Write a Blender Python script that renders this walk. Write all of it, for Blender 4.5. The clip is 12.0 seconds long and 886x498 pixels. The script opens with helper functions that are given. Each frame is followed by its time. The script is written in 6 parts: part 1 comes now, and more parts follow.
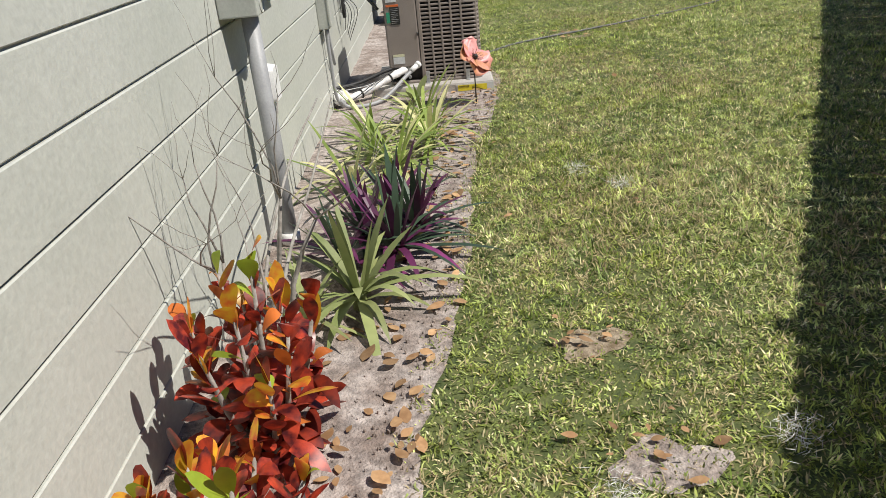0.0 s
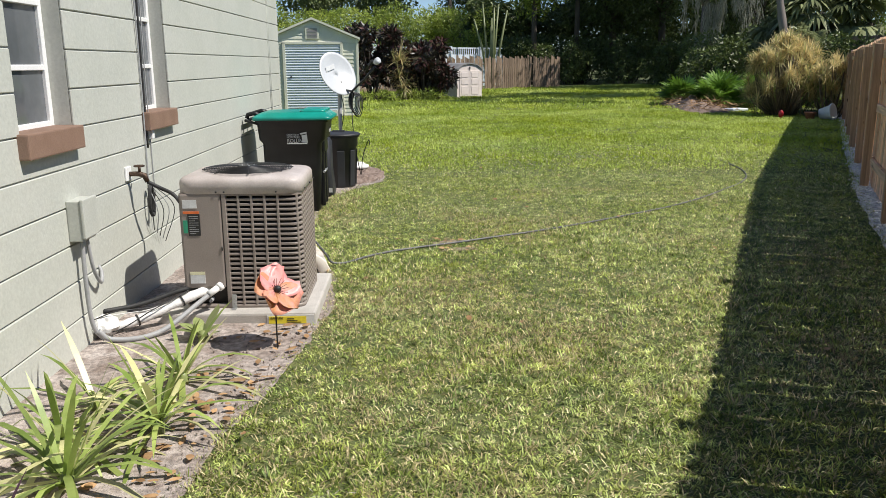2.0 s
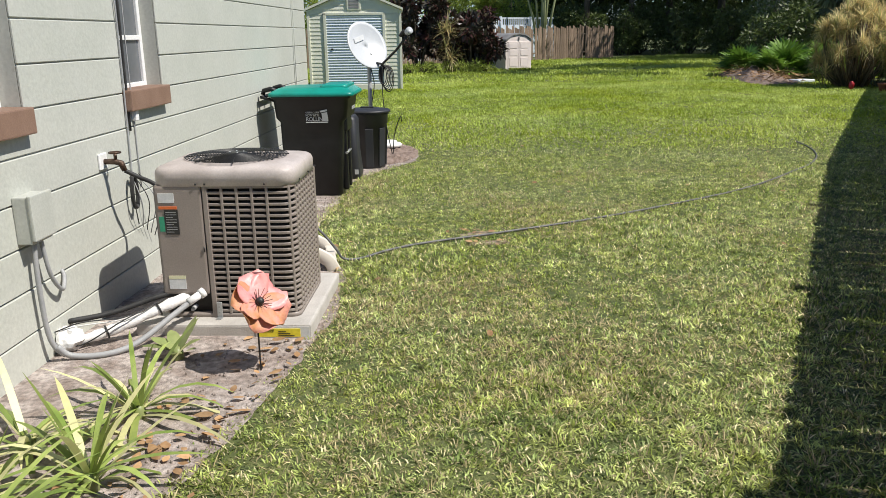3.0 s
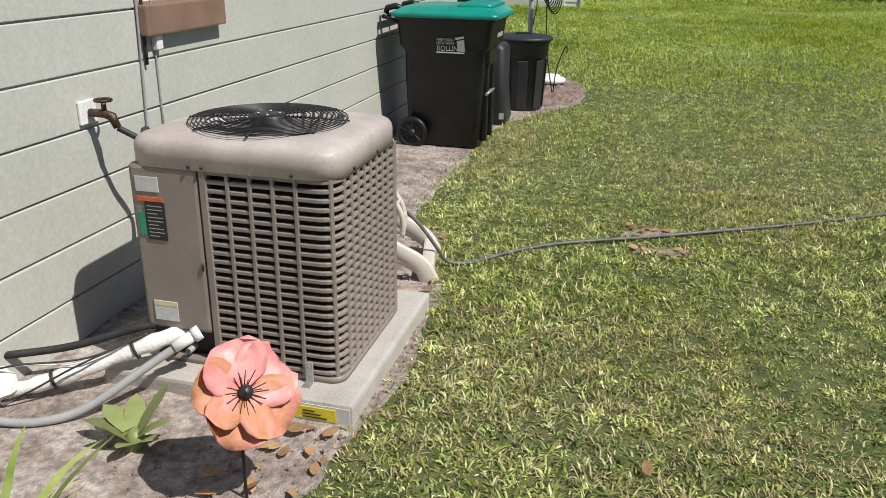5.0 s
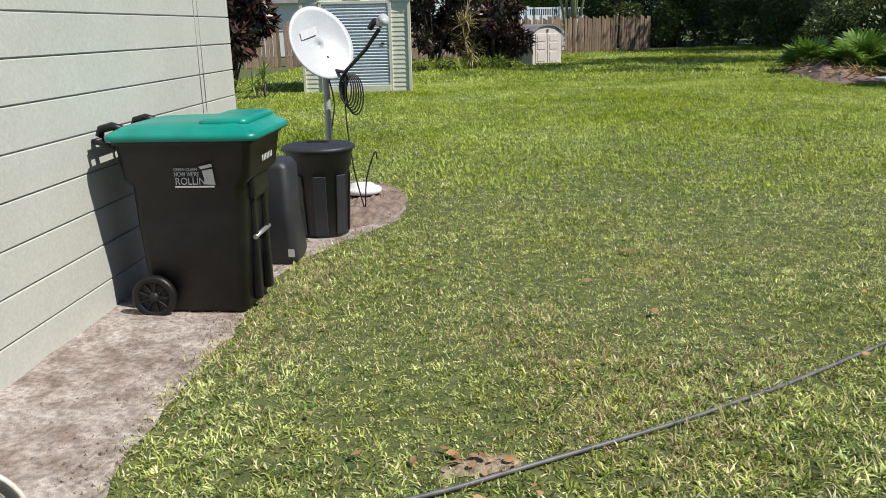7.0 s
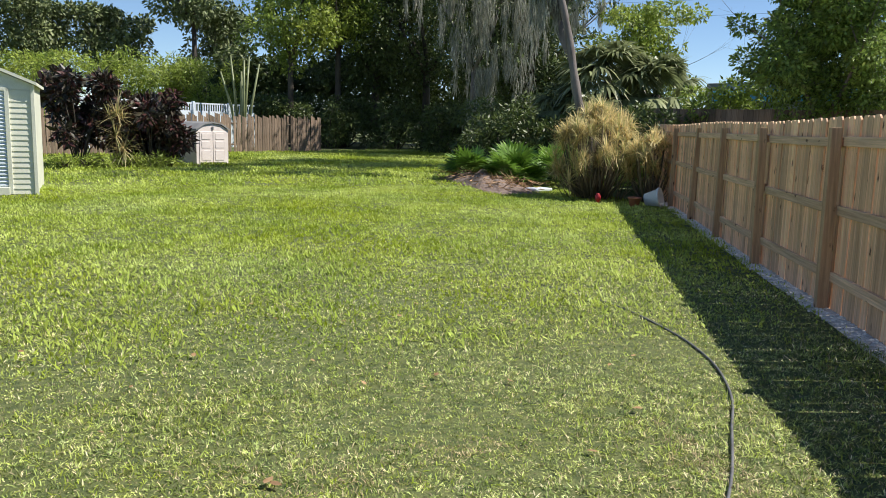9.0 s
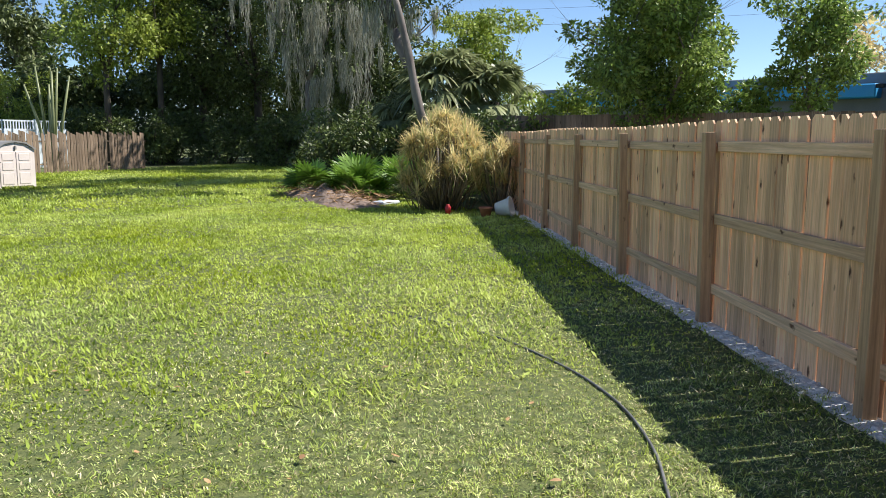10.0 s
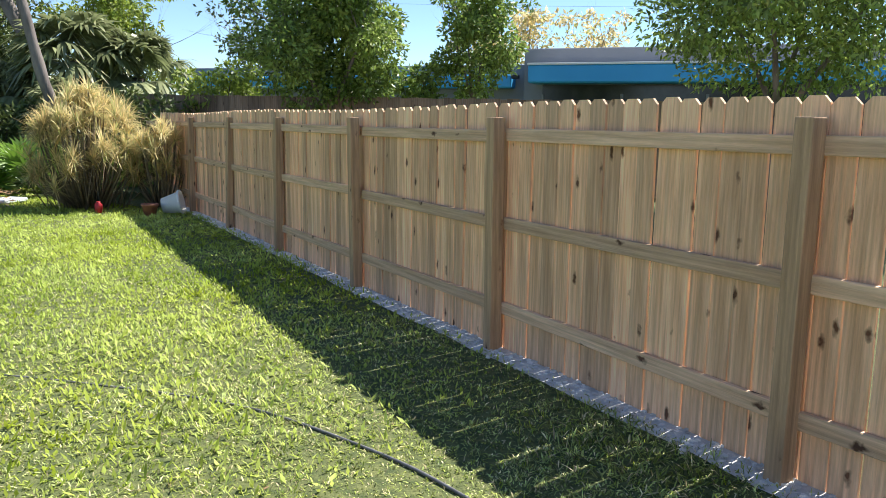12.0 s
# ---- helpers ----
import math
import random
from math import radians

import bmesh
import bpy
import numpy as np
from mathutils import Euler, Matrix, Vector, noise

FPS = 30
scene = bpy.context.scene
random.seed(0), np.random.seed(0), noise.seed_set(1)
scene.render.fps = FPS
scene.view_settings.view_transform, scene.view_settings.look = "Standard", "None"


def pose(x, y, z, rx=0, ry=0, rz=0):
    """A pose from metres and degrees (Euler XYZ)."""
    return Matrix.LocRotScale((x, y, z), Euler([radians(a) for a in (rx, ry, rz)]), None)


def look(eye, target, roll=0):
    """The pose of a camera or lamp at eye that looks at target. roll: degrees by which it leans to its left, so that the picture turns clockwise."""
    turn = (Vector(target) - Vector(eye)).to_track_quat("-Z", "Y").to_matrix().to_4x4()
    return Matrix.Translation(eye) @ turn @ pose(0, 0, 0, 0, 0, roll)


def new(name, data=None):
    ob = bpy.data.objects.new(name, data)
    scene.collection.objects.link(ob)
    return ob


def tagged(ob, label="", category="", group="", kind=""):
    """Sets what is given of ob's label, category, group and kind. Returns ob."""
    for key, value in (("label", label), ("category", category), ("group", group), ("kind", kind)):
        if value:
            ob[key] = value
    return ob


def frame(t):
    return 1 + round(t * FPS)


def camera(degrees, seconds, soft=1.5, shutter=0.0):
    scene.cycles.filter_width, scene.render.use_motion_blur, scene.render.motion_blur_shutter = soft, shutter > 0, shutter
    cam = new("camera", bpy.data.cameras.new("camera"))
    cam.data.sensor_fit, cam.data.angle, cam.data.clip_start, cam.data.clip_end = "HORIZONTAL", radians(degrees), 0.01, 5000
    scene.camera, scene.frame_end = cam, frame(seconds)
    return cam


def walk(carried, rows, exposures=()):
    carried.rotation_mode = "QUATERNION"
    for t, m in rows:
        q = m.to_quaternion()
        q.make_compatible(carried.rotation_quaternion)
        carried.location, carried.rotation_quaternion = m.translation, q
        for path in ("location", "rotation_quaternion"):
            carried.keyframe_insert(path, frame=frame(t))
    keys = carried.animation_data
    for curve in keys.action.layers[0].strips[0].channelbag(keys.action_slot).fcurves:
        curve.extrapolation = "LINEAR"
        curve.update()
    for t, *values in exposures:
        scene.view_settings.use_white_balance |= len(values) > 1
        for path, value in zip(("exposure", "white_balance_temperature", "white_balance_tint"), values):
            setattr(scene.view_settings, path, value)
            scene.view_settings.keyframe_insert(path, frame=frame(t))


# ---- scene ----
cam = camera(58.6, 12.0, soft=0.65)
PATH = [
    (0, (0.199, 0.17, 1.366), (0.156, 1.993, 0.545), -5.4),
    (0.5, (0.437, 0.546, 1.43), (0.462, 2.401, 0.683), -4.4),
    (1, (0.71, 0.862, 1.441), (0.765, 2.76, 0.815), -3.1),
    (1.5, (0.944, 1.247, 1.457), (1.017, 3.177, 0.938), -1.7),
    (2, (1.148, 1.613, 1.477), (1.213, 3.559, 1.018), -0.3),
    (2.5, (1.305, 1.938, 1.475), (1.333, 3.885, 1.017), -0.0),
    (3, (1.337, 2.328, 1.458), (1.274, 4.257, 0.934), -0.8),
    (3.5, (1.375, 2.726, 1.475), (1.123, 4.642, 0.962), -1.1),
    (3.7, (1.393, 2.913, 1.486), (1.091, 4.823, 0.973), -0.6),
    (5.3, (1.302, 4.296, 1.376), (0.829, 6.089, 0.626), 0.5),
    (5.5, (1.286, 4.469, 1.361), (0.807, 6.259, 0.607), 0.1),
    (6, (1.297, 4.855, 1.409), (0.823, 6.658, 0.685), -1.1),
    (6.5, (1.4, 5.289, 1.438), (1.025, 7.141, 0.782), -2.3),
    (7, (1.459, 5.724, 1.448), (1.332, 7.645, 0.907), -1.2),
    (7.5, (1.58, 6.108, 1.49), (1.658, 8.056, 1.043), -0.0),
    (7.7, (1.656, 6.282, 1.516), (1.787, 8.234, 1.102), 0.2),
    (9.3, (1.94, 7.679, 1.599), (2.706, 9.503, 1.301), 1.7),
    (9.5, (1.965, 7.874, 1.607), (2.792, 9.67, 1.307), 1.6),
    (10, (2.161, 8.356, 1.613), (3.183, 10.053, 1.334), 0.2),
    (10.5, (2.35, 8.841, 1.618), (3.598, 10.385, 1.376), -0.6),
    (11, (2.521, 9.307, 1.62), (3.996, 10.637, 1.391), -0.4),
    (11.5, (2.694, 9.807, 1.621), (4.277, 11.002, 1.364), 0.2),
    (12, (2.778, 10.299, 1.606), (4.435, 11.375, 1.297), 1.0),
]
EXPOSURES = [(0.0, 0.10), (1.5, 0.22), (2.5, 0.25), (3.7, 0.18), (5.5, -0.03), (7.5, 0.24), (9.5, 0.62), (11.0, 0.98), (12.0, 1.10)]
walk(cam, [(t, look(eye, target, roll)) for t, eye, target, roll in PATH], EXPOSURES)

# ---- world and sun ----
SUN = Vector((0.958, -0.287, math.tan(radians(53)))).normalized()
world = bpy.data.worlds.new("sky")
scene.world = world
world.use_nodes = True
wn = world.node_tree
sky = wn.nodes.new("ShaderNodeTexSky")
sky.sky_type = "NISHITA"
sky.sun_disc = False
sky.sun_elevation = radians(53)
sky.sun_rotation = math.atan2(SUN.x, SUN.y)
sky.air_density = 0.75
sky.dust_density = 0.0
sky.ozone_density = 4.5
wn.links.new(sky.outputs[0], wn.nodes["Background"].inputs[0])
wn.nodes["Background"].inputs[1].default_value = 0.095
lamp = bpy.data.lights.new("sun", "SUN")
lamp.energy, lamp.angle, lamp.color = 5.0, radians(0.55), (1.0, 0.95, 0.87)
new("sun", lamp).matrix_world = look(SUN * 50, (0, 0, 0))

# ---- materials ----


def mat(name, c1, c2, rough=0.7, scale=6.0, fine=90.0, bump=0.15, metal=0.0, vary=0.0, island=0.0, stretch=(1, 1, 1),
        translucent=0.0, spec=0.5, c3=None, spots=0.0, patches=()):
    """Two colours mixed by coarse noise, fine grain over them, relief from the grain. vary/island: brightness per object or piece."""
    m = bpy.data.materials.new(name)
    m.use_nodes = True
    t = m.node_tree
    n, link = t.nodes, t.links.new
    b = n["Principled BSDF"]
    b.inputs["Roughness"].default_value = rough
    b.inputs["Metallic"].default_value = metal
    b.inputs["Specular IOR Level"].default_value = spec
    co = n.new("ShaderNodeTexCoord")
    mp = n.new("ShaderNodeMapping")
    mp.inputs["Scale"].default_value = stretch
    link(co.outputs["Object"], mp.inputs[0])
    big = n.new("ShaderNodeTexNoise")
    big.inputs["Scale"].default_value, big.inputs["Detail"].default_value = scale, 5
    small = n.new("ShaderNodeTexNoise")
    small.inputs["Scale"].default_value, small.inputs["Detail"].default_value = fine, 3
    link(mp.outputs[0], big.inputs["Vector"])
    link(mp.outputs[0], small.inputs["Vector"])
    ramp = n.new("ShaderNodeValToRGB")
    ramp.color_ramp.elements[0].position, ramp.color_ramp.elements[1].position = 0.35, 0.65
    ramp.color_ramp.elements[0].color, ramp.color_ramp.elements[1].color = (*c1, 1), (*c2, 1)
    link(big.outputs[0], ramp.inputs[0])
    col = ramp.outputs[0]
    if island:
        geo = n.new("ShaderNodeNewGeometry")
        if c3:
            pick = n.new("ShaderNodeMath")
            pick.operation, pick.inputs[1].default_value = "GREATER_THAN", 1 - spots
            wob = n.new("ShaderNodeMath")
            wob.operation, wob.inputs[1].default_value = "MULTIPLY", 7.31
            frac = n.new("ShaderNodeMath")
            frac.operation = "FRACT"
            link(geo.outputs["Random Per Island"], wob.inputs[0])
            link(wob.outputs[0], frac.inputs[0])
            link(frac.outputs[0], pick.inputs[0])
            mx = n.new("ShaderNodeMix")
            mx.data_type = "RGBA"
            link(pick.outputs[0], mx.inputs["Factor"])
            link(col, mx.inputs["A"])
            mx.inputs["B"].default_value = (*c3, 1)
            col = mx.outputs["Result"]
        source, amount = geo.outputs["Random Per Island"], island
    elif vary:
        source, amount = n.new("ShaderNodeObjectInfo").outputs["Random"], vary
    if island or vary:
        rng = n.new("ShaderNodeMapRange")
        rng.inputs["To Min"].default_value, rng.inputs["To Max"].default_value = 1 - amount, 1 + amount
        link(source, rng.inputs[0])
        hs = n.new("ShaderNodeHueSaturation")
        link(col, hs.inputs["Color"])
        link(rng.outputs[0], hs.inputs["Value"])
        col = hs.outputs[0]
    for size, low, high, dull in patches:
        # blotches of growth: darker and lusher, or paler and duller
        pn = n.new("ShaderNodeTexNoise")
        pn.inputs["Scale"].default_value, pn.inputs["Detail"].default_value = size, 2
        link(co.outputs["Object"], pn.inputs["Vector"])
        for socket, a, b_ in (("Value", low, high), ("Saturation", 1 + dull, 1 - dull)):
            pr = n.new("ShaderNodeMapRange")
            pr.inputs["From Min"].default_value, pr.inputs["From Max"].default_value = 0.33, 0.67
            pr.inputs["To Min"].default_value, pr.inputs["To Max"].default_value = a, b_
            link(pn.outputs[0], pr.inputs[0])
            if socket == "Value":
                ph = n.new("ShaderNodeHueSaturation")
                link(col, ph.inputs["Color"])
            link(pr.outputs[0], ph.inputs[socket])
        col = ph.outputs[0]
    gr = n.new("ShaderNodeMapRange")
    gr.inputs["To Min"].default_value, gr.inputs["To Max"].default_value = 0.82, 1.18
    link(small.outputs[0], gr.inputs[0])
    hs2 = n.new("ShaderNodeHueSaturation")
    link(col, hs2.inputs["Color"])
    link(gr.outputs[0], hs2.inputs["Value"])
    link(hs2.outputs[0], b.inputs["Base Color"])
    if bump:
        bp = n.new("ShaderNodeBump")
        bp.inputs["Strength"].default_value, bp.inputs["Distance"].default_value = bump, 0.01
        link(small.outputs[0], bp.inputs["Height"])
        link(bp.outputs[0], b.inputs["Normal"])
    if translucent:
        tr = n.new("ShaderNodeBsdfTranslucent")
        link(hs2.outputs[0], tr.inputs[0])
        ms = n.new("ShaderNodeMixShader")
        ms.inputs[0].default_value = translucent
        link(b.outputs[0], ms.inputs[1])
        link(tr.outputs[0], ms.inputs[2])
        link(ms.outputs[0], n["Material Output"].inputs["Surface"])
    return m


def wood(name, c1, c2, vary=0.2, axis=2, rough=0.75):
    """Long-grained timber with knots; axis: the direction of the grain."""
    st = [14, 14, 14]
    st[axis] = 0.9
    m = mat(name, c1, c2, rough, 2.2, 16, 0.5, vary=vary, stretch=st)
    t = m.node_tree
    n, link = t.nodes, t.links.new
    b = n["Principled BSDF"]
    old = b.inputs["Base Color"].links[0].from_socket
    co = n.new("ShaderNodeTexCoord")
    info = n.new("ShaderNodeObjectInfo")
    add = n.new("ShaderNodeVectorMath")
    add.operation = "MULTIPLY_ADD"
    link(info.outputs["Random"], add.inputs[0])
    add.inputs[1].default_value = (37, 53, 71)
    link(co.outputs["Object"], add.inputs[2])
    mp = n.new("ShaderNodeMapping")
    sc = [7.5, 7.5, 7.5]
    sc[axis] = 3.0
    mp.inputs["Scale"].default_value = sc
    wob = n.new("ShaderNodeTexNoise")
    wob.inputs["Scale"].default_value = 22
    link(add.outputs[0], wob.inputs["Vector"])
    shake = n.new("ShaderNodeVectorMath")
    shake.operation = "MULTIPLY_ADD"
    link(wob.outputs["Color"], shake.inputs[0])
    shake.inputs[1].default_value = (0.035, 0.035, 0.06)
    link(add.outputs[0], shake.inputs[2])
    link(shake.outputs[0], mp.inputs[0])
    vo = n.new("ShaderNodeTexVoronoi")
    vo.inputs["Scale"].default_value = 1.0
    link(mp.outputs[0], vo.inputs["Vector"])
    rp = n.new("ShaderNodeValToRGB")
    rp.color_ramp.elements[0].position, rp.color_ramp.elements[1].position = 0.07, 0.16
    rp.color_ramp.elements[0].color, rp.color_ramp.elements[1].color = (0.16, 0.10, 0.07, 1), (1, 1, 1, 1)
    link(vo.outputs["Distance"], rp.inputs[0])
    mx = n.new("ShaderNodeMix")
    mx.data_type, mx.blend_type = "RGBA", "MULTIPLY"
    mx.inputs["Factor"].default_value = 1
    link(old, mx.inputs["A"])
    link(rp.outputs[0], mx.inputs["B"])
    # weathering streaks at a second scale
    no = n.new("ShaderNodeTexNoise")
    no.inputs["Scale"].default_value = 1.0
    mp2 = n.new("ShaderNodeMapping")
    s2 = [55, 55, 55]
    s2[axis] = 1.2
    mp2.inputs["Scale"].default_value = s2
    link(add.outputs[0], mp2.inputs[0])
    link(mp2.outputs[0], no.inputs["Vector"])
    rg = n.new("ShaderNodeMapRange")
    rg.inputs["To Min"].default_value, rg.inputs["To Max"].default_value = 0.52, 1.46
    link(no.outputs[0], rg.inputs[0])
    hs = n.new("ShaderNodeHueSaturation")
    link(mx.outputs["Result"], hs.inputs["Color"])
    link(rg.outputs[0], hs.inputs["Value"])
    link(hs.outputs[0], b.inputs["Base Color"])
    return m


M_WALL = mat("sage_paint", (0.475, 0.49, 0.44), (0.52, 0.53, 0.48), 0.55, 1.7, 60, 0.12)
M_WALLDARK = mat("sage_reveal", (0.45, 0.455, 0.41), (0.48, 0.485, 0.44), 0.6, 3, 60, 0.1)
M_SILL = mat("brown_sill_paint", (0.22, 0.135, 0.095), (0.26, 0.165, 0.12), 0.6, 9, 120, 0.15)
M_WHITE = mat("white_paint", (0.78, 0.78, 0.77), (0.82, 0.82, 0.81), 0.4, 7, 120, 0.03)
M_ROOF = mat("grey_shingle", (0.13, 0.13, 0.13), (0.19, 0.185, 0.18), 0.9, 3, 40, 0.4)
M_LAWN = mat("lawn_soil", (0.05, 0.072, 0.02), (0.135, 0.15, 0.048), 0.95, 14, 70, 1.0)
M_GRASS = mat("grass_blades", (0.19, 0.262, 0.065), (0.50, 0.555, 0.17), 0.5, 5.0, 30, 0, island=0.72, translucent=0.36, spec=0.4,
              c3=(0.64, 0.56, 0.33), spots=0.18, patches=((0.9, 0.90, 1.12, 0.10), (13.0, 0.60, 1.45, 0.12)))
# brighter copy of the blades: low-angle brightness of the lawn put into the colour
M_GRASSFAR = mat("brightened_grass_blades", (0.33, 0.43, 0.065), (0.52, 0.60, 0.12), 0.6, 0.5, 20, 0, island=0.26, translucent=0.42, spec=0.25,
                 patches=((0.35, 0.86, 1.16, 0.10), (4.0, 0.80, 1.20, 0.08)))
M_DRYGRASS = mat("dry_grass_blades", (0.40, 0.32, 0.17), (0.58, 0.49, 0.28), 0.7, 2.0, 30, 0, island=0.5, translucent=0.3)
M_SAND = mat("sandy_soil", (0.27, 0.215, 0.185), (0.46, 0.40, 0.365), 0.95, 9, 120, 0.9, patches=((2.2, 0.85, 1.12, 0.12), (38.0, 0.62, 1.2, 0.0)))
M_WORN = mat("worn_lawn_soil", (0.17, 0.125, 0.075), (0.40, 0.33, 0.24), 0.95, 22, 90, 1.0)
M_DIRT = mat("dug_soil", (0.15, 0.105, 0.085), (0.27, 0.205, 0.17), 0.95, 12, 60, 1.0)
M_PICKET = wood("picket_wood", (0.68, 0.395, 0.225), (0.90, 0.59, 0.37), 0.32)
M_RAIL = wood("rail_wood", (0.60, 0.385, 0.24), (0.72, 0.50, 0.335), 0.18, axis=1)
M_POST = wood("post_wood", (0.36, 0.225, 0.13), (0.50, 0.33, 0.20), 0.15)
M_OLDWOOD = wood("old_fence_wood", (0.17, 0.115, 0.075), (0.27, 0.20, 0.145), 0.35)
M_GRAVEL = mat("white_gravel", (0.62, 0.60, 0.58), (0.75, 0.74, 0.72), 0.85, 12, 150, 0.4, island=0.25)
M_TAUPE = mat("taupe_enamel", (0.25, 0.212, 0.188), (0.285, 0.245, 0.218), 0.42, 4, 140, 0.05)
M_TAUPETOP = mat("taupe_cap_pale", (0.42, 0.368, 0.342), (0.55, 0.495, 0.468), 0.5, 6, 120, 0.06)
M_BLACK = mat("black_metal", (0.012, 0.012, 0.013), (0.02, 0.02, 0.02), 0.45, 10, 100, 0.05)
M_DARKFIN = mat("condenser_fins", (0.02, 0.019, 0.018), (0.035, 0.032, 0.03), 0.6, 30, 300, 0.3)
M_PAD = mat("pad_concrete", (0.40, 0.375, 0.345), (0.50, 0.475, 0.44), 0.85, 6, 110, 0.3)
M_BINBLACK = mat("black_plastic", (0.006, 0.006, 0.007), (0.012, 0.012, 0.013), 0.42, 8, 200, 0.12, spec=0.4)
# base teal raised to carry the glossy sheen on the bin lid
M_TEAL = mat("teal_plastic", (0.0, 0.20, 0.155), (0.005, 0.29, 0.235), 0.38, 3, 160, 0.08)
M_CANGREY = mat("charcoal_plastic", (0.022, 0.023, 0.028), (0.032, 0.033, 0.038), 0.5, 6, 150, 0.15)
M_METAL = mat("galvanised", (0.42, 0.43, 0.43), (0.52, 0.53, 0.53), 0.42, 9, 120, 0.05, metal=0.7)
M_GREYBOX = mat("painted_grey_box", (0.44, 0.455, 0.41), (0.49, 0.50, 0.455), 0.5, 6, 100, 0.06)
M_PVC = mat("white_insulation", (0.70, 0.69, 0.67), (0.80, 0.79, 0.77), 0.6, 14, 80, 0.3)
M_CONDUIT = mat("grey_conduit", (0.30, 0.305, 0.31), (0.36, 0.365, 0.37), 0.5, 10, 120, 0.05)
M_CABLE = mat("black_cable", (0.02, 0.02, 0.02), (0.035, 0.035, 0.035), 0.6, 20, 200, 0)
M_BEIGE = mat("beige_plastic", (0.62, 0.57, 0.50), (0.70, 0.65, 0.58), 0.45, 8, 140, 0.08)
M_HOSE = mat("grey_hose_rubber", (0.09, 0.09, 0.095), (0.17, 0.17, 0.175), 0.5, 20, 200, 0.05)
M_GLASS = mat("window_pane", (0.10, 0.11, 0.12), (0.14, 0.15, 0.16), 0.06, 2, 20, 0, spec=0.8)
M_BARK = mat("grey_bark", (0.12, 0.10, 0.09), (0.23, 0.20, 0.18), 0.9, 4, 40, 1.0, stretch=(1, 1, 0.25))
M_DARKBARK = mat("dark_bark", (0.06, 0.048, 0.038), (0.11, 0.09, 0.07), 0.9, 4, 40, 1.0, stretch=(1, 1, 0.25))
M_OAK = mat("oak_leaves", (0.07, 0.102, 0.027), (0.13, 0.168, 0.045), 0.5, 0.3, 8, 0, island=0.5, translucent=0.2)
M_BRIGHTLEAF = mat("bright_leaves", (0.22, 0.30, 0.05), (0.36, 0.42, 0.075), 0.5, 0.5, 8, 0, island=0.45, translucent=0.4)
M_TREELEAF = mat("tree_leaves", (0.16, 0.245, 0.05), (0.29, 0.38, 0.095), 0.38, 0.6, 8, 0, island=0.6, translucent=0.45)
M_PINE = mat("pine_needles", (0.10, 0.135, 0.045), (0.17, 0.20, 0.07), 0.6, 0.4, 6, 0, island=0.4)
M_MOSS = mat("spanish_moss", (0.29, 0.295, 0.235), (0.44, 0.435, 0.36), 0.9, 1.5, 20, 0, island=0.35, translucent=0.3)
M_PALM = mat("palm_fronds", (0.17, 0.205, 0.09), (0.32, 0.35, 0.18), 0.4, 0.8, 10, 0, island=0.4, translucent=0.3)
M_PALMETTO = mat("palmetto_fronds", (0.11, 0.21, 0.03), (0.20, 0.34, 0.045), 0.4, 0.8, 10, 0, island=0.4, translucent=0.3)
M_DRAC = mat("golden_leaves", (0.62, 0.48, 0.22), (0.85, 0.74, 0.42), 0.6, 1.6, 10, 0, island=0.35, translucent=0.45,
             c3=(0.40, 0.42, 0.17), spots=0.25)
M_DRACDRY = mat("dry_stems", (0.13, 0.10, 0.06), (0.24, 0.19, 0.12), 0.8, 2, 20, 0, island=0.5)
M_MAROON = mat("dark_purple_leaves", (0.026, 0.024, 0.015), (0.055, 0.045, 0.026), 0.4, 1, 10, 0, island=0.5, c3=(0.09, 0.035, 0.03),
               spots=0.3)
M_VARIEG = mat("variegated_leaves", (0.20, 0.29, 0.06), (0.38, 0.46, 0.13), 0.4, 5, 30, 0, island=0.35, translucent=0.25,
               c3=(0.62, 0.60, 0.30), spots=0.25)
M_AGAVE = mat("sage_green_leaves", (0.22, 0.27, 0.095), (0.31, 0.34, 0.14), 0.45, 5, 30, 0, island=0.3, translucent=0.15)
M_PURPLE = mat("oyster_plant_leaves", (0.075, 0.018, 0.058), (0.175, 0.035, 0.115), 0.4, 6, 30, 0, island=0.4, c3=(0.06, 0.10, 0.06),
               spots=0.4, translucent=0.12)
M_CROTON = mat("croton_red_leaves", (0.07, 0.010, 0.014), (0.52, 0.065, 0.03), 0.33, 26, 40, 0, island=0.6, translucent=0.25,
               c3=(0.50, 0.14, 0.03), spots=0.14)
M_CROTONY = mat("croton_gold_leaves", (0.78, 0.48, 0.035), (0.58, 0.10, 0.03), 0.33, 30, 60, 0, island=0.4, translucent=0.32,
                c3=(0.30, 0.40, 0.04), spots=0.18)
M_TWIG = mat("bare_twigs", (0.22, 0.20, 0.175), (0.36, 0.34, 0.31), 0.85, 20, 80, 0.3)
M_LITTER = mat("dry_leaves", (0.30, 0.165, 0.075), (0.46, 0.29, 0.15), 0.75, 15, 60, 0, island=0.4, translucent=0.1)
M_SIDING = mat("cream_siding", (0.66, 0.66, 0.54), (0.73, 0.73, 0.61), 0.55, 3, 60, 0.08)
M_DOORBLUE = mat("pale_door_steel", (0.56, 0.62, 0.68), (0.62, 0.68, 0.74), 0.45, 3, 80, 0.05)
M_TANPLASTIC = mat("cream_plastic", (0.68, 0.60, 0.56), (0.74, 0.66, 0.62), 0.5, 3, 80, 0.05)
M_GREYTAN = mat("grey_plastic", (0.20, 0.195, 0.19), (0.26, 0.255, 0.25), 0.6, 3, 80, 0.05)
M_VINYL = mat("white_vinyl", (0.60, 0.66, 0.74), (0.68, 0.74, 0.80), 0.5, 2, 60, 0.02)
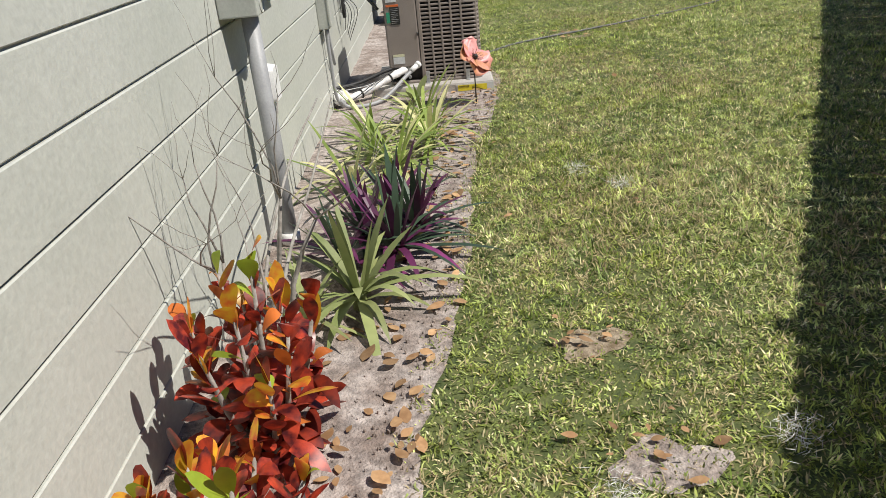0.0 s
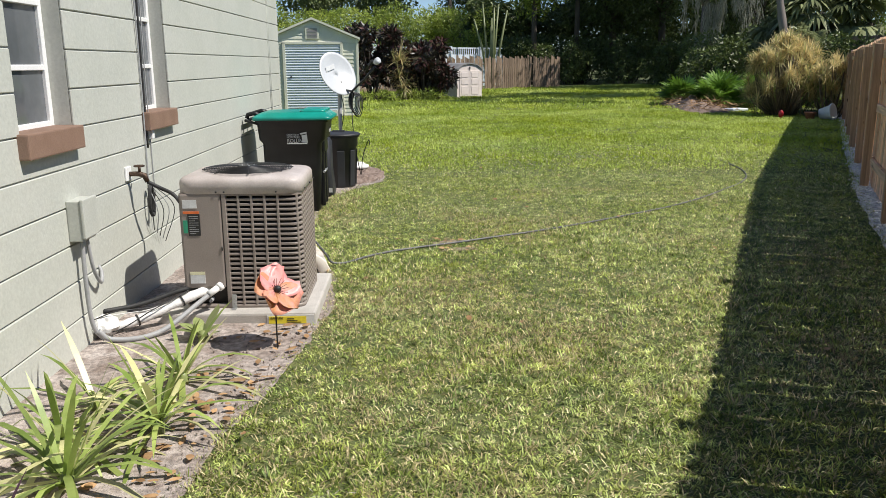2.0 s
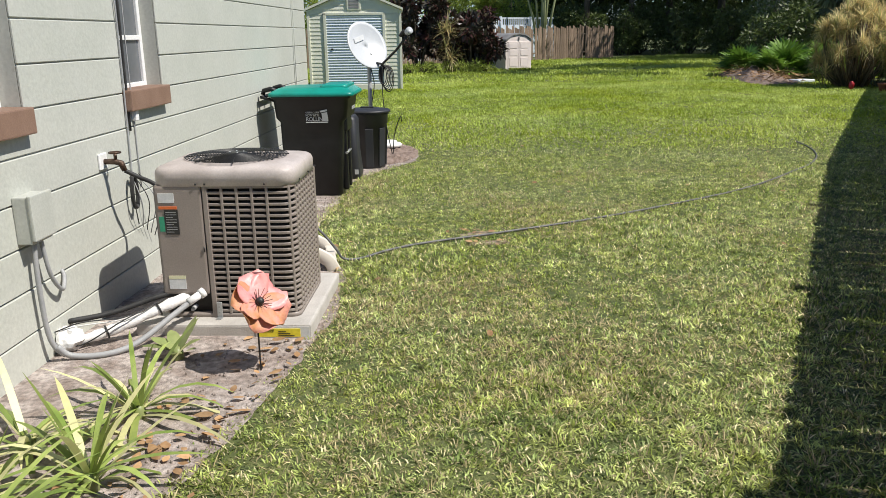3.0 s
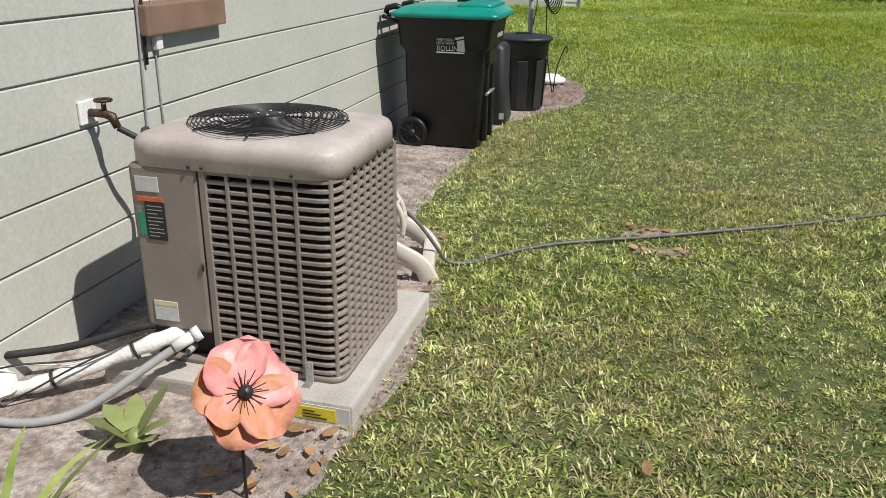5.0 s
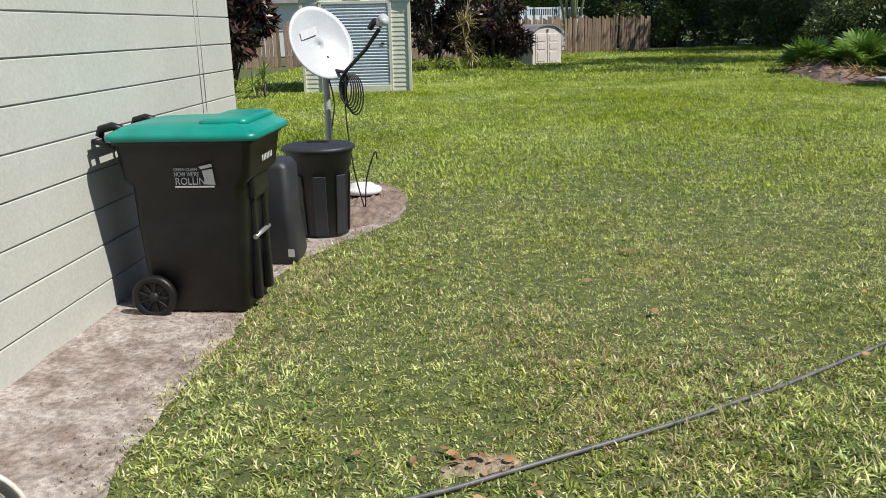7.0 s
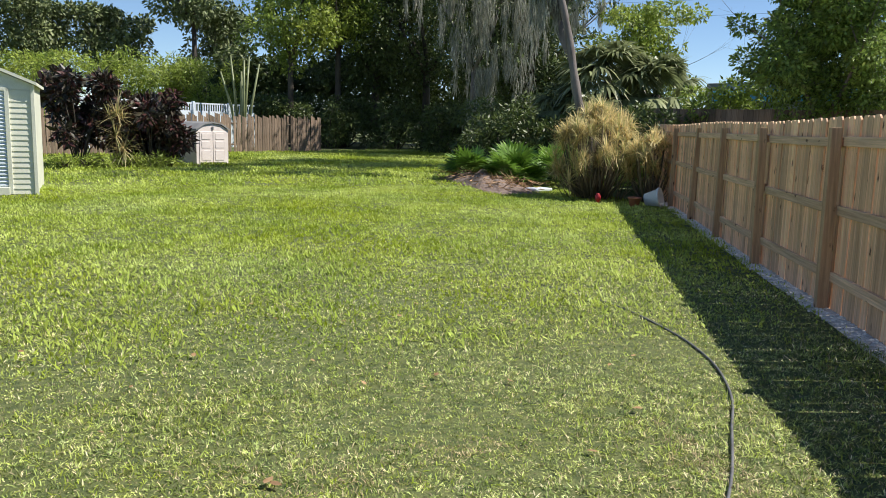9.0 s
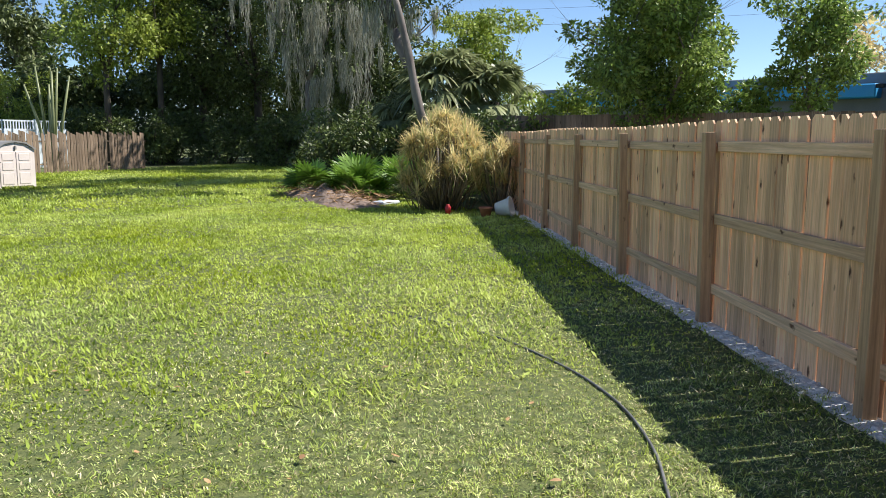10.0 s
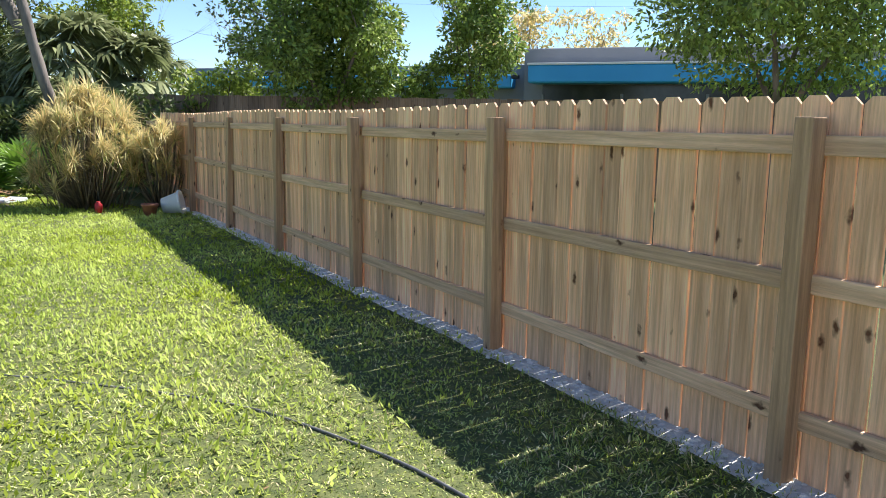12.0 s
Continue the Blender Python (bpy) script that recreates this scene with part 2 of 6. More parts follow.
M_DISH = mat("dish_enamel", (0.46, 0.48, 0.50), (0.54, 0.56, 0.58), 0.35, 3, 90, 0.03)
M_BLDG = mat("grey_stucco", (0.23, 0.24, 0.265), (0.27, 0.28, 0.305), 0.85, 0.8, 30, 0.2)
M_BLUE = mat("blue_awning", (0.045, 0.36, 0.72), (0.06, 0.42, 0.80), 0.5, 0.7, 40, 0.05)
M_DARK = mat("dark_glazing", (0.02, 0.022, 0.028), (0.035, 0.038, 0.045), 0.2, 2, 20, 0)
M_PINK = mat("pink_painted_metal", (0.70, 0.23, 0.23), (0.78, 0.36, 0.34), 0.45, 16, 90, 0.1, c3=None)
M_RUST = mat("rusty_pink_metal", (0.72, 0.30, 0.28), (0.52, 0.24, 0.11), 0.6, 13, 70, 0.2)
M_YELLOW = mat("yellow_label", (0.68, 0.56, 0.02), (0.74, 0.62, 0.04), 0.5, 10, 100, 0)
M_PALELABEL = mat("faded_yellow_label", (0.62, 0.60, 0.38), (0.66, 0.64, 0.44), 0.5, 20, 100, 0)
M_LABEL = mat("silver_label", (0.55, 0.56, 0.56), (0.62, 0.63, 0.63), 0.4, 20, 100, 0)
M_ORANGE = mat("orange_label", (0.62, 0.13, 0.03), (0.66, 0.16, 0.04), 0.5, 20, 100, 0)
M_GREENLAB = mat("green_label", (0.03, 0.26, 0.15), (0.04, 0.32, 0.18), 0.5, 20, 100, 0)
M_TERRA = mat("terracotta", (0.32, 0.12, 0.07), (0.40, 0.16, 0.09), 0.8, 9, 80, 0.2)
M_RED = mat("red_plastic", (0.42, 0.02, 0.03), (0.50, 0.03, 0.04), 0.4, 9, 80, 0)
M_RUSTBRONZE = mat("old_bronze", (0.05, 0.03, 0.02), (0.12, 0.075, 0.05), 0.5, 25, 120, 0.3, metal=0.5)

# ---- mesh helpers ----


def box(bm, x0, x1, y0, y1, z0, z1, bevel=0.0, seg=1):
    vs = [bm.verts.new((x, y, z)) for z in (z0, z1) for y in (y0, y1) for x in (x0, x1)]
    fs = [bm.faces.new([vs[i] for i in q]) for q in ((0, 2, 3, 1), (4, 5, 7, 6), (0, 1, 5, 4), (2, 6, 7, 3), (0, 4, 6, 2), (1, 3, 7, 5))]
    if bevel:
        es = list({e for f in fs for e in f.edges})
        bmesh.ops.bevel(bm, geom=es, offset=bevel, segments=seg, affect="EDGES", profile=0.6)
    return vs


def tube(bm, pts, r, n=8, cap=True):
    """A round tube along points; r: one radius or one a point."""
    pts = [Vector(p) for p in pts]
    rs = r if isinstance(r, (list, tuple)) else [r] * len(pts)
    rings = []
    side = None
    for i, p in enumerate(pts):
        d = (pts[min(i + 1, len(pts) - 1)] - pts[max(i - 1, 0)]).normalized()
        if side is None:
            side = d.orthogonal().normalized()
        side = (side - d * side.dot(d)).normalized()
        up = d.cross(side)
        rings.append([bm.verts.new(p + (side * math.cos(a) + up * math.sin(a)) * rs[i]) for a in (2 * math.pi * k / n for k in range(n))])
    for a, b in zip(rings, rings[1:]):
        for k in range(n):
            f = bm.faces.new((a[k], a[(k + 1) % n], b[(k + 1) % n], b[k]))
            f.smooth = True
    if cap:
        bm.faces.new(rings[0][::-1])
        bm.faces.new(rings[-1])
    return rings


def lathe(bm, profile, n=24, at=(0, 0, 0), sx=1.0, sy=1.0):
    """Turns (radius, height) pairs round the z axis."""
    rings = [[bm.verts.new((at[0] + r * sx * math.cos(2 * math.pi * k / n), at[1] + r * sy * math.sin(2 * math.pi * k / n), at[2] + z))
              for k in range(n)] for r, z in profile]
    for a, b in zip(rings, rings[1:]):
        for k in range(n):
            f = bm.faces.new((a[k], a[(k + 1) % n], b[(k + 1) % n], b[k]))
            f.smooth = True
    bm.faces.new(rings[0][::-1])
    bm.faces.new(rings[-1])


def mesh_of(name, bm, material):
    bmesh.ops.recalc_face_normals(bm, faces=bm.faces)
    me = bpy.data.meshes.new(name)
    bm.to_mesh(me)
    bm.free()
    me.materials.append(material)
    return me


def part(name, bm, material, parent, label=""):
    ob = new(name, mesh_of(name, bm, material))
    ob.parent = parent
    return tagged(ob, label)


def thing(name, label, category, at=(0, 0, 0), group="", turn=0.0):
    ob = new(name)
    ob.matrix_world = pose(*at, 0, 0, turn)
    return tagged(ob, label, category, group)


def structure(name, bm, material, label):
    return tagged(new(name, mesh_of(name, bm, material)), label, kind="structure")


def bezier(pts, n=8):
    """A smooth line through points."""
    p = [Vector(q) for q in pts]
    p = [p[0] * 2 - p[1]] + p + [p[-1] * 2 - p[-2]]
    out = []
    for i in range(1, len(p) - 2):
        for k in range(n):
            t = k / n
            out.append(0.5 * (2 * p[i] + (p[i + 1] - p[i - 1]) * t + (2 * p[i - 1] - 5 * p[i] + 4 * p[i + 1] - p[i + 2]) * t * t
                              + (3 * p[i] - p[i - 1] - 3 * p[i + 1] + p[i + 2]) * t ** 3))
    return out + [p[-2]]


def blades(name, base, way, side, length, width, material, droop=None, seg=1, fold=0.0, oval=False):
    """Many thin leaves in one mesh: base points, directions, sideways vectors (N,3), lengths, widths (N). seg 1: diamond; 2+: ribbons
    that droop; oval: rounded leaves, broadest past the middle."""
    n = len(base)
    base, way, side = (np.asarray(a, float) for a in (base, way, side))
    length, width = np.asarray(length, float)[:, None], np.asarray(width, float)[:, None]
    if seg == 1:
        up = np.cross(way, side) * width * fold
        v = np.stack([base, base + way * length * 0.45 + side * width / 2 + up, base + way * length,
                      base + way * length * 0.45 - side * width / 2 + up], 1)
        faces = np.array([[0, 1, 2], [0, 2, 3]])
        k = 4
    else:
        rows = []
        dz = np.zeros((n, 1)) if droop is None else np.asarray(droop, float)[:, None]
        for i in range(seg + 1):
            t = i / seg
            w = (0.75 + 0.9 * t) * (1 - t ** 2.2) if i < seg else 0.0
            if oval:
                w = 0.10 + 1.0 * math.sin(math.pi * t ** 1.25) ** 0.75 if i < seg else 0.0
            c = base + way * length * t - np.array([0, 0, 1.0]) * dz * length * t * t
            if i < seg:
                rows += [c + side * width / 2 * w, c - side * width / 2 * w]
            else:
                rows += [c]
        v = np.stack(rows, 1)
        k = 2 * seg + 1
        fl = []
        for i in range(seg - 1):
            a = 2 * i
            fl += [[a, a + 1, a + 3], [a, a + 3, a + 2]]
        fl.append([2 * seg - 2, 2 * seg - 1, 2 * seg])
        faces = np.array(fl)
    f = (faces[None] + (np.arange(n) * k)[:, None, None]).reshape(-1, 3)
    me = bpy.data.meshes.new(name)
    me.vertices.add(n * k)
    me.vertices.foreach_set("co", v.reshape(-1).astype(np.float32))
    me.loops.add(len(f) * 3)
    me.loops.foreach_set("vertex_index", f.reshape(-1).astype(np.int32))
    me.polygons.add(len(f))
    me.polygons.foreach_set("loop_start", (np.arange(len(f)) * 3).astype(np.int32))
    me.polygons.foreach_set("loop_total", np.full(len(f), 3, np.int32))
    me.update(calc_edges=True)
    me.materials.append(material)
    return me


def unit(a):
    return a / np.maximum(np.linalg.norm(a, axis=1, keepdims=True), 1e-9)


RNG = np.random.default_rng(7)


def sideways(way, spread=1.0):
    r = RNG.normal(size=way.shape)
    return unit(np.cross(way, unit(r)))



# ---- ground ----
BED = [(-2.0, -0.10), (0.0, -0.02), (1.75, 0.03), (2.2, 0.07), (2.6, 0.15), (3.13, 0.22), (3.95, 0.26), (4.2, 0.29), (4.93, 0.39), (5.37, 0.49), (5.67, 0.53),
       (6.4, 0.60), (7.0, 0.56), (7.5, 0.38), (7.86, 0.20), (8.2, 0.14), (9.0, 0.13), (9.6, 0.12), (10.6, 0.17), (11.2, 0.46), (11.7, 0.70), (12.1, 0.72), (12.6, 0.62),
       (13.2, 0.38), (13.5, -0.2)]
WALL_X = -0.607
HOUSE_END = 11.92
SKEW = -0.47


def wall_x(y):
    """The wall face stands slightly askew to the walk."""
    return WALL_X - (y - 6.5) * math.tan(radians(SKEW))


def askew(ob):
    """Turns what is built along the straight wall to the wall's true line."""
    ob.matrix_world = pose(WALL_X, 6.5, 0, 0, 0, SKEW) @ pose(-WALL_X, -6.5, 0) @ ob.matrix_world
    return ob



def bed_edge(y):
    return np.interp(y, [p[0] for p in BED], [p[1] for p in BED], left=-0.05, right=-9)


bm = bmesh.new()
xs = [-300, -120, -50, -25, -12] + [i * 1.0 for i in range(-6, 20)] + [24, 30, 40, 60, 120, 300]
ys = [-300, -100, -40, -15] + [i * 1.0 for i in range(-4, 32)] + [36, 42, 50, 60, 80, 140, 300]
grid = [[bm.verts.new((x, y, 0.0)) for x in xs] for y in ys]
for r0, r1 in zip(grid, grid[1:]):
    for k in range(len(xs) - 1):
        bm.faces.new((r0[k], r0[k + 1], r1[k + 1], r1[k]))
structure("ground", bm, M_LAWN, "mown lawn soil under patchy green grass")

# sandy planting bed along the house wall, heaped a little towards the wall
bm = bmesh.new()
rows = []
yy = [-2 + 0.05 * i for i in range(313)]
for y in yy:
    e = float(bed_edge(y)) + 0.05 * noise.noise((y * 2.3, 0, 0)) + 0.03 * noise.noise((y * 9.0, 4, 0)) + 0.02
    row = []
    for k in range(22):
        u = k / 21
        x = (WALL_X - 0.12) * (1 - u) + e * u
        h = 0.004 + 0.026 * (1 - u) * min(1, 4 * u + 0.4) + (0.014 * noise.noise((x * 4, y * 4, 3)) + 0.006 * noise.noise((x * 13, y * 13, 8))) * min(1, 3 * (1 - u))
        row.append(bm.verts.new((x, y, max(h, 0.004))))
    rows.append(row)
for r0, r1 in zip(rows, rows[1:]):
    for k in range(21):
        f = bm.faces.new((r0[k], r0[k + 1], r1[k + 1], r1[k]))
        f.smooth = True
structure("planting_bed", bm, M_SAND, "pale sandy soil bed along the house wall")

bm = bmesh.new()
g = []
for i in range(30):
    row = []
    for j in range(30):
        u, v = i / 14.5 - 1, j / 14.5 - 1
        d = 1 - u * u - v * v * (1 + 0.3 * u)
        x, y = 0.36 + 0.36 * u, 12.25 + 0.85 * v
        h = 0.10 * max(0, d) ** 0.7 * (0.75 + 0.5 * noise.noise((x * 8, y * 8, 1))) + 0.025 * noise.noise((x * 24, y * 24, 2)) * (d > 0)
        row.append(bm.verts.new((x, y, max(h, 0) - (0.02 if d <= 0 else -0.01))))
    g.append(row)
for r0, r1 in zip(g, g[1:]):
    for j in range(29):
        bm.faces.new((r0[j], r0[j + 1], r1[j + 1], r1[j]))
structure("dirt_mound", bm, M_DIRT, "low heap of freshly dug brown dirt")

# bare sandy patches in the lawn: x, y, half length, half width, turn
PATCHES = [(0.60, 2.36, 0.12, 0.08, 20), (0.68, 1.76, 0.14, 0.10, 0), (1.42, 8.12, 0.15, 0.07, 20), (1.50, 7.85, 0.15, 0.06, 10),
           (0.34, 7.70, 0.08, 0.14, 0)]
for px, py, pa, pb, pt in PATCHES:
    bm = bmesh.new()
    ring = []
    mid = bm.verts.new((px, py, 0.006))
    for k in range(28):
        a = 2 * math.pi * k / 28
        q = 1 + 0.45 * noise.noise((math.cos(a) * 1.7 + px, math.sin(a) * 1.7 + py, 5))
        x, y = pa * q * math.cos(a), pb * q * math.sin(a)
        c, s = math.cos(radians(pt)), math.sin(radians(pt))
        ring.append(bm.verts.new((px + x * c - y * s, py + x * s + y * c, 0.004)))
    for k in range(28):
        bm.faces.new((mid, ring[k], ring[(k + 1) % 28]))
    structure("bare_patch", bm, M_SAND if py < 2 else M_WORN, "bare sandy patch worn into the lawn")

# ---- the house ----
house = tagged(new("wall_house"), "sage green painted block wall of a house", kind="structure")
COURSE, FIRST, TOP = 0.195, 0.187, 2.77
OPENINGS = [(5.22, 5.79, 1.165, 2.345), (6.83, 7.40, 1.165, 2.345)]
bm = bmesh.new()
# core behind the face courses, with the openings left free
edges_y = [-5.0] + [y for o in OPENINGS for y in o[:2]] + [HOUSE_END - 0.02]
for a, b in zip(edges_y, edges_y[1:]):
    if (a, b) in [(o[0], o[1]) for o in OPENINGS]:
        box(bm, WALL_X - 0.2, WALL_X - 0.014, a, b, -0.1, OPENINGS[0][2])
        box(bm, WALL_X - 0.2, WALL_X - 0.014, a, b, 2.345, TOP)
    else:
        box(bm, WALL_X - 0.2, WALL_X - 0.014, a, b, -0.1, TOP)
part("wall_core", bm, M_WALLDARK, house)
for k in range(15):
    z0 = FIRST + COURSE * (k - 1)
    z1 = z0 + COURSE
    lo, hi = max(z0, -0.1), min(z1, TOP)
    if hi - lo < 0.02:
        continue
    spans = [(-5.0, HOUSE_END)]
    for o in OPENINGS:
        if hi > o[2] + 0.02 and lo < o[3] - 0.02:
            spans = [s for a, b in spans for s in (((a, o[0]), (o[1], b)) if a < o[0] < b else ((a, b),))]
    for a, b in spans:
        bm = bmesh.new()
        box(bm, WALL_X - 0.013, WALL_X + 0.0012 * math.sin(k * 2.1), a, b, lo + 0.0035, hi - 0.0035, 0.0035)
        part("block_course", bm, M_WALL, house)
bm = bmesh.new()
box(bm, -9.0, WALL_X - 0.2, HOUSE_END - 0.22, HOUSE_END - 0.02, -0.1, TOP)
box(bm, -9.2, -9.0, -5.0, HOUSE_END - 0.02, -0.1, TOP)
box(bm, -9.0, WALL_X - 0.2, -5.0, -4.8, -0.1, TOP)
rear = structure("wall_house_rear", bm, M_WALL, "plain painted block walls closing the house")
bm = bmesh.new()
v = [bm.verts.new(p) for p in ((-9.45, -5.3, 2.78), (-0.36, -5.3, 2.78), (-4.9, -5.3, 4.4), (-9.45, 12.2, 2.78), (-0.36, 12.2, 2.78), (-4.9, 12.2, 4.4))]
for q in ((0, 1, 2), (5, 4, 3), (1, 4, 5, 2), (0, 2, 5, 3), (0, 3, 4, 1)):
    bm.faces.new([v[i] for i in q])
roof = structure("roof_house", bm, M_ROOF, "low grey shingle roof of the house")
for ob in (house, rear, roof):
    askew(ob)

for n_, (a, b, z0, z1) in enumerate(OPENINGS, 1):
    w = tagged(new("window_%d" % n_), "narrow white sash window set deep in the block wall", kind="structure")
    xr = WALL_X - 0.10
    bm = bmesh.new()
    t = 0.035
    box(bm, xr - 0.03, xr, a, a + t, z0, z1, 0.004)
    box(bm, xr - 0.03, xr, b - t, b, z0, z1, 0.004)
    box(bm, xr - 0.03, xr, a + t, b - t, z0, z0 + t, 0.004)
    box(bm, xr - 0.03, xr, a + t, b - t, z1 - t, z1, 0.004)
    part("window_frame", bm, M_WHITE, w)
    for zz, xo in ((z0 + 0.30, 0.004), (z0 + 0.61, 0.010), (z0 + 0.90, 0.004)):
        bm = bmesh.new()
        box(bm, xr - 0.028, xr - 0.006 + xo, a + t, b - t, zz - 0.014, zz + 0.014, 0.003)
        part("glazing_bar", bm, M_WHITE, w)
    bm = bmesh.new()
    box(bm, xr - 0.024, xr - 0.018, a + t, b - t, z0 + t, z1 - t)
    part("pane", bm, M_GLASS, w)
    bm = bmesh.new()
    box(bm, WALL_X - 0.1, WALL_X + 0.05, a - 0.03, b - 0.005, z0 - 0.105, z0 + 0.012, 0.008, 2)
    part("window_sill", bm, M_SILL, w, "brown painted masonry sill")
    askew(w)

# ---- board fence along the lawn ----
FP = Vector((6.533, 10.864, 0))
FD = Vector((0.458, 0.889, 0)).normalized()
FN = Vector((FD.y, -FD.x, 0))


def fence_at(s, off=0.0):
    """A place along the fence, s metres past its reference post; the near stretch bends slightly outward."""
    return FP + FD * s + FN * (off + (0.043 * -s if s < 0 else 0.0) + 0.010 * math.sin(s * 0.8))


fence = tagged(new("board_fence"), "weathered dog-eared cedar board fence with posts and rails", "fence")


def fence_turn(s):
    d = fence_at(s + 0.1) - fence_at(s - 0.1)
    return math.degrees(math.atan2(-d.x, d.y))


def picket_mesh(w, h):
    bm = bmesh.new()
    c = 0.032
    prof = [(-w / 2, 0.0), (w / 2, 0.0), (w / 2, h - c), (w / 2 - c, h), (-w / 2 + c, h), (-w / 2, h - c)]
    f = [bm.verts.new((0, y, z)) for y, z in prof]
    g = [bm.verts.new((0.017, y, z)) for y, z in prof]
    bm.faces.new(f)
    bm.faces.new(g[::-1])
    for k in range(6):
        bm.faces.new((f[k], f[(k + 1) % 6], g[(k + 1) % 6], g[k]))
    return mesh_of("picket", bm, M_PICKET)


PICKETS = [picket_mesh(w, h) for w, h in ((0.139, 1.775), (0.137, 1.772), (0.140, 1.777), (0.135, 1.775))]
s, i = -15.0, 0
rr = random.Random(5)
while s < 15.5:
    ob = new("picket", PICKETS[i % 4])
    ob.parent = fence
    p = fence_at(s, 0.075 + rr.uniform(0.0, 0.006))
    ob.matrix_world = pose(p.x, p.y, -0.012 + (0.014 * math.sin(s * 0.9) if s > 0 else -0.01) + rr.uniform(-0.003, 0.003), rr.uniform(-0.3, 0.3), rr.uniform(-0.3, 0.3), fence_turn(s) + rr.uniform(-1, 1))
    s += 0.1425 + rr.uniform(0.0, 0.0035) + (rr.uniform(0.003, 0.007) if rr.random() < 0.14 else 0.0)
    i += 1


def post_mesh():
    bm = bmesh.new()
    box(bm, -0.047, 0.047, -0.047, 0.047, -0.2, 1.67, 0.006, 2)
    return mesh_of("post", bm, M_POST)


POST = post_mesh()
RAILS = []
for k in range(3):
    bm = bmesh.new()
    box(bm, -0.019, 0.019, -1.173, 1.173, -0.044, 0.044, 0.004)
    RAILS.append(mesh_of("rail", bm, M_RAIL))
for k in range(-6, 7):
    s = 2.44 * k
    p = fence_at(s)
    ob = new("post", POST)
    ob.parent = fence
    ob.matrix_world = pose(p.x, p.y, 0, rr.uniform(-0.9, 0.9), rr.uniform(-1.2, 1.2) + (1.5 if k in (3, 4) else 0), fence_turn(s) + rr.uniform(-2, 2))
    for z, me in zip((0.31, 0.935, 1.55), RAILS):
        m = s + 1.22
        q = fence_at(m, 0.054)
        ob = new("rail", me)
        ob.parent = fence
        ob.matrix_world = pose(q.x, q.y, z + rr.uniform(-0.012, 0.012), rr.uniform(-0.35, 0.35), 0, fence_turn(m))

# white gravel line under the boards
n = 5200
s = RNG.uniform(-15, 15, n)
off = RNG.normal(-0.0, 0.05, n)
bm = bmesh.new()
for a, o in zip(s, off):
    p = fence_at(a, o)
    r = RNG.uniform(0.008, 0.022)
    vs = [bm.verts.new(p + Vector((RNG.uniform(0.6, 1.2) * r * math.cos(q), RNG.uniform(0.6, 1.2) * r * math.sin(q), z)))
          for z, qs in ((0.0, (0, 1.6, 3.1, 4.7)), (r, (0.5, 2.6, 4.7))) for q in qs]
    for q in ((4, 5, 6), (0, 1, 4), (1, 5, 4), (1, 2, 5), (2, 3, 5), (3, 6, 5), (3, 0, 6), (0, 4, 6)):
        bm.faces.new([vs[j] for j in q])
gravel = tagged(new("gravel", mesh_of("gravel", bm, M_GRAVEL)), "white gravel line under the board fence", "gravel", kind="stuff")
bm = bmesh.new()
prev = None
for k in range(61):
    a = -15 + 0.5 * k
    q = [bm.verts.new(fence_at(a, o + 0.02 * math.sin(a * 5 + o * 9)) + Vector((0, 0, z))) for o, z in ((-0.13, 0.004), (-0.02, 0.010), (0.14, 0.004))]
    if prev:
        bm.faces.new((prev[0], prev[1], q[1], q[0]))
        bm.faces.new((prev[1], prev[2], q[2], q[1]))
    prev = q
structure("gravel_bed", bm, M_GRAVEL, "pale sand strip below the board fence")

# ---- shed, play house and far fences ----


def clapboard(bm, x0, x1, y, z0, z1, facing=-1, step=0.105, cut=None):
    """Overlapping boards on a wall that faces -y; cut(z): narrows a board to a gable."""
    z = z0
    while z < z1 - 0.01:
        h = min(step, z1 - z)
        a, b = (x0, x1) if cut is None else cut(z + h)
        if b > a:
            v = [bm.verts.new(p) for p in ((a, y + facing * 0.018, z), (b, y + facing * 0.018, z), (b, y + facing * 0.004, z + h), (a, y + facing * 0.004, z + h),
                                           (a, y, z), (b, y, z))]
            bm.faces.new((v[0], v[1], v[2], v[3]))
            bm.faces.new((v[4], v[5], v[1], v[0]))
        z += step


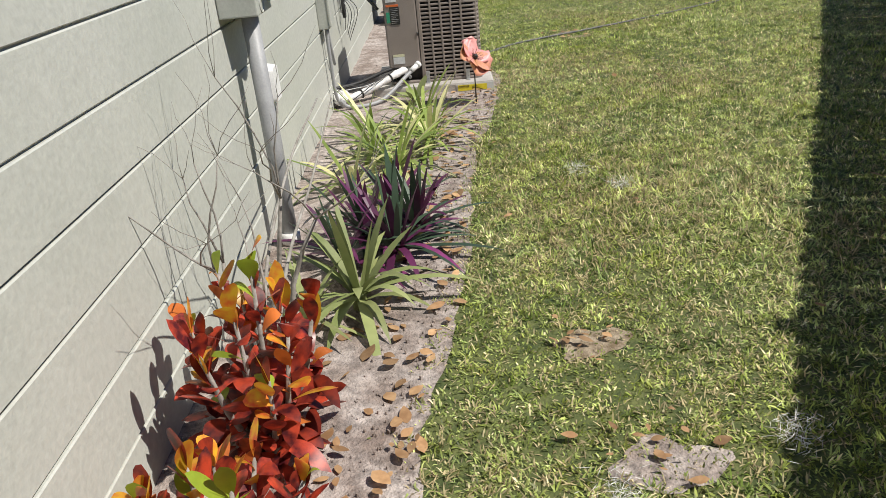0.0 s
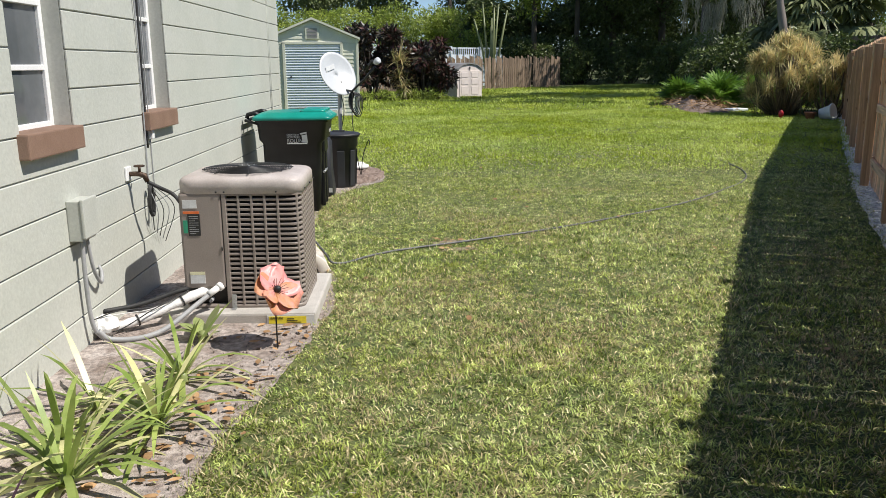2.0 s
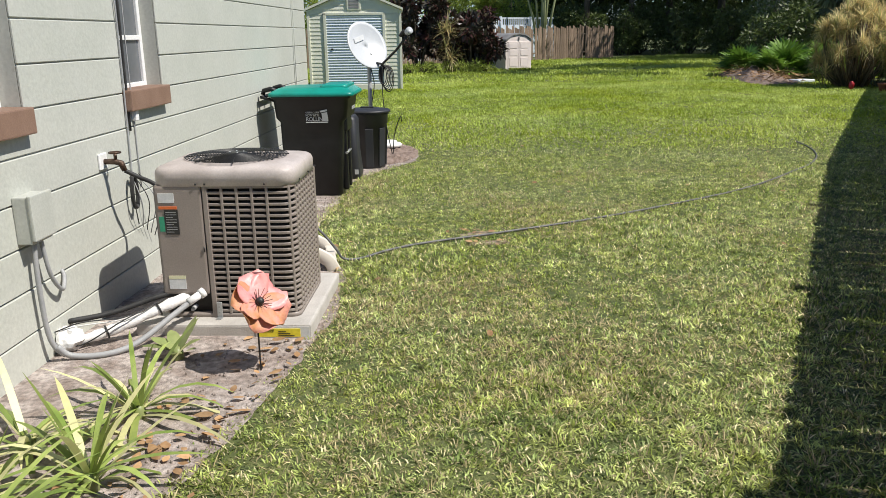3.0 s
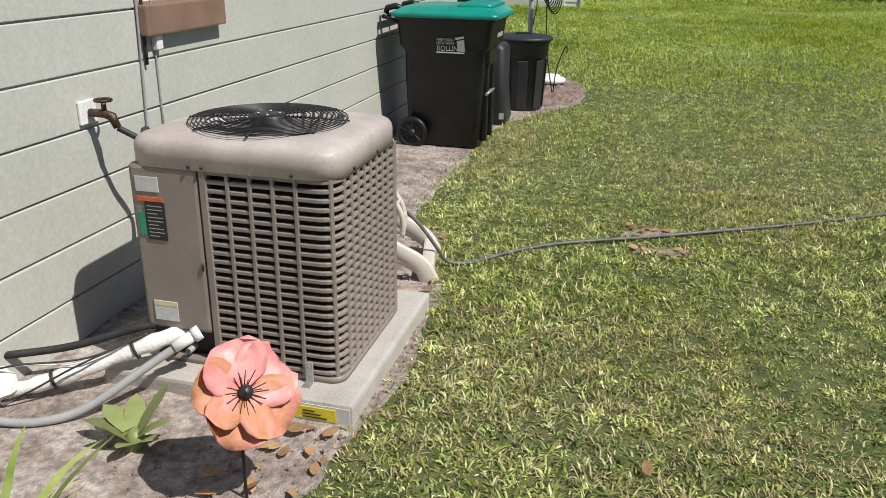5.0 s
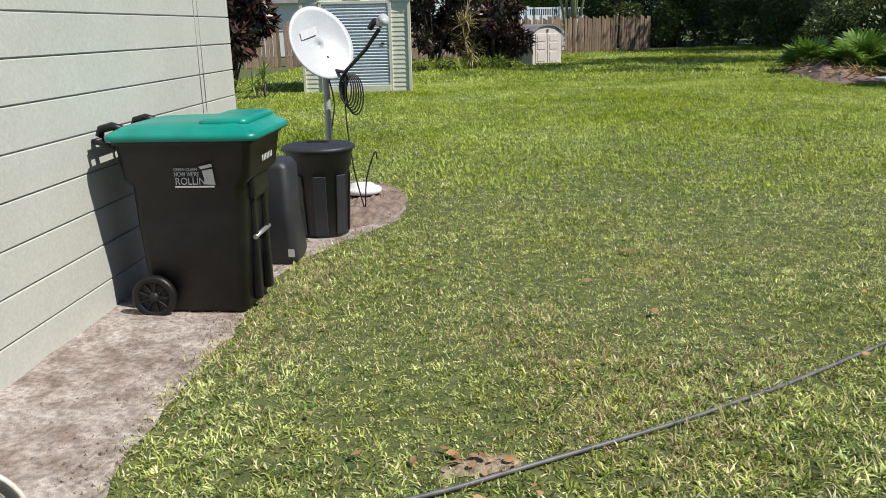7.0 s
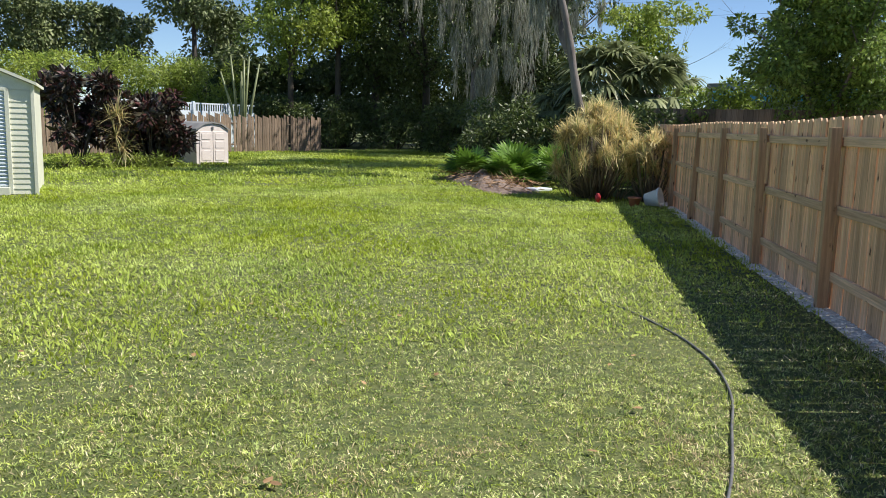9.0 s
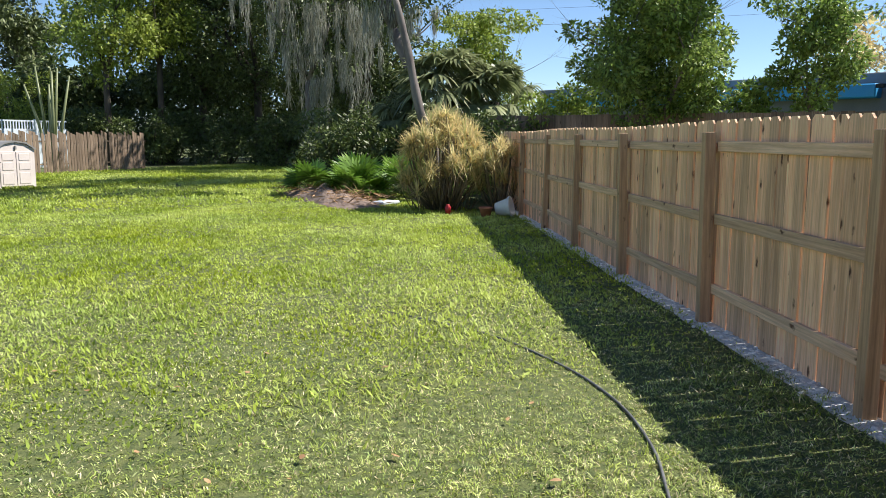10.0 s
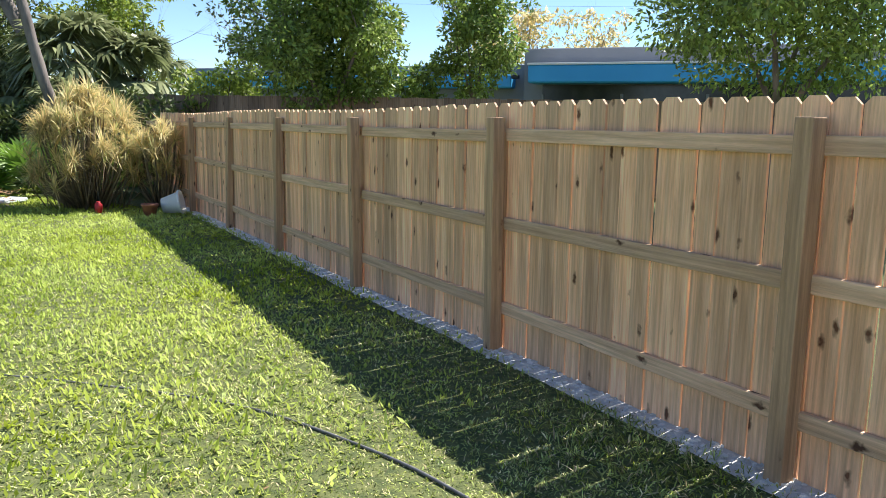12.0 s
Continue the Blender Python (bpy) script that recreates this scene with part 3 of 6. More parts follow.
def garden_shed():
    th = thing("garden_shed", "cream clapboard garden shed with a pale roll-up door", "shed", (-1.72, 24.6, 0), turn=5)
    w, d, h, pk = 1.25, 3.0, 2.14, 2.66
    bm = bmesh.new()
    v = [bm.verts.new((x, y, z)) for y in (0.02, d) for x, z in ((-w, 0), (w, 0), (w, h), (0, pk), (-w, h))]
    bm.faces.new(v[:5])
    bm.faces.new(v[9:4:-1])
    for k in range(5):
        bm.faces.new((v[k], v[k + 5], v[(k + 1) % 5 + 5], v[(k + 1) % 5]))
    part("body", bm, M_SIDING, th)
    bm = bmesh.new()
    clapboard(bm, -w, -0.80, 0.02, 0.02, 2.04)
    clapboard(bm, 0.80, w, 0.02, 0.02, 2.04)
    clapboard(bm, -w, w, 0.02, 2.05, 2.62, cut=lambda z: (-w, w) if z <= h else (-w * (pk - z) / (pk - h), w * (pk - z) / (pk - h)))
    part("siding", bm, M_SIDING, th)
    bm = bmesh.new()
    for sx in (-1, 1):
        box(bm, *sorted((sx * 0.76, sx * 0.84)), -0.03, 0.02, 0.02, 2.06, 0.006)
        box(bm, *sorted((sx * (w - 0.04), sx * (w + 0.03))), -0.025, 0.06, 0.0, h, 0.006)
    box(bm, -0.84, 0.84, -0.03, 0.02, 2.0, 2.07, 0.006)
    part("door_trim", bm, M_SIDING, th)
    bm = bmesh.new()
    k = 26
    pr = []
    for i in range(k * 4 + 1):
        z = 0.16 + 1.84 * i / (k * 4)
        pr.append([bm.verts.new((x, -0.006 + 0.014 * math.cos(i * math.pi / 2), z)) for x in (-0.77, 0.77)])
    for a, b in zip(pr, pr[1:]):
        bm.faces.new((a[0], a[1], b[1], b[0]))
    door = part("roll_up_door", bm, M_DOORBLUE, th, "pale ribbed steel roll-up door")
    bm = bmesh.new()
    box(bm, -0.66, -0.60, -0.035, -0.01, 1.09, 1.13, 0.004)
    box(bm, 0.58, 0.66, -0.035, -0.01, 1.09, 1.13, 0.004)
    part("latch", bm, M_BLACK, door, "dark door latch")
    bm = bmesh.new()
    box(bm, -0.78, 0.78, -0.05, 0.03, 0.0, 0.16, 0.008)
    part("threshold", bm, M_SIDING, th)
    bm = bmesh.new()
    box(bm, -0.19, 0.19, -0.03, 0.01, 2.14, 2.47, 0.006)
    vent = part("vent_frame", bm, M_SIDING, th)
    for i in range(7):
        bm = bmesh.new()
        z = 2.18 + i * 0.037
        vs = [bm.verts.new(q) for q in ((-0.14, -0.036, z), (0.14, -0.036, z), (0.14, -0.031, z + 0.03), (-0.14, -0.031, z + 0.03))]
        bm.faces.new(vs)
        part("slat", bm, M_GREYTAN, vent)
    bm = bmesh.new()
    for sx in (-1, 1):
        x1 = sx * (w + 0.08)
        z1 = h - 0.02
        vs = [bm.verts.new(q) for q in ((0, -0.09, pk + 0.01), (x1, -0.09, z1), (x1, d + 0.05, z1), (0, d + 0.05, pk + 0.01),
                                        (0, -0.09, pk + 0.07), (x1, -0.09, z1 + 0.06), (x1, d + 0.05, z1 + 0.06), (0, d + 0.05, pk + 0.07))]
        for q in ((0, 1, 2, 3), (4, 7, 6, 5), (0, 4, 5, 1), (1, 5, 6, 2), (2, 6, 7, 3)):
            bm.faces.new([vs[j] for j in q])
    part("roof", bm, M_SIDING, th)


def play_shed():
    th = thing("resin_shed", "small cream resin storage shed with double doors", "shed", (3.52, 36.75, 0), turn=34)
    w, d = 0.68, 1.5
    bm = bmesh.new()
    prof = [(-w, 0), (w, 0), (w, 1.2), (0.35, 1.37), (0, 1.42), (-0.35, 1.37), (-w, 1.2)]
    f = [bm.verts.new((x, 0, z)) for x, z in prof]
    g = [bm.verts.new((x, d, z)) for x, z in prof]
    bm.faces.new(f)
    bm.faces.new(g[::-1])
    for k in range(7):
        bm.faces.new((f[k], g[k], g[(k + 1) % 7], f[(k + 1) % 7]))
    part("body", bm, M_TANPLASTIC, th)
    bm = bmesh.new()
    rp = [(-w - 0.04, 1.18), (-0.36, 1.38), (0, 1.43), (0.36, 1.38), (w + 0.04, 1.18)]
    a = [[bm.verts.new((x, y, z + dz)) for x, z in rp] for y, dz in ((-0.05, 0.0), (-0.05, 0.05), (d + 0.05, 0.05), (d + 0.05, 0.0))]
    for r0, r1 in zip(a, a[1:]):
        for k in range(4):
            bm.faces.new((r0[k], r0[k + 1], r1[k + 1], r1[k]))
    part("roof", bm, M_GREYTAN, th, "grey resin roof")
    for sx in (-1, 1):
        bm = bmesh.new()
        x0, x1 = sorted((sx * 0.015, sx * 0.56))
        box(bm, x0, x1, -0.02, 0.0, 0.05, 1.14, 0.008)
        door = part("door", bm, M_TANPLASTIC, th)
        for z0, z1 in ((0.12, 0.48), (0.56, 0.80), (0.86, 1.08)):
            bm = bmesh.new()
            box(bm, x0 + 0.08, x1 - 0.08, -0.032, -0.018, z0, z1, 0.01)
            part("panel", bm, M_TANPLASTIC, door)
    bm = bmesh.new()
    box(bm, -0.03, 0.03, -0.05, -0.0, 1.2, 1.32, 0.006)
    part("crest", bm, M_GREYTAN, th)


garden_shed()
play_shed()

old = tagged(new("old_fence"), "old brown stockade fence with ragged boards", "fence")
OLD = []
for w, h in ((0.14, 1.8), (0.135, 1.72), (0.14, 1.86)):
    bm = bmesh.new()
    box(bm, -w / 2, w / 2, 0, 0.018, 0, h)
    for vtx in bm.verts:
        if vtx.co.z > 1 and abs(vtx.co.x) > 0:
            vtx.co.z -= 0.05 * (vtx.co.x > 0)
    OLD.append(mesh_of("board", bm, M_OLDWOOD))
A, B = Vector((-11.0, 35.6, 0)), Vector((10.0, 50.4, 0))
L = (B - A).length
count = int(L / 0.16)
for k in range(count):
    if k % 23 == 7:
        continue
    p = A.lerp(B, k / count)
    ob = new("board", OLD[k % 3])
    ob.parent = old
    ob.matrix_world = pose(p.x, p.y, rr.uniform(-0.04, 0.05), 0, rr.uniform(-1.5, 1.5), math.degrees(math.atan2(B.y - A.y, B.x - A.x)))
for z in (0.4, 1.4):
    bm = bmesh.new()
    tube(bm, [A + Vector((0, 0.06, z)), B + Vector((0, 0.06, z))], 0.04, 4)
    part("rail", bm, M_OLDWOOD, old)

vinyl = tagged(new("vinyl_fence"), "white vinyl fence with open lattice top, partly hidden", "fence")
A, B = Vector((-2.5, 49.2, 0)), Vector((7.0, 55.9, 0))
ang = math.degrees(math.atan2(B.y - A.y, B.x - A.x))
for z0, z1 in ((0.0, 2.0), (2.36, 2.44)):
    bm = bmesh.new()
    box(bm, 0, (B - A).length, -0.02, 0.02, z0, z1)
    ob = part("panel" if z0 == 0 else "top_rail", bm, M_VINYL, vinyl)
    ob.matrix_world = pose(A.x, A.y, 0, 0, 0, ang)
bm = bmesh.new()
box(bm, -0.03, 0.03, -0.02, 0.02, 2.0, 2.37)
PALE = mesh_of("pale", bm, M_VINYL)
bm = bmesh.new()
box(bm, -0.07, 0.07, -0.07, 0.07, 0, 2.5, 0.01)
VPOST = mesh_of("post", bm, M_VINYL)
for k in range(72):
    p = A.lerp(B, k / 72)
    ob = new("pale", PALE)
    ob.parent = vinyl
    ob.matrix_world = pose(p.x, p.y, 0, 0, 0, ang)
    if k % 15 == 0:
        ob = new("post", VPOST)
        ob.parent = vinyl
        ob.matrix_world = pose(p.x, p.y, 0, 0, 0, ang)

# neighbour's house beyond the old fence
nb = thing("neighbour_house", "white house with a grey hipped roof behind the fence", "house", (-11.5, 49.5, 0), turn=12)
bm = bmesh.new()
box(bm, -6, 2.5, 0, 8, 0, 2.9)
part("wall", bm, M_WHITE, nb)
bm = bmesh.new()
v = [bm.verts.new(q) for q in ((-6.5, -0.5, 2.85), (3.0, -0.5, 2.85), (3.0, 8.5, 2.85), (-6.5, 8.5, 2.85), (-3.2, 4, 5.2), (-0.4, 4, 5.2))]
for q in ((0, 1, 5, 4), (1, 2, 5), (2, 3, 4, 5), (3, 0, 4), (3, 2, 1, 0)):
    bm.faces.new([v[j] for j in q])
part("roof", bm, M_ROOF, nb)

# commercial building beyond the board fence
P1, P2 = Vector((32.2, 25.6, 0)), Vector((34.0, 17.2, 0))
turn = math.degrees(math.atan2((P2 - P1).y, (P2 - P1).x))
bd = thing("commercial_building", "low grey commercial building with bright blue awnings", "building", P1, turn=turn)
bm = bmesh.new()
box(bm, 0, 30, 0.0, 14, 0, 4.75, 0.03)
part("wall", bm, M_BLDG, bd)
bm = bmesh.new()
box(bm, -18, 0, 0.9, 12, 0, 4.2, 0.03)
part("wing", bm, M_BLDG, bd)
bm = bmesh.new()
box(bm, 0.5, 17, -1.3, 0.02, 3.32, 4.0, 0.05)
aw = part("awning", bm, M_BLUE, bd, "bright blue awning box")
bm = bmesh.new()
box(bm, 0.48, 17.02, -1.34, 0.02, 4.0, 4.08, 0.01)
part("flashing", bm, M_WHITE, aw)
bm = bmesh.new()
box(bm, -17, -0.6, 0.2, 0.92, 3.2, 3.75, 0.05)
part("awning", bm, M_BLUE, bd, "bright blue awning box")
bm = bmesh.new()
box(bm, 0.8, 16.8, -0.03, 0.02, 0.6, 3.3)
part("shopfront", bm, M_DARK, bd)
for k in range(6):
    bm = bmesh.new()
    box(bm, 0.8 + k * 3.2 - 0.06, 0.8 + k * 3.2 + 0.06, -0.09, 0.0, 0, 2.95, 0.01)
    part("mullion", bm, M_BLDG, bd)
bm = bmesh.new()
box(bm, -0.5, -0.2, -0.15, 0.05, 3.55, 3.7, 0.01)
part("wall_lamp", bm, M_BLACK, bd)
# ---- plants ----


def crown(name, centres, count, size, material, parent=None, squash=0.8, ratio=0.45):
    """Leaves on the shells of many clumps; centres: (x, y, z, radius)."""
    c = np.array(centres, float)
    w = c[:, 3] ** 2
    idx = RNG.choice(len(c), count, p=w / w.sum())
    d = unit(RNG.normal(size=(count, 3)))
    r = c[idx, 3] * RNG.uniform(0.45, 1.05, count) ** 0.6
    p = c[idx, :3] + d * r[:, None] * np.array([1, 1, squash])
    way = unit(d * 0.7 + RNG.normal(size=(count, 3)) * 0.6 + np.array([0, 0, -0.25]))
    ln = size * RNG.uniform(0.7, 1.35, count)
    me = blades(name, p, way, sideways(way), ln, ln * ratio, material, fold=0.12)
    ob = new(name, me)
    ob.parent = parent
    return ob


def limb(bm, p, d, length, r, depth, tips, bend=0.35, n=7):
    """A crooked tapered branch that forks; tips collects where leaves sit."""
    pts, rs = [p.copy()], [r]
    q = p.copy()
    d = d.normalized()
    for k in range(4):
        d = (d + Vector((rr.uniform(-1, 1), rr.uniform(-1, 1), rr.uniform(-0.5, 0.9))) * bend * 0.4).normalized()
        q = q + d * length / 4
        pts.append(q.copy())
        rs.append(r * (1 - 0.14 * (k + 1)))
    tube(bm, pts, rs, n)
    if depth == 0:
        tips.append(q)
        return
    for k in range(2 + (rr.random() < 0.5)):
        nd = (d + Vector((rr.uniform(-1, 1), rr.uniform(-1, 1), rr.uniform(-0.35, 0.6))) * 0.9).normalized()
        limb(bm, q, nd, length * rr.uniform(0.55, 0.75), rs[-1] * 0.7, depth - 1, tips, bend, max(5, n - 1))
    if depth > 1:
        tips.append(q)


def tree(name, label, at, height, spread, leaves, size, leafmat, bark, lean=(0, 0), trunk=0.4, girth=0.16, depth=3, low=None, group=""):
    th = thing(name, label, "tree", at, group)
    bm = bmesh.new()
    tips = []
    top = Vector((lean[0], lean[1], height * trunk))
    tube(bm, [Vector((0, 0, -0.1)), Vector((lean[0] * 0.2, lean[1] * 0.2, height * trunk * 0.35)), Vector((lean[0] * 0.55, lean[1] * 0.55, height * trunk * 0.7)), top],
         [girth * 1.35, girth, girth * 0.9, girth * 0.8], 10)
    for k in range(4):
        a = k * 1.57 + rr.uniform(-0.4, 0.4)
        limb(bm, top, Vector((math.cos(a) * spread / height * 1.3, math.sin(a) * spread / height * 1.3, rr.uniform(0.5, 1.0))), height * (1 - trunk) * 0.55, girth * 0.6, depth, tips)
    part("trunk", bm, bark, th)
    cs = []
    zmin = height * (low if low is not None else trunk * 0.8)
    for k in range(46):
        u = unit(RNG.normal(size=(1, 3)))[0]
        f = RNG.uniform(0.25, 1.0) ** 0.5
        z = (zmin + height) / 2 + u[2] * f * (height - zmin) / 2 * 0.86
        e = math.sqrt(max(0.1, 1 - ((z - (zmin + height) / 2) / (height - zmin) * 1.7) ** 2))
        cs.append((lean[0] * z / height / trunk * 0.7 + u[0] * f * spread * e * 0.85, lean[1] * z / height / trunk * 0.7 + u[1] * f * spread * e * 0.85, z,
                   spread * RNG.uniform(0.16, 0.33)))
    cs += [(t.x, t.y, min(t.z, height), spread * RNG.uniform(0.12, 0.22)) for t in tips if t.z > zmin and abs(t.x - lean[0]) < spread and abs(t.y - lean[1]) < spread]
    cs += [(lean[0] * 0.8 + RNG.normal(0, 0.12 * spread), lean[1] * 0.8 + RNG.normal(0, 0.12 * spread), zmin + (height - zmin) * q, spread * 0.45) for q in (0.3, 0.5, 0.7, 0.85)]
    crown("crown", cs, leaves, size, leafmat, th)
    return th


def shrub(name, label, at, h, r, count, size, material, category="shrub", ratio=0.4):
    th = thing(name, label, category, at)
    bm = bmesh.new()
    cs = []
    for k in range(int(12 + 6 * r)):
        a, f = rr.uniform(0, 6.28), rr.uniform(0.15, 1) ** 0.6
        z = h * rr.uniform(0.22, 0.92)
        x, y = r * f * math.cos(a) * 0.8, r * f * math.sin(a) * 0.8
        tube(bm, [(0.1 * x, 0.1 * y, 0), (x * 0.5, y * 0.5, z * 0.6), (x, y, z)], [0.03, 0.02, 0.008], 5)
        cs.append((x, y, z, min(r, h) * rr.uniform(0.2, 0.36)))
    tagged(part("stem_thicket", bm, M_DARKBARK, th), kind="stuff")
    crown("foliage", cs, count, size, material, th, ratio=ratio)
    return th


# dark wood of live oaks at the back of the lot
for k, (x, y, h, r) in enumerate(((15.5, 60.5, 14, 4.8), (18.5, 58.5, 15, 5.2), (22.5, 54, 14, 5.0), (18, 68, 16, 6), (24, 64, 16, 6), (20.5, 47, 11, 3.6))):
    tree("live_oak", "dark dense live oak at the edge of the wood", (x, y, 0), h, r, 20000, 0.26, M_OAK, M_DARKBARK, trunk=0.32, girth=0.28, low=0.10, group="oaks of the back wood")
for k, (x, y, h, r) in enumerate(((11.5, 56.5, 2.6, 2.2), (15.5, 55, 3.0, 2.6), (19.0, 52.0, 3.0, 2.6), (8.5, 58, 3.4, 2.4), (20.5, 47.5, 3.2, 2.6), (19.5, 43, 3.0, 2.2), (18.5, 38.5, 2.8, 2.2), (17.5, 34.5, 2.8, 2.0), (10.5, 60, 3.2, 2.4), (13, 58.5, 3.0, 2.4), (21.5, 44, 3.6, 2.2), (17, 50, 2.6, 2.0))):
    shrub("undergrowth_bush", "dark leafy undergrowth bush below the oaks", (x, y, 0), h, r, 4200, 0.22, M_OAK)

for k in range(8):
    shrub("wood_edge_thicket", "tall dense dark thicket closing the back wood", (5 + 3.6 * k, 70 - 0.9 * abs(k - 3), 0), 6.5, 3.2, 5200, 0.42, M_OAK)
# mossy oak with a long leaning grey trunk
mossy = thing("mossy_oak", "leaning grey oak trunk hung with Spanish moss", "tree", (13.75, 27.9, 0))
bm = bmesh.new()
tips = []
line = [Vector(q) for q in ((0, 0, -0.1), (-0.06, 0.1, 1.2), (-0.40, 0.35, 2.4), (-0.62, 0.7, 4.2), (-0.85, 1.0, 5.6))]
tube(bm, bezier(line, 4), [0.165 - 0.0045 * k + 0.012 * math.sin(k * 2.3) for k in range(17)], 10)
for d, ln in (((-0.8, 0.5, 0.9), 3.4), ((0.35, 0.3, 1.0), 3.0), ((-1.0, 0.2, 0.35), 3.6), ((-0.6, 1.0, 0.6), 3.4)):
    limb(bm, line[-1], Vector(d), ln, 0.13, 2, tips, 0.5)
part("trunk", bm, M_BARK, mossy)
crown("crown", [(t.x, t.y, t.z, rr.uniform(0.5, 0.95)) for t in tips], 9000, 0.14, M_OAK, mossy)


def moss_strands(name, label, at, anchors, n_each, drop):
    """Ragged hanging beards of moss: anchors (x, y, z, radius, amount); each beard narrows towards its tip."""
    base, ln = [], []
    for ax, ay, az, rad, k in anchors:
        for c in range(max(1, int(5 * k))):
            a, f = RNG.uniform(0, 6.28), RNG.uniform(0, 1) ** 0.6
            cx, cy = ax + rad * f * math.cos(a), ay + rad * f * math.sin(a)
            fall = drop * RNG.uniform(0.35, 1.0)
            for j in range(int(n_each)):
                t = RNG.uniform(0, 1)
                w = 0.10 * (1 - t) ** 0.7 + 0.015
                base.append((cx + RNG.normal(0, w), cy + RNG.normal(0, w), az - fall * t))
                ln.append(RNG.uniform(0.3, 0.85))
    n = len(base)
    way = unit(np.stack([RNG.normal(0, 0.16, n), RNG.normal(0, 0.16, n), -np.ones(n)], 1))
    me = blades(name, base, way, sideways(way), ln, RNG.uniform(0.012, 0.034, n), M_MOSS, seg=1)
    th = tagged(new(name, me), label, "moss", kind="stuff")
    th.matrix_world = pose(*at)


moss_strands("hanging_moss", "long grey curtains of hanging Spanish moss", (0, 0, 0),
             [(16.0, 43.0, 7.8, 0.8, 2.2), (16.2, 42.8, 4.5, 0.45, 1.6), (15.9, 43.0, 3.0, 0.3, 1.0), (17.4, 42.2, 7.8, 0.9, 1.6), (14.6, 43.4, 8.4, 0.8, 1.2), (18.6, 41.5, 7.4, 0.8, 1.0), (17.0, 42.5, 5.6, 0.5, 0.8), (13.4, 44.0, 9.0, 0.8, 0.8), (15.2, 43.3, 6.2, 0.5, 1.0), (18.0, 42.0, 5.0, 0.5, 0.6)], 110, 3.0)
moss_strands("hanging_moss", "tufts of grey moss on the leaning oak", (13.75, 27.9, 0), [(t.x, t.y, t.z + 0.2, 0.6, 1.0) for t in tips], 40, 0.9)
for x, y, h, r in ((15.5, 44.5, 11, 3.6),):
    tree("moss_oak", "live oak draped in grey moss", (x + 1.5, y + 1.5, 0), h, r, 12000, 0.18, M_OAK, M_BARK, trunk=0.4, girth=0.2, low=0.36)
# broad oak behind the palms, added to cast shade across the far lawn
tree("shade_oak", "broad grey-green oak added behind the palms for its shade", (17.8, 34.6, 0), 12.5, 4.2, 22000, 0.17, M_OAK, M_BARK, lean=(-1.6, 0.8), trunk=0.45, girth=0.24, low=0.46)
moss_strands("hanging_moss", "grey moss beards under the broad oak", (16.6, 35.2, 0), [(-1.2, 0.4, 6.8, 0.8, 0.8), (0.3, 0.2, 6.6, 0.8, 0.8), (1.5, 0.8, 6.9, 0.7, 0.6)], 90, 1.6)


def fan_palm(name, label, at, height, fronds, reach, material, droop=0.5, skirt=True, leaflets=26):
    th = thing(name, label, "palm", at)
    bm = bmesh.new()
    if height > 0.8:
        tube(bm, [(0, 0, -0.1), (0.04, 0.02, height * 0.5), (0, 0, height)], [0.19, 0.16, 0.17], 10)
        part("trunk", bm, M_DARKBARK, th)
    else:
        bm.free()
    B, W, S, LN, WD, DR = [], [], [], [], [], []
    bm = bmesh.new()
    for k in range(fronds):
        a = k * 2.4 + rr.uniform(-0.3, 0.3)
        el = rr.uniform(-0.5 if skirt else 0.1, 1.25)
        d = Vector((math.cos(a) * math.cos(el), math.sin(a) * math.cos(el), math.sin(el)))
        base = Vector((0, 0, height))
        hub = base + d * reach * 0.5
        tube(bm, [base, base + d * reach * 0.25 + Vector((0, 0, 0.03)), hub], 0.012, 4)
        side = d.cross(Vector((0, 0, 1))).normalized()
        up = side.cross(d)
        for j in range(leaflets):
            f = (j / (leaflets - 1) - 0.5) * 2
            g = f * 1.9
            w = (d * math.cos(g) + side * math.sin(g) + up * 0.12).normalized()
            B.append(hub)
            W.append(w)
            S.append((w.cross(up)).normalized())
            LN.append(reach * 0.55 * (1 - 0.25 * abs(f)) * rr.uniform(0.9, 1.1))
            WD.append(reach * 0.065)
            DR.append(droop * rr.uniform(0.6, 1.3))
    tagged(part("stalk_cluster", bm, material, th), kind="stuff")
    ob = new("fronds", blades("fronds", B, W, S, LN, WD, material, droop=DR, seg=3))
    ob.parent = th
    return th


for x, y, h, rc in ((16.0, 31.2, 3.2, 2.1), (17.3, 30.2, 2.8, 1.9), (15.0, 32.0, 2.2, 1.5), (14.6, 29.3, 1.7, 1.4)):
    fan_palm("cabbage_palm", "cabbage palm with drooping grey-green fan fronds", (x, y, 0), h, 40, rc, M_PALM, 0.7)
for x, y, rc in ((10.9, 27.3, 1.15), (11.9, 26.6, 1.1), (12.6, 27.8, 1.3), (10.3, 29.0, 1.1), (13.0, 25.4, 1.2), (11.6, 28.6, 1.3)):
    fan_palm("palmetto", "bright green saw palmetto clump", (x, y, 0), 0.15, 20, rc, M_PALMETTO, 0.25, skirt=False, leaflets=20)
for x, y, h, r in ((13.5, 30.5, 2.4, 1.6), (15.2, 27.0, 2.2, 1.5), (12.4, 31.5, 2.0, 1.5), (14.0, 35, 2.6, 2.0)):
    shrub("thicket_bush", "dark green thicket bush behind the palmettos", (x, y, 0), h, r, 3600, 0.16, M_OAK)
shrub("low_groundcover", "low weedy groundcover beside a brush pile", (10.6, 29.6, 0), 0.55, 0.9, 1500, 0.12, M_BRIGHTLEAF)

# golden screw-pine bush by the end of the fence


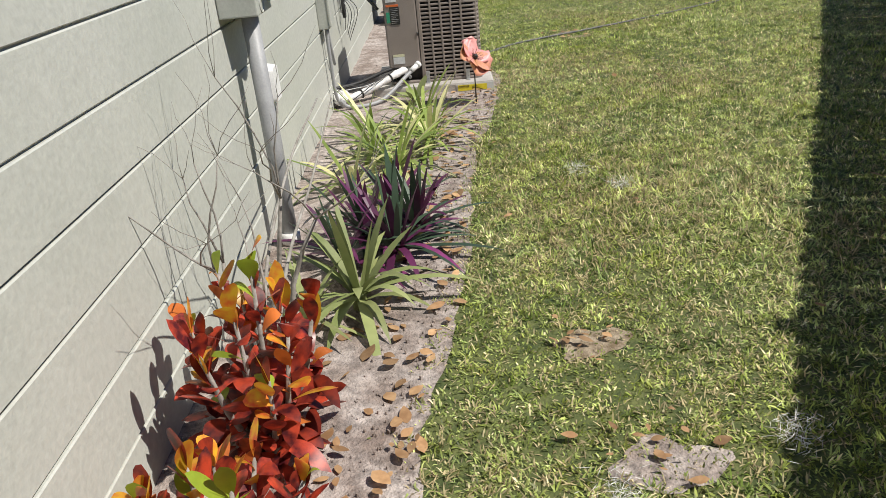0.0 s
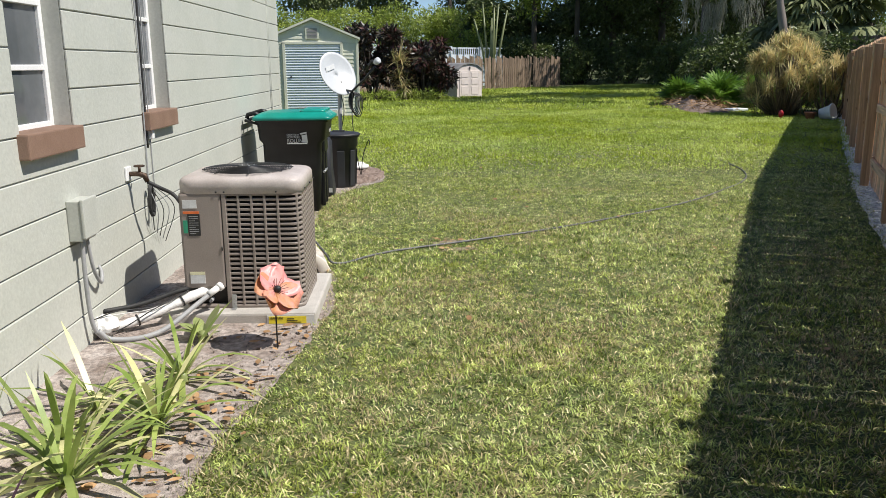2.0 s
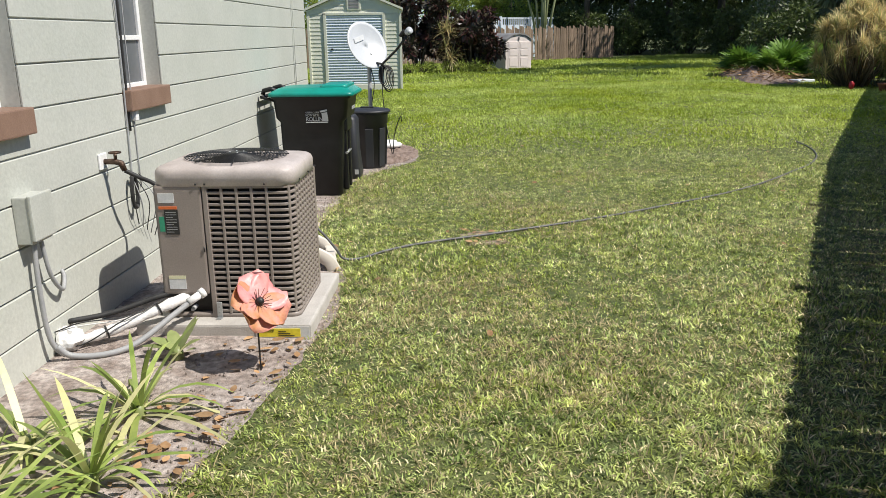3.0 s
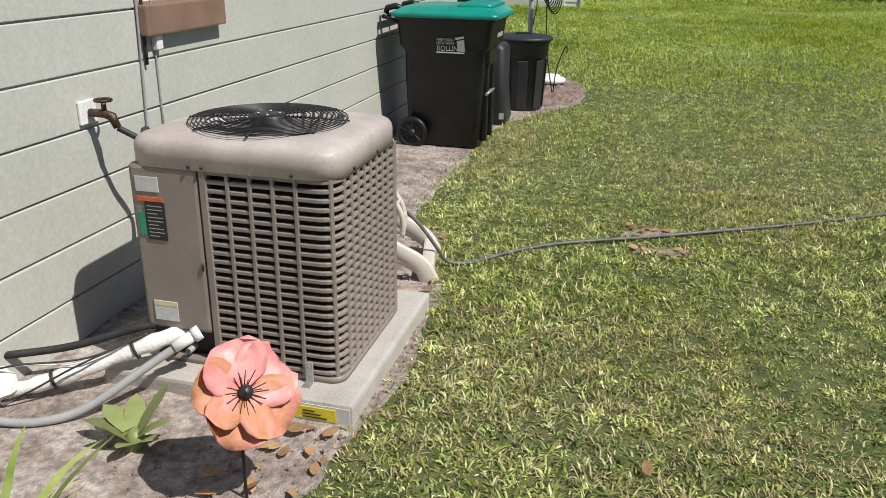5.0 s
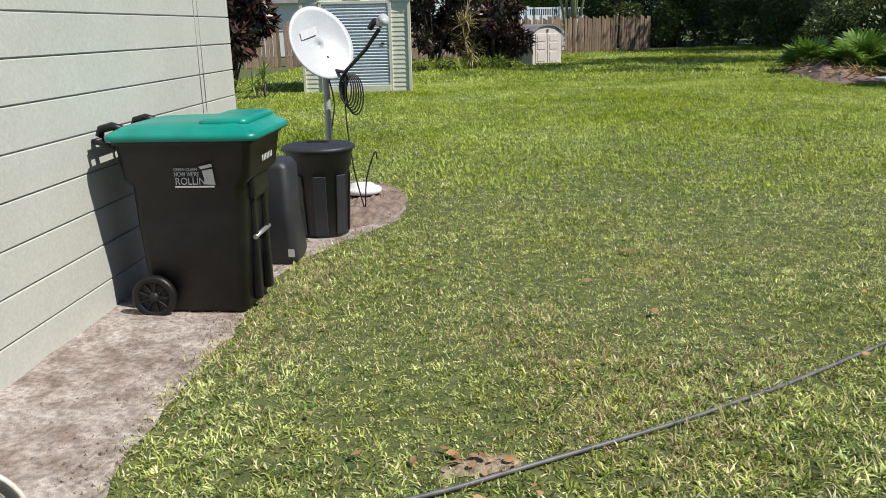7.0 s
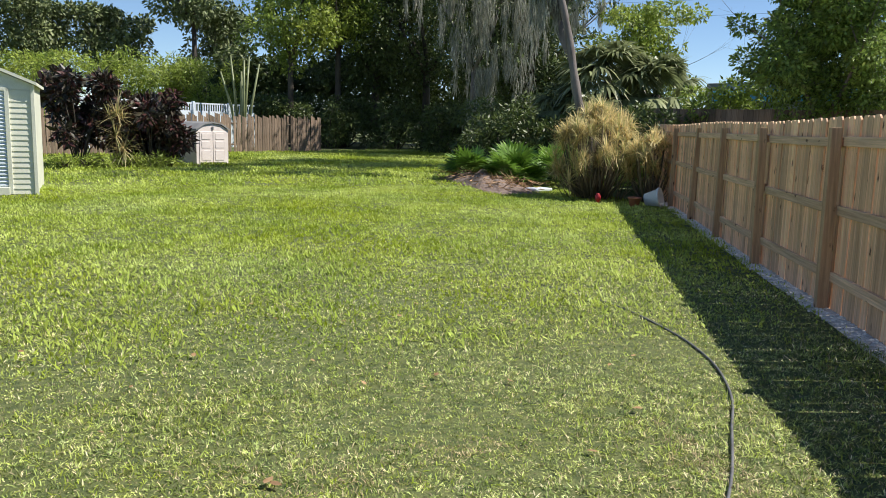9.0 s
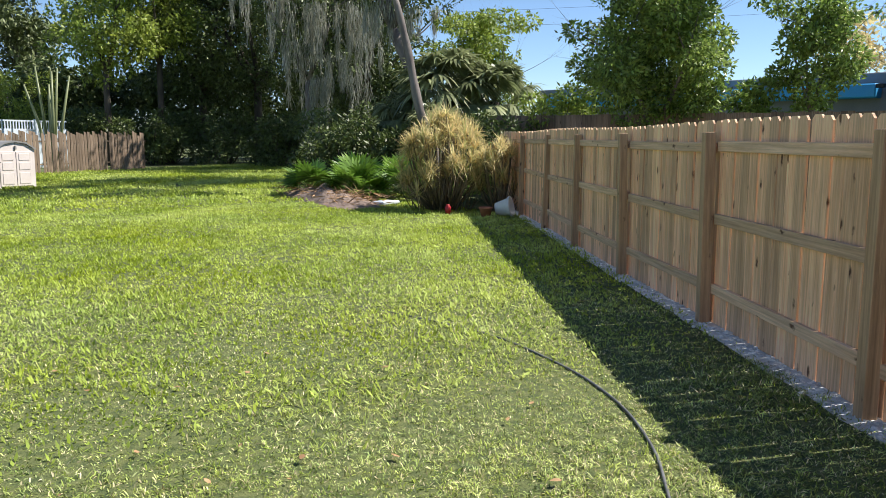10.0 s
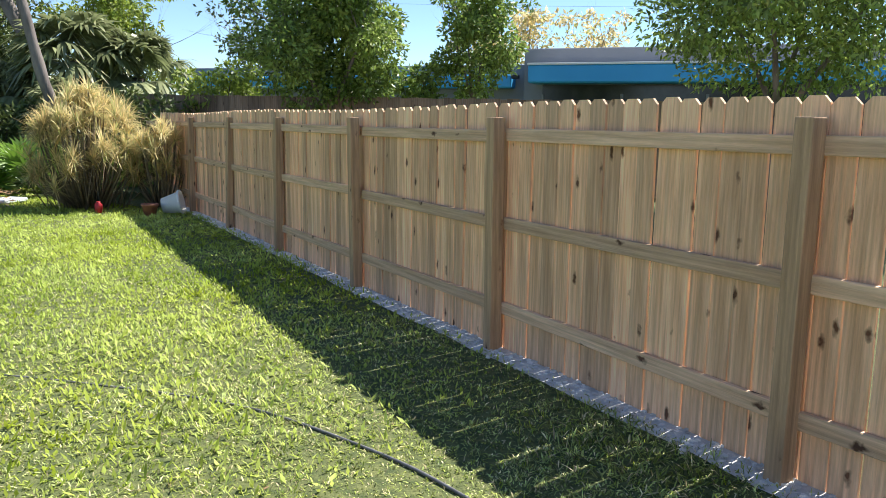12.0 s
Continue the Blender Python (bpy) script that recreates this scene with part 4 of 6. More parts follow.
def spiky_bush(name, label, at, h, r, heads, n_leaf, leaf, width, material, stems=True):
    th = thing(name, label, "shrub", at)
    bm = bmesh.new()
    B, W, S, LN, WD, DR = [], [], [], [], [], []
    for k in range(heads):
        a, f = rr.uniform(0, 6.28), rr.uniform(0, 1) ** 0.55
        z = h * (0.34 + 0.52 * math.sqrt(max(0, 1 - f * f)) + rr.uniform(-0.08, 0.08))
        if rr.random() < 0.32:
            z *= rr.uniform(0.4, 0.75)
        c = Vector((r * f * math.cos(a) * 0.8, r * f * math.sin(a) * 0.8, z))
        tube(bm, [(c.x * 0.35, c.y * 0.35, 0), (c.x * 0.8, c.y * 0.8, z * 0.55), c], [0.022, 0.016, 0.012], 5)
        for j in range(n_leaf):
            el = rr.uniform(-0.5, 1.5)
            b = rr.uniform(0, 6.28)
            w = Vector((math.cos(b) * math.cos(el), math.sin(b) * math.cos(el), math.sin(el)))
            B.append(c + Vector((0, 0, rr.uniform(-0.10, 0.06))))
            W.append(w)
            S.append(w.cross(Vector((0.1, 0.2, 1))).normalized())
            LN.append(leaf * rr.uniform(0.65, 1.2))
            WD.append(width * rr.uniform(0.7, 1.2))
            DR.append(rr.uniform(0.0, 0.35))
    for k in range(int(heads * 1.3)):
        a, f = rr.uniform(0, 6.28), rr.uniform(0.2, 1)
        p = Vector((r * f * math.cos(a) * 0.75, r * f * math.sin(a) * 0.75, 0))
        tube(bm, [p * 0.8, p * 1.15 + Vector((rr.uniform(-0.3, 0.3), rr.uniform(-0.3, 0.3), h * rr.uniform(0.2, 0.45)))], [0.010, 0.006], 4)
    tagged(part("stem_thicket", bm, M_DRACDRY, th), kind="stuff")
    ob = new("leaves", blades("leaves", B, W, S, LN, WD, material, droop=DR, seg=3))
    ob.parent = th
    return th


spiky_bush("golden_bush", "tall golden-yellow spiky bush with bare stems below", (11.4, 23.7, 0), 2.25, 1.2, 76, 80, 0.38, 0.016, M_DRAC)
spiky_bush("golden_bush", "lower golden spiky bush against the fence", (12.25, 22.7, 0), 1.6, 0.65, 26, 76, 0.38, 0.016, M_DRAC)

# dark shrubs by the shed
for x, y, h, r in ((-0.6, 34.4, 3.0, 1.25), (1.5, 34.6, 2.45, 1.25), (1.2, 35.4, 2.5, 1.0)):
    shrub("dark_shrub", "tall dark purple-leaved shrub at the lawn's edge", (x, y, 0), h, r, 3800, 0.26, M_MAROON, ratio=0.35)
spiky_bush("yellow_grass", "tall straw-yellow ornamental grass between dark shrubs", (0.55, 33.9, 0), 1.9, 0.4, 12, 30, 0.7, 0.03, M_DRAC)
shrub("corner_shrub", "large dark-leaved shrub past the house corner", (-4.7, 24.2, 0), 4.2, 1.15, 5200, 0.26, M_MAROON, ratio=0.35)
for x, y, h, r in ((-4.3, 22.9, 0.5, 0.35), (-3.6, 23.3, 0.6, 0.4)):
    spiky_bush("spiky_plant", "pale spiky plant beside the shed", (x, y, 0), h, r, 4, 22, 0.4, 0.04, M_VARIEG)
for k in range(6):
    x = -0.9 + k * 0.6
    shrub("edge_weeds", "low green weeds along the lawn's edge", (x, 33.0 + 0.28 * k + rr.uniform(-0.2, 0.2), 0), 0.4, 0.45, 420, 0.16, M_BRIGHTLEAF, ratio=0.2)

# bamboo-like hedge and trees beyond the far fences
for x, y, h, r in ((-4.5, 57, 5.0, 3.0), (0.5, 59, 5.4, 3.2), (4.5, 60, 5.6, 3.0), (-9, 60, 6, 3.0), (-12, 55, 5, 2.4)):
    shrub("far_hedge", "tall feathery light green hedge beyond the fences", (x, y, 0), h, r, 9000, 0.24, M_BRIGHTLEAF, category="hedge", ratio=0.3)
for x, y, h, r in ((4.6, 82, 17, 4.5), (7.0, 86, 11, 3.6), (-2.5, 86, 10.5, 3.6), (-8.5, 84, 10.5, 4.0), (-16, 80, 12, 4.5)):
    tree("pine_tree", "tall pine with open clumped crown", (x, y, 0), h, r, 7000, 0.42, M_PINE, M_DARKBARK, trunk=0.55, girth=0.25, low=0.5, group="far pines")
for x, y, h, r in ((9.2, 56.5, 11.5, 3.3), (12.3, 57.5, 13, 2.8)):
    tree("broadleaf_tree", "sunlit yellow-green tree behind the wood", (x, y, 0), h, r, 12000, 0.24, M_BRIGHTLEAF, M_DARKBARK, trunk=0.45, girth=0.2, low=0.36)
# column cactus behind the white fence
cac = thing("column_cactus", "tall many-stemmed column cactus behind the fence", "cactus", (6.0, 53.0, 0))
for k in range(9):
    bm = bmesh.new()
    a = k * 0.7
    x, y = 0.75 * math.cos(a) * (k % 3) / 2, 0.5 * math.sin(a)
    tube(bm, [(x * 0.3, y * 0.3, 0), (x * 0.8, y, 2.2), (x * 1.6, y, 4.2 + 0.9 * math.sin(k * 1.9))], [0.07, 0.075, 0.045], 8)
    part("stem", bm, M_PALM, cac)

# trees behind the board fence
tree("bay_tree", "dense round glossy green tree behind the fence", (17.6, 23.4, 0), 5.8, 2.1, 42000, 0.125, M_TREELEAF, M_BARK, trunk=0.3, girth=0.12, low=0.22)
tree("young_tree", "slim yellow-green young tree behind the fence", (21.6, 21.6, 0), 5.6, 1.35, 9000, 0.14, M_TREELEAF, M_BARK, trunk=0.4, girth=0.07, low=0.35)
tree("spreading_tree", "spreading glossy green tree over the fence", (18.4, 13.2, 0), 6.6, 3.5, 42000, 0.125, M_TREELEAF, M_BARK, trunk=0.28, girth=0.11, low=0.30)
shrub("roadside_shrub", "round green shrub behind the fence", (21.0, 22.8, 0), 3.3, 1.0, 2600, 0.16, M_TREELEAF)
shrub("roadside_shrub", "bright green shrub rising over the far fence end", (16.9, 26.6, 0), 3.4, 1.3, 3800, 0.15, M_BRIGHTLEAF)
shrub("roadside_shrub", "bright green shrub rising over the far fence end", (17.5, 25.6, 0), 2.9, 1.0, 2600, 0.15, M_BRIGHTLEAF)
tree("roadside_tree", "thin open light green tree beyond the palms", (18.5, 33, 0), 5.8, 1.9, 15000, 0.14, M_BRIGHTLEAF, M_BARK, trunk=0.3, girth=0.08, low=0.15)
tree("roadside_tree", "autumn-tinged thin tree beyond the building", (36, 45, 0), 8.5, 2.2, 1800, 0.26, M_PINE, M_BARK, trunk=0.5, girth=0.1, low=0.5)
for x, y in ((45, 32), (47, 28.5), (41, 33)):
    tree("roadside_tree", "autumn-tinged thin tree beyond the building", (x, y, 0), 7.8, 2.0, 1500, 0.3, M_DRAC, M_BARK, trunk=0.5, girth=0.1, low=0.5)
# second, farther fence seen over the boards
far_fence = thing("far_board_fence", "brown board fence by the road beyond", "fence", (15.2, 27.5, 0), turn=-62)
bm = bmesh.new()
box(bm, 0.0, 0.146, 0, 0.02, 0, 2.25)
FARBOARD = mesh_of("board", bm, M_OLDWOOD)
for k in range(93):
    ob = new("board", FARBOARD)
    ob.parent = far_fence
    ob.matrix_local = pose(0.15 * k, rr.uniform(0, 0.006), rr.uniform(-0.02, 0.01))
for z in (0.5, 1.8):
    bm = bmesh.new()
    box(bm, 0, 14, 0.03, 0.07, z, z + 0.09)
    part("rail", bm, M_OLDWOOD, far_fence)
# overhead wires
wires = thing("overhead_wires", "thin overhead utility wires against the sky", "wire")
for dz in (0.0, 1.1):
    bm = bmesh.new()
    tube(bm, bezier([(20, 78, 10.4 + dz), (40, 52, 9.6 + dz), (60, 26, 10.0 + dz), (75, 0, 10.6 + dz)], 6), 0.009, 4)
    part("wire", bm, M_CABLE, wires)
# ---- things along the house wall ----


def rounded(w, d, r, n=8):
    """Points of a rounded rectangle, half sizes w and d."""
    out = []
    for cx, cy, a0 in ((w - r, d - r, 0), (-w + r, d - r, 90), (-w + r, -d + r, 180), (w - r, -d + r, 270)):
        for k in range(n + 1):
            a = radians(a0 + 90 * k / n)
            out.append((cx + r * math.cos(a), cy + r * math.sin(a)))
    return out


def loft(bm, rings, close=True):
    """Joins rings of equally many points."""
    rv = [[bm.verts.new(p) for p in ring] for ring in rings]
    n = len(rv[0])
    for a, b in zip(rv, rv[1:]):
        for k in range(n):
            f = bm.faces.new((a[k], a[(k + 1) % n], b[(k + 1) % n], b[k]))
            f.smooth = True
    if close:
        bm.faces.new(rv[0][::-1])
        bm.faces.new(rv[-1])
    return rv


def lettering(name, words, size, parent, m, material, width=None):
    cu = bpy.data.curves.new(name, "FONT")
    cu.body, cu.size, cu.extrude = words, size, 0.0006
    tmp = bpy.data.objects.new(name, cu)
    scene.collection.objects.link(tmp)
    bpy.context.view_layer.update()
    me = bpy.data.meshes.new_from_object(tmp)
    bpy.data.objects.remove(tmp)
    me.materials.clear()
    me.materials.append(material)
    if width:
        xs_ = [v.co.x for v in me.vertices]
        k = width / (max(xs_) - min(xs_))
        for v in me.vertices:
            v.co.x *= k
    ob = new(name, me)
    ob.parent = parent
    ob.matrix_local = m
    return ob


def air_conditioner():
    th = thing("air_conditioner", "taupe outdoor air conditioner with louvred grille on a concrete pad", "air conditioner", (0.135, 6.40, 0.075))
    W, D = 0.345, 0.29
    z0, z1 = 0.0, 0.685
    bm = bmesh.new()
    loft(bm, [[(x, y, z) for x, y in rounded(W - 0.035, D - 0.035, 0.05)] for z in (0.02, z1)])
    part("coil", bm, M_DARKFIN, th, "dark condenser fins behind the grille")
    bm = bmesh.new()
    loft(bm, [[(x, y, z) for x, y in rounded(W, D, 0.05)] for z in (0.0, 0.022)])
    part("base_pan", bm, M_TAUPE, th)
    # grille bars that wrap from the front round the corner and along the side
    arc = [(-0.085, -D), (W - 0.06, -D)] + [(W - 0.06 + 0.06 * math.sin(radians(a)), -D + 0.06 - 0.06 * math.cos(radians(a))) for a in (18, 36, 54, 72)] + [(W, -D + 0.06), (W, D - 0.03)]
    bm = bmesh.new()
    rings = []
    for i, (x, y) in enumerate(arc):
        nx, ny = (0, -1) if i < 2 else ((1, 0) if i > 5 else (x - (W - 0.06), y - (-D + 0.06)))
        l = math.hypot(nx, ny)
        nx, ny = nx / l, ny / l
        rings.append([bm.verts.new((x - nx * o, y - ny * o, z)) for o, z in ((0.0, -0.0045), (0.0, 0.0045), (0.003, 0.0072), (0.012, 0.0072), (0.012, -0.0072), (0.003, -0.0072))])
    for a, b in zip(rings, rings[1:]):
        for k in range(6):
            bm.faces.new((a[k], a[(k + 1) % 6], b[(k + 1) % 6], b[k]))
    bm.faces.new(rings[0])
    bm.faces.new(rings[-1][::-1])
    bar = mesh_of("grille_bar", bm, M_TAUPE)
    rows = 23
    for k in range(rows):
        ob = new("grille_bar", bar)
        ob.parent = th
        ob.matrix_local = Matrix.Translation((0, 0, 0.035 + (z1 - 0.045) * k / (rows - 1)))
    bm = bmesh.new()
    box(bm, -0.0072, 0.0072, -0.001, 0.010, 0.02, z1, 0.003)
    rib = mesh_of("grille_rib", bm, M_TAUPE)
    places = [(x, -D - 0.001, 0) for x in (-0.01, 0.065, 0.14, 0.215)] + [(W - 0.02, -D + 0.015, 42)]
    places += [(W + 0.001, -D + 0.075 + 0.0585 * k, 90) for k in range(8)]
    for x, y, a in places:
        ob = new("grille_rib", rib)
        ob.parent = th
        ob.matrix_local = pose(x, y, 0, 0, 0, a)
    bm = bmesh.new()
    box(bm, -0.105, -0.078, -D - 0.003, -D + 0.03, 0.0, z1, 0.004)
    part("corner_post", bm, M_TAUPE, th)
    bm = bmesh.new()
    box(bm, W - 0.03, W + 0.002, D - 0.035, D, 0.0, z1, 0.004)
    part("corner_post", bm, M_TAUPE, th)
    bm = bmesh.new()
    box(bm, -W, W, D - 0.006, D, 0.0, z1, 0.002)
    box(bm, -W, -W + 0.012, -D + 0.01, D - 0.007, 0.02, z1, 0.002)
    part("rear_panel", bm, M_TAUPE, th)
    bm = bmesh.new()
    box(bm, -W, -0.108, -D - 0.004, -D + 0.012, 0.125, z1, 0.012, 2)
    panel = part("access_panel", bm, M_TAUPE, th, "smooth taupe access panel")
    y = -D - 0.0062
    for name, x0, x1, a, b, m in (("maker_label", -0.325, -0.245, 0.600, 0.648, M_LABEL), ("warning_strip", -0.325, -0.235, 0.568, 0.582, M_ORANGE),
                                  ("warning_label", -0.300, -0.232, 0.44, 0.566, M_BLACK), ("green_label", -0.328, -0.303, 0.455, 0.53, M_GREENLAB),
                                  ("rating_label", -0.310, -0.225, 0.155, 0.205, M_LABEL), ("yellow_strip", -0.310, -0.225, 0.207, 0.224, M_PALELABEL)):
        bm = bmesh.new()
        box(bm, x0, x1, y - 0.0012, y + 0.002, a, b)
        lab = part(name, bm, m, panel)
        if name == "warning_label":
            for k in range(9):
                bm = bmesh.new()
                zt = b - 0.012 - k * 0.0125
                box(bm, x0 + 0.007, x1 - 0.008 - 0.018 * (k % 3 == 2), y - 0.0022, y - 0.0013, zt - 0.0025, zt)
                part("text_line", bm, M_CONDUIT, panel)
    bm = bmesh.new()
    tube(bm, [(-0.115, -D - 0.008, 0.35), (-0.115, -D - 0.008, 0.375)], 0.004, 6)
    part("screw", bm, M_BLACK, panel)
    bm = bmesh.new()
    box(bm, -W + 0.01, -0.11, -D + 0.10, -D + 0.11, 0.02, 0.125)
    part("valve_recess", bm, M_BLACK, th, "dark recess with service valves")
    for k in range(3):
        bm = bmesh.new()
        tube(bm, [(-0.20 - 0.03 * k, -D + 0.10, 0.05 + 0.028 * k), (-0.20 - 0.03 * k, -D - 0.012, 0.05 + 0.028 * k)], 0.011, 8)
        tube(bm, [(-0.20 - 0.03 * k, -D - 0.014, 0.05 + 0.028 * k), (-0.20 - 0.03 * k, -D - 0.03, 0.05 + 0.028 * k)], 0.007, 6)
        part("valve", bm, M_CONDUIT, th)
    for x, h in ((-0.065, 0.085), (0.235, 0.075)):
        bm = bmesh.new()
        box(bm, x - 0.014, x + 0.014, -D - 0.012, -D - 0.006, 0.0, h, 0.002)
        box(bm, x - 0.014, x + 0.014, -D - 0.045, -D - 0.006, 0.0, 0.004)
        tie = part("tie_down_bracket", bm, M_METAL, th, "galvanised tie-down strap")
        for z in (0.03, 0.06):
            bm = bmesh.new()
            tube(bm, [(x, -D - 0.011, z), (x, -D - 0.016, z)], 0.005, 6)
            part("bolt", bm, M_CONDUIT, tie)
    # cap with a round fan opening
    bm = bmesh.new()
    W2, D2 = W + 0.008, D + 0.008

    def rr_(ins, z):
        return [(x, y, z) for x, y in rounded(W2 - ins, D2 - ins, 0.085 - ins * 0.4, 8)]

    def ci(r, z):
        pts = rounded(W2, D2, 0.085, 8)
        return [(r * math.cos(math.atan2(y, x)), r * math.sin(math.atan2(y, x)), z) for x, y in pts]
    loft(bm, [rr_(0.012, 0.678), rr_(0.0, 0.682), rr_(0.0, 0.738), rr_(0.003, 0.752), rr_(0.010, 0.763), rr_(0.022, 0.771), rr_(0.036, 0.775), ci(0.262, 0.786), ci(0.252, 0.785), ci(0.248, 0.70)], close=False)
    part("top_cap", bm, M_TAUPETOP, th, "paler rounded top cap")
    bm = bmesh.new()
    lathe(bm, [(0.249, 0.69), (0.249, 0.70), (0.01, 0.70)], 32)
    part("fan_well", bm, M_BLACK, th)
    for k in range(4):
        bm = bmesh.new()
        a = k * math.pi / 2 + 0.4
        v = []
        for r, da, dz in ((0.05, -0.45, 0.012), (0.05, 0.35, -0.008), (0.22, 0.42, -0.012), (0.235, -0.35, 0.02)):
            v.append(bm.verts.new((r * math.cos(a + da), r * math.sin(a + da), 0.735 + dz)))
        bm.faces.new(v)
        part("fan_blade", bm, M_BLACK, th)
    bm = bmesh.new()
    lathe(bm, [(0.0, 0.806), (0.055, 0.806), (0.058, 0.80), (0.058, 0.775), (0.0, 0.775)], 20)
    hub = part("fan_hub", bm, M_BLACK, th)
    for k in range(4):
        bm = bmesh.new()
        a = k * math.pi / 2 + 0.3
        tube(bm, [(0.035 * math.cos(a), 0.035 * math.sin(a), 0.806), (0.035 * math.cos(a), 0.035 * math.sin(a), 0.812)], 0.005, 6)
        part("bolt", bm, M_METAL, hub)
    for k in range(15):
        r = 0.066 + k * 0.0138
        bm = bmesh.new()
        zz = 0.802 - 0.010 * ((r - 0.06) / 0.2) ** 2
        pts = [(r * math.cos(2 * math.pi * j / 40), r * math.sin(2 * math.pi * j / 40), zz) for j in range(41)]
        tube(bm, pts, 0.0024, 4, cap=False)
        part("guard_ring", bm, M_BLACK, th)
    for k in range(8):
        bm = bmesh.new()
        a = 2 * math.pi * k / 8 + 0.2
        tube(bm, [(0.05 * math.cos(a), 0.05 * math.sin(a), 0.799), (0.16 * math.cos(a), 0.16 * math.sin(a), 0.797), (0.268 * math.cos(a), 0.268 * math.sin(a), 0.79)], 0.0035, 5)
        part("guard_spoke", bm, M_BLACK, th)
    for x, y in ((-0.13, -D2 - 0.002), (-0.085, -D2 - 0.002), (0.21, -D2 - 0.002), (W2 + 0.002, -0.16), (W2 + 0.002, 0.06), (W2 + 0.002, 0.25)):
        bm = bmesh.new()
        lathe(bm, [(0.005, -0.004), (0.005, 0.004)], 8, (x, y, 0.692))
        part("cap_screw", bm, M_BLACK, th)


air_conditioner()
pad = thing("equipment_pad", "pale concrete equipment pad on the sandy bed", "pad")
bm = bmesh.new()
box(bm, -0.33, 0.555, 6.0, 6.9, -0.02, 0.075, 0.014, 2)
part("slab", bm, M_PAD, pad)
bm = bmesh.new()
box(bm, 0.275, 0.545, 5.997, 6.0, 0.004, 0.063)
part("product_sticker", bm, M_LABEL, pad, "silver and yellow sticker on the slab edge")
bm = bmesh.new()
box(bm, 0.285, 0.50, 5.9945, 5.997, 0.012, 0.055)
part("yellow_panel", bm, M_YELLOW, pad)
lettering("lettering", "HURRICANE", 0.018, pad, pose(0.292, 5.993, 0.040, 90), M_BLACK, 0.075)
for k in range(3):
    bm = bmesh.new()
    box(bm, 0.39, 0.47 - 0.02 * k, 5.993, 5.9945, 0.018 + 0.011 * k, 0.0215 + 0.011 * k)
    part("text_bar", bm, M_BLACK, pad)

# pink metal flower on a stake
fl = thing("metal_flower", "rusting pink painted metal poppy on a garden stake", "garden ornament", (0.40, 5.60, 0))
bm = bmesh.new()
tube(bm, [(0, 0, -0.05), (0, 0.004, 0.2), (-0.01, 0.025, 0.305)], 0.0045, 6)
part("stake", bm, M_BLACK, fl)
head = pose(0.0, 0.03, 0.315, 50, 0, 58)
for k, (a, r, m, lift) in enumerate(((95, 0.14, M_PINK, 0.05), (20, 0.14, M_PINK, 0.035), (165, 0.135, M_RUST, 0.03), (235, 0.145, M_RUST, 0.015), (305, 0.15, M_RUST, 0.02))):
    bm = bmesh.new()
    g = []
    for i in range(6):
        u = i / 5
        row = []
        for j in range(9):
            f = (j / 8 - 0.5) * 2
            wdt = 0.095 * math.sin(math.pi * min(0.93, 0.12 + 0.72 * u)) ** 0.7
            x = r * u * (1 - 0.10 * f * f * u)
            y = wdt * f
            z = lift * u + 0.05 * u * f * f - 0.035 * u * u + 0.004 * math.sin(9 * f + 5 * u) * u
            row.append(bm.verts.new(Vector((x, y, z))))
        g.append(row)
    for r0, r1 in zip(g, g[1:]):
        for j in range(8):
            f = bm.faces.new((r0[j], r0[j + 1], r1[j + 1], r1[j]))
            f.smooth = True
    ob = part("petal", bm, m, fl)
    ob.matrix_local = head @ pose(0, 0, 0.002 * k, 0, 0, a)
    so = ob.modifiers.new("thick", "SOLIDIFY")
    so.thickness = 0.002
bm = bmesh.new()
bmesh.ops.create_uvsphere(bm, u_segments=12, v_segments=8, radius=0.02, matrix=head @ pose(0, 0, 0.02))
part("seed_head", bm, M_BLACK, fl)
for k in range(14):
    bm = bmesh.new()
    a = k * 0.45
    tube(bm, [head @ Vector((0.015 * math.cos(a), 0.015 * math.sin(a), 0.015)), head @ Vector((0.05 * math.cos(a), 0.05 * math.sin(a), 0.045 + 0.006 * (k % 3)))], 0.0016, 4)
    part("stamen", bm, M_RUSTBRONZE, fl)

# insulated pipes from the wall to the unit
pipes = thing("refrigerant_pipes", "white insulated pipe and grey conduit running to the unit", "pipe")
bm = bmesh.new()
tube(bm, bezier([(-0.62, 5.80, 0.11), (-0.53, 5.80, 0.075), (-0.42, 5.88, 0.085), (-0.27, 5.98, 0.13), (-0.14, 6.07, 0.175), (-0.07, 6.16, 0.18)], 6), [0.026 + 0.005 * math.sin(k * 1.3) * math.cos(k * 0.7) for k in range(31)], 10)
part("insulated_pipe", bm, M_PVC, pipes, "lumpy white foam-wrapped pipe")
bm = bmesh.new()
tube(bm, bezier([(-0.55, 5.655, 0.10), (-0.50, 5.68, 0.045), (-0.36, 5.72, 0.035), (-0.24, 5.80, 0.06), (-0.10, 5.95, 0.155), (-0.01, 6.04, 0.215)], 6), 0.014, 8)
part("conduit", bm, M_CONDUIT, pipes)
bm = bmesh.new()
tube(bm, [(-0.05, 6.0, 0.193), (0.0, 6.05, 0.222)], 0.020, 10)
tube(bm, [(-0.005, 6.045, 0.219), (0.012, 6.062, 0.229)], 0.025, 10)
part("conduit_fitting", bm, M_WHITE, pipes, "white plastic end fitting")
bm = bmesh.new()
tube(bm, bezier([(-0.62, 5.90, 0.13), (-0.44, 6.0, 0.14), (-0.24, 6.1, 0.19), (-0.14, 6.14, 0.2)], 6), 0.014, 8)
part("copper_line", bm, M_CABLE, pipes)
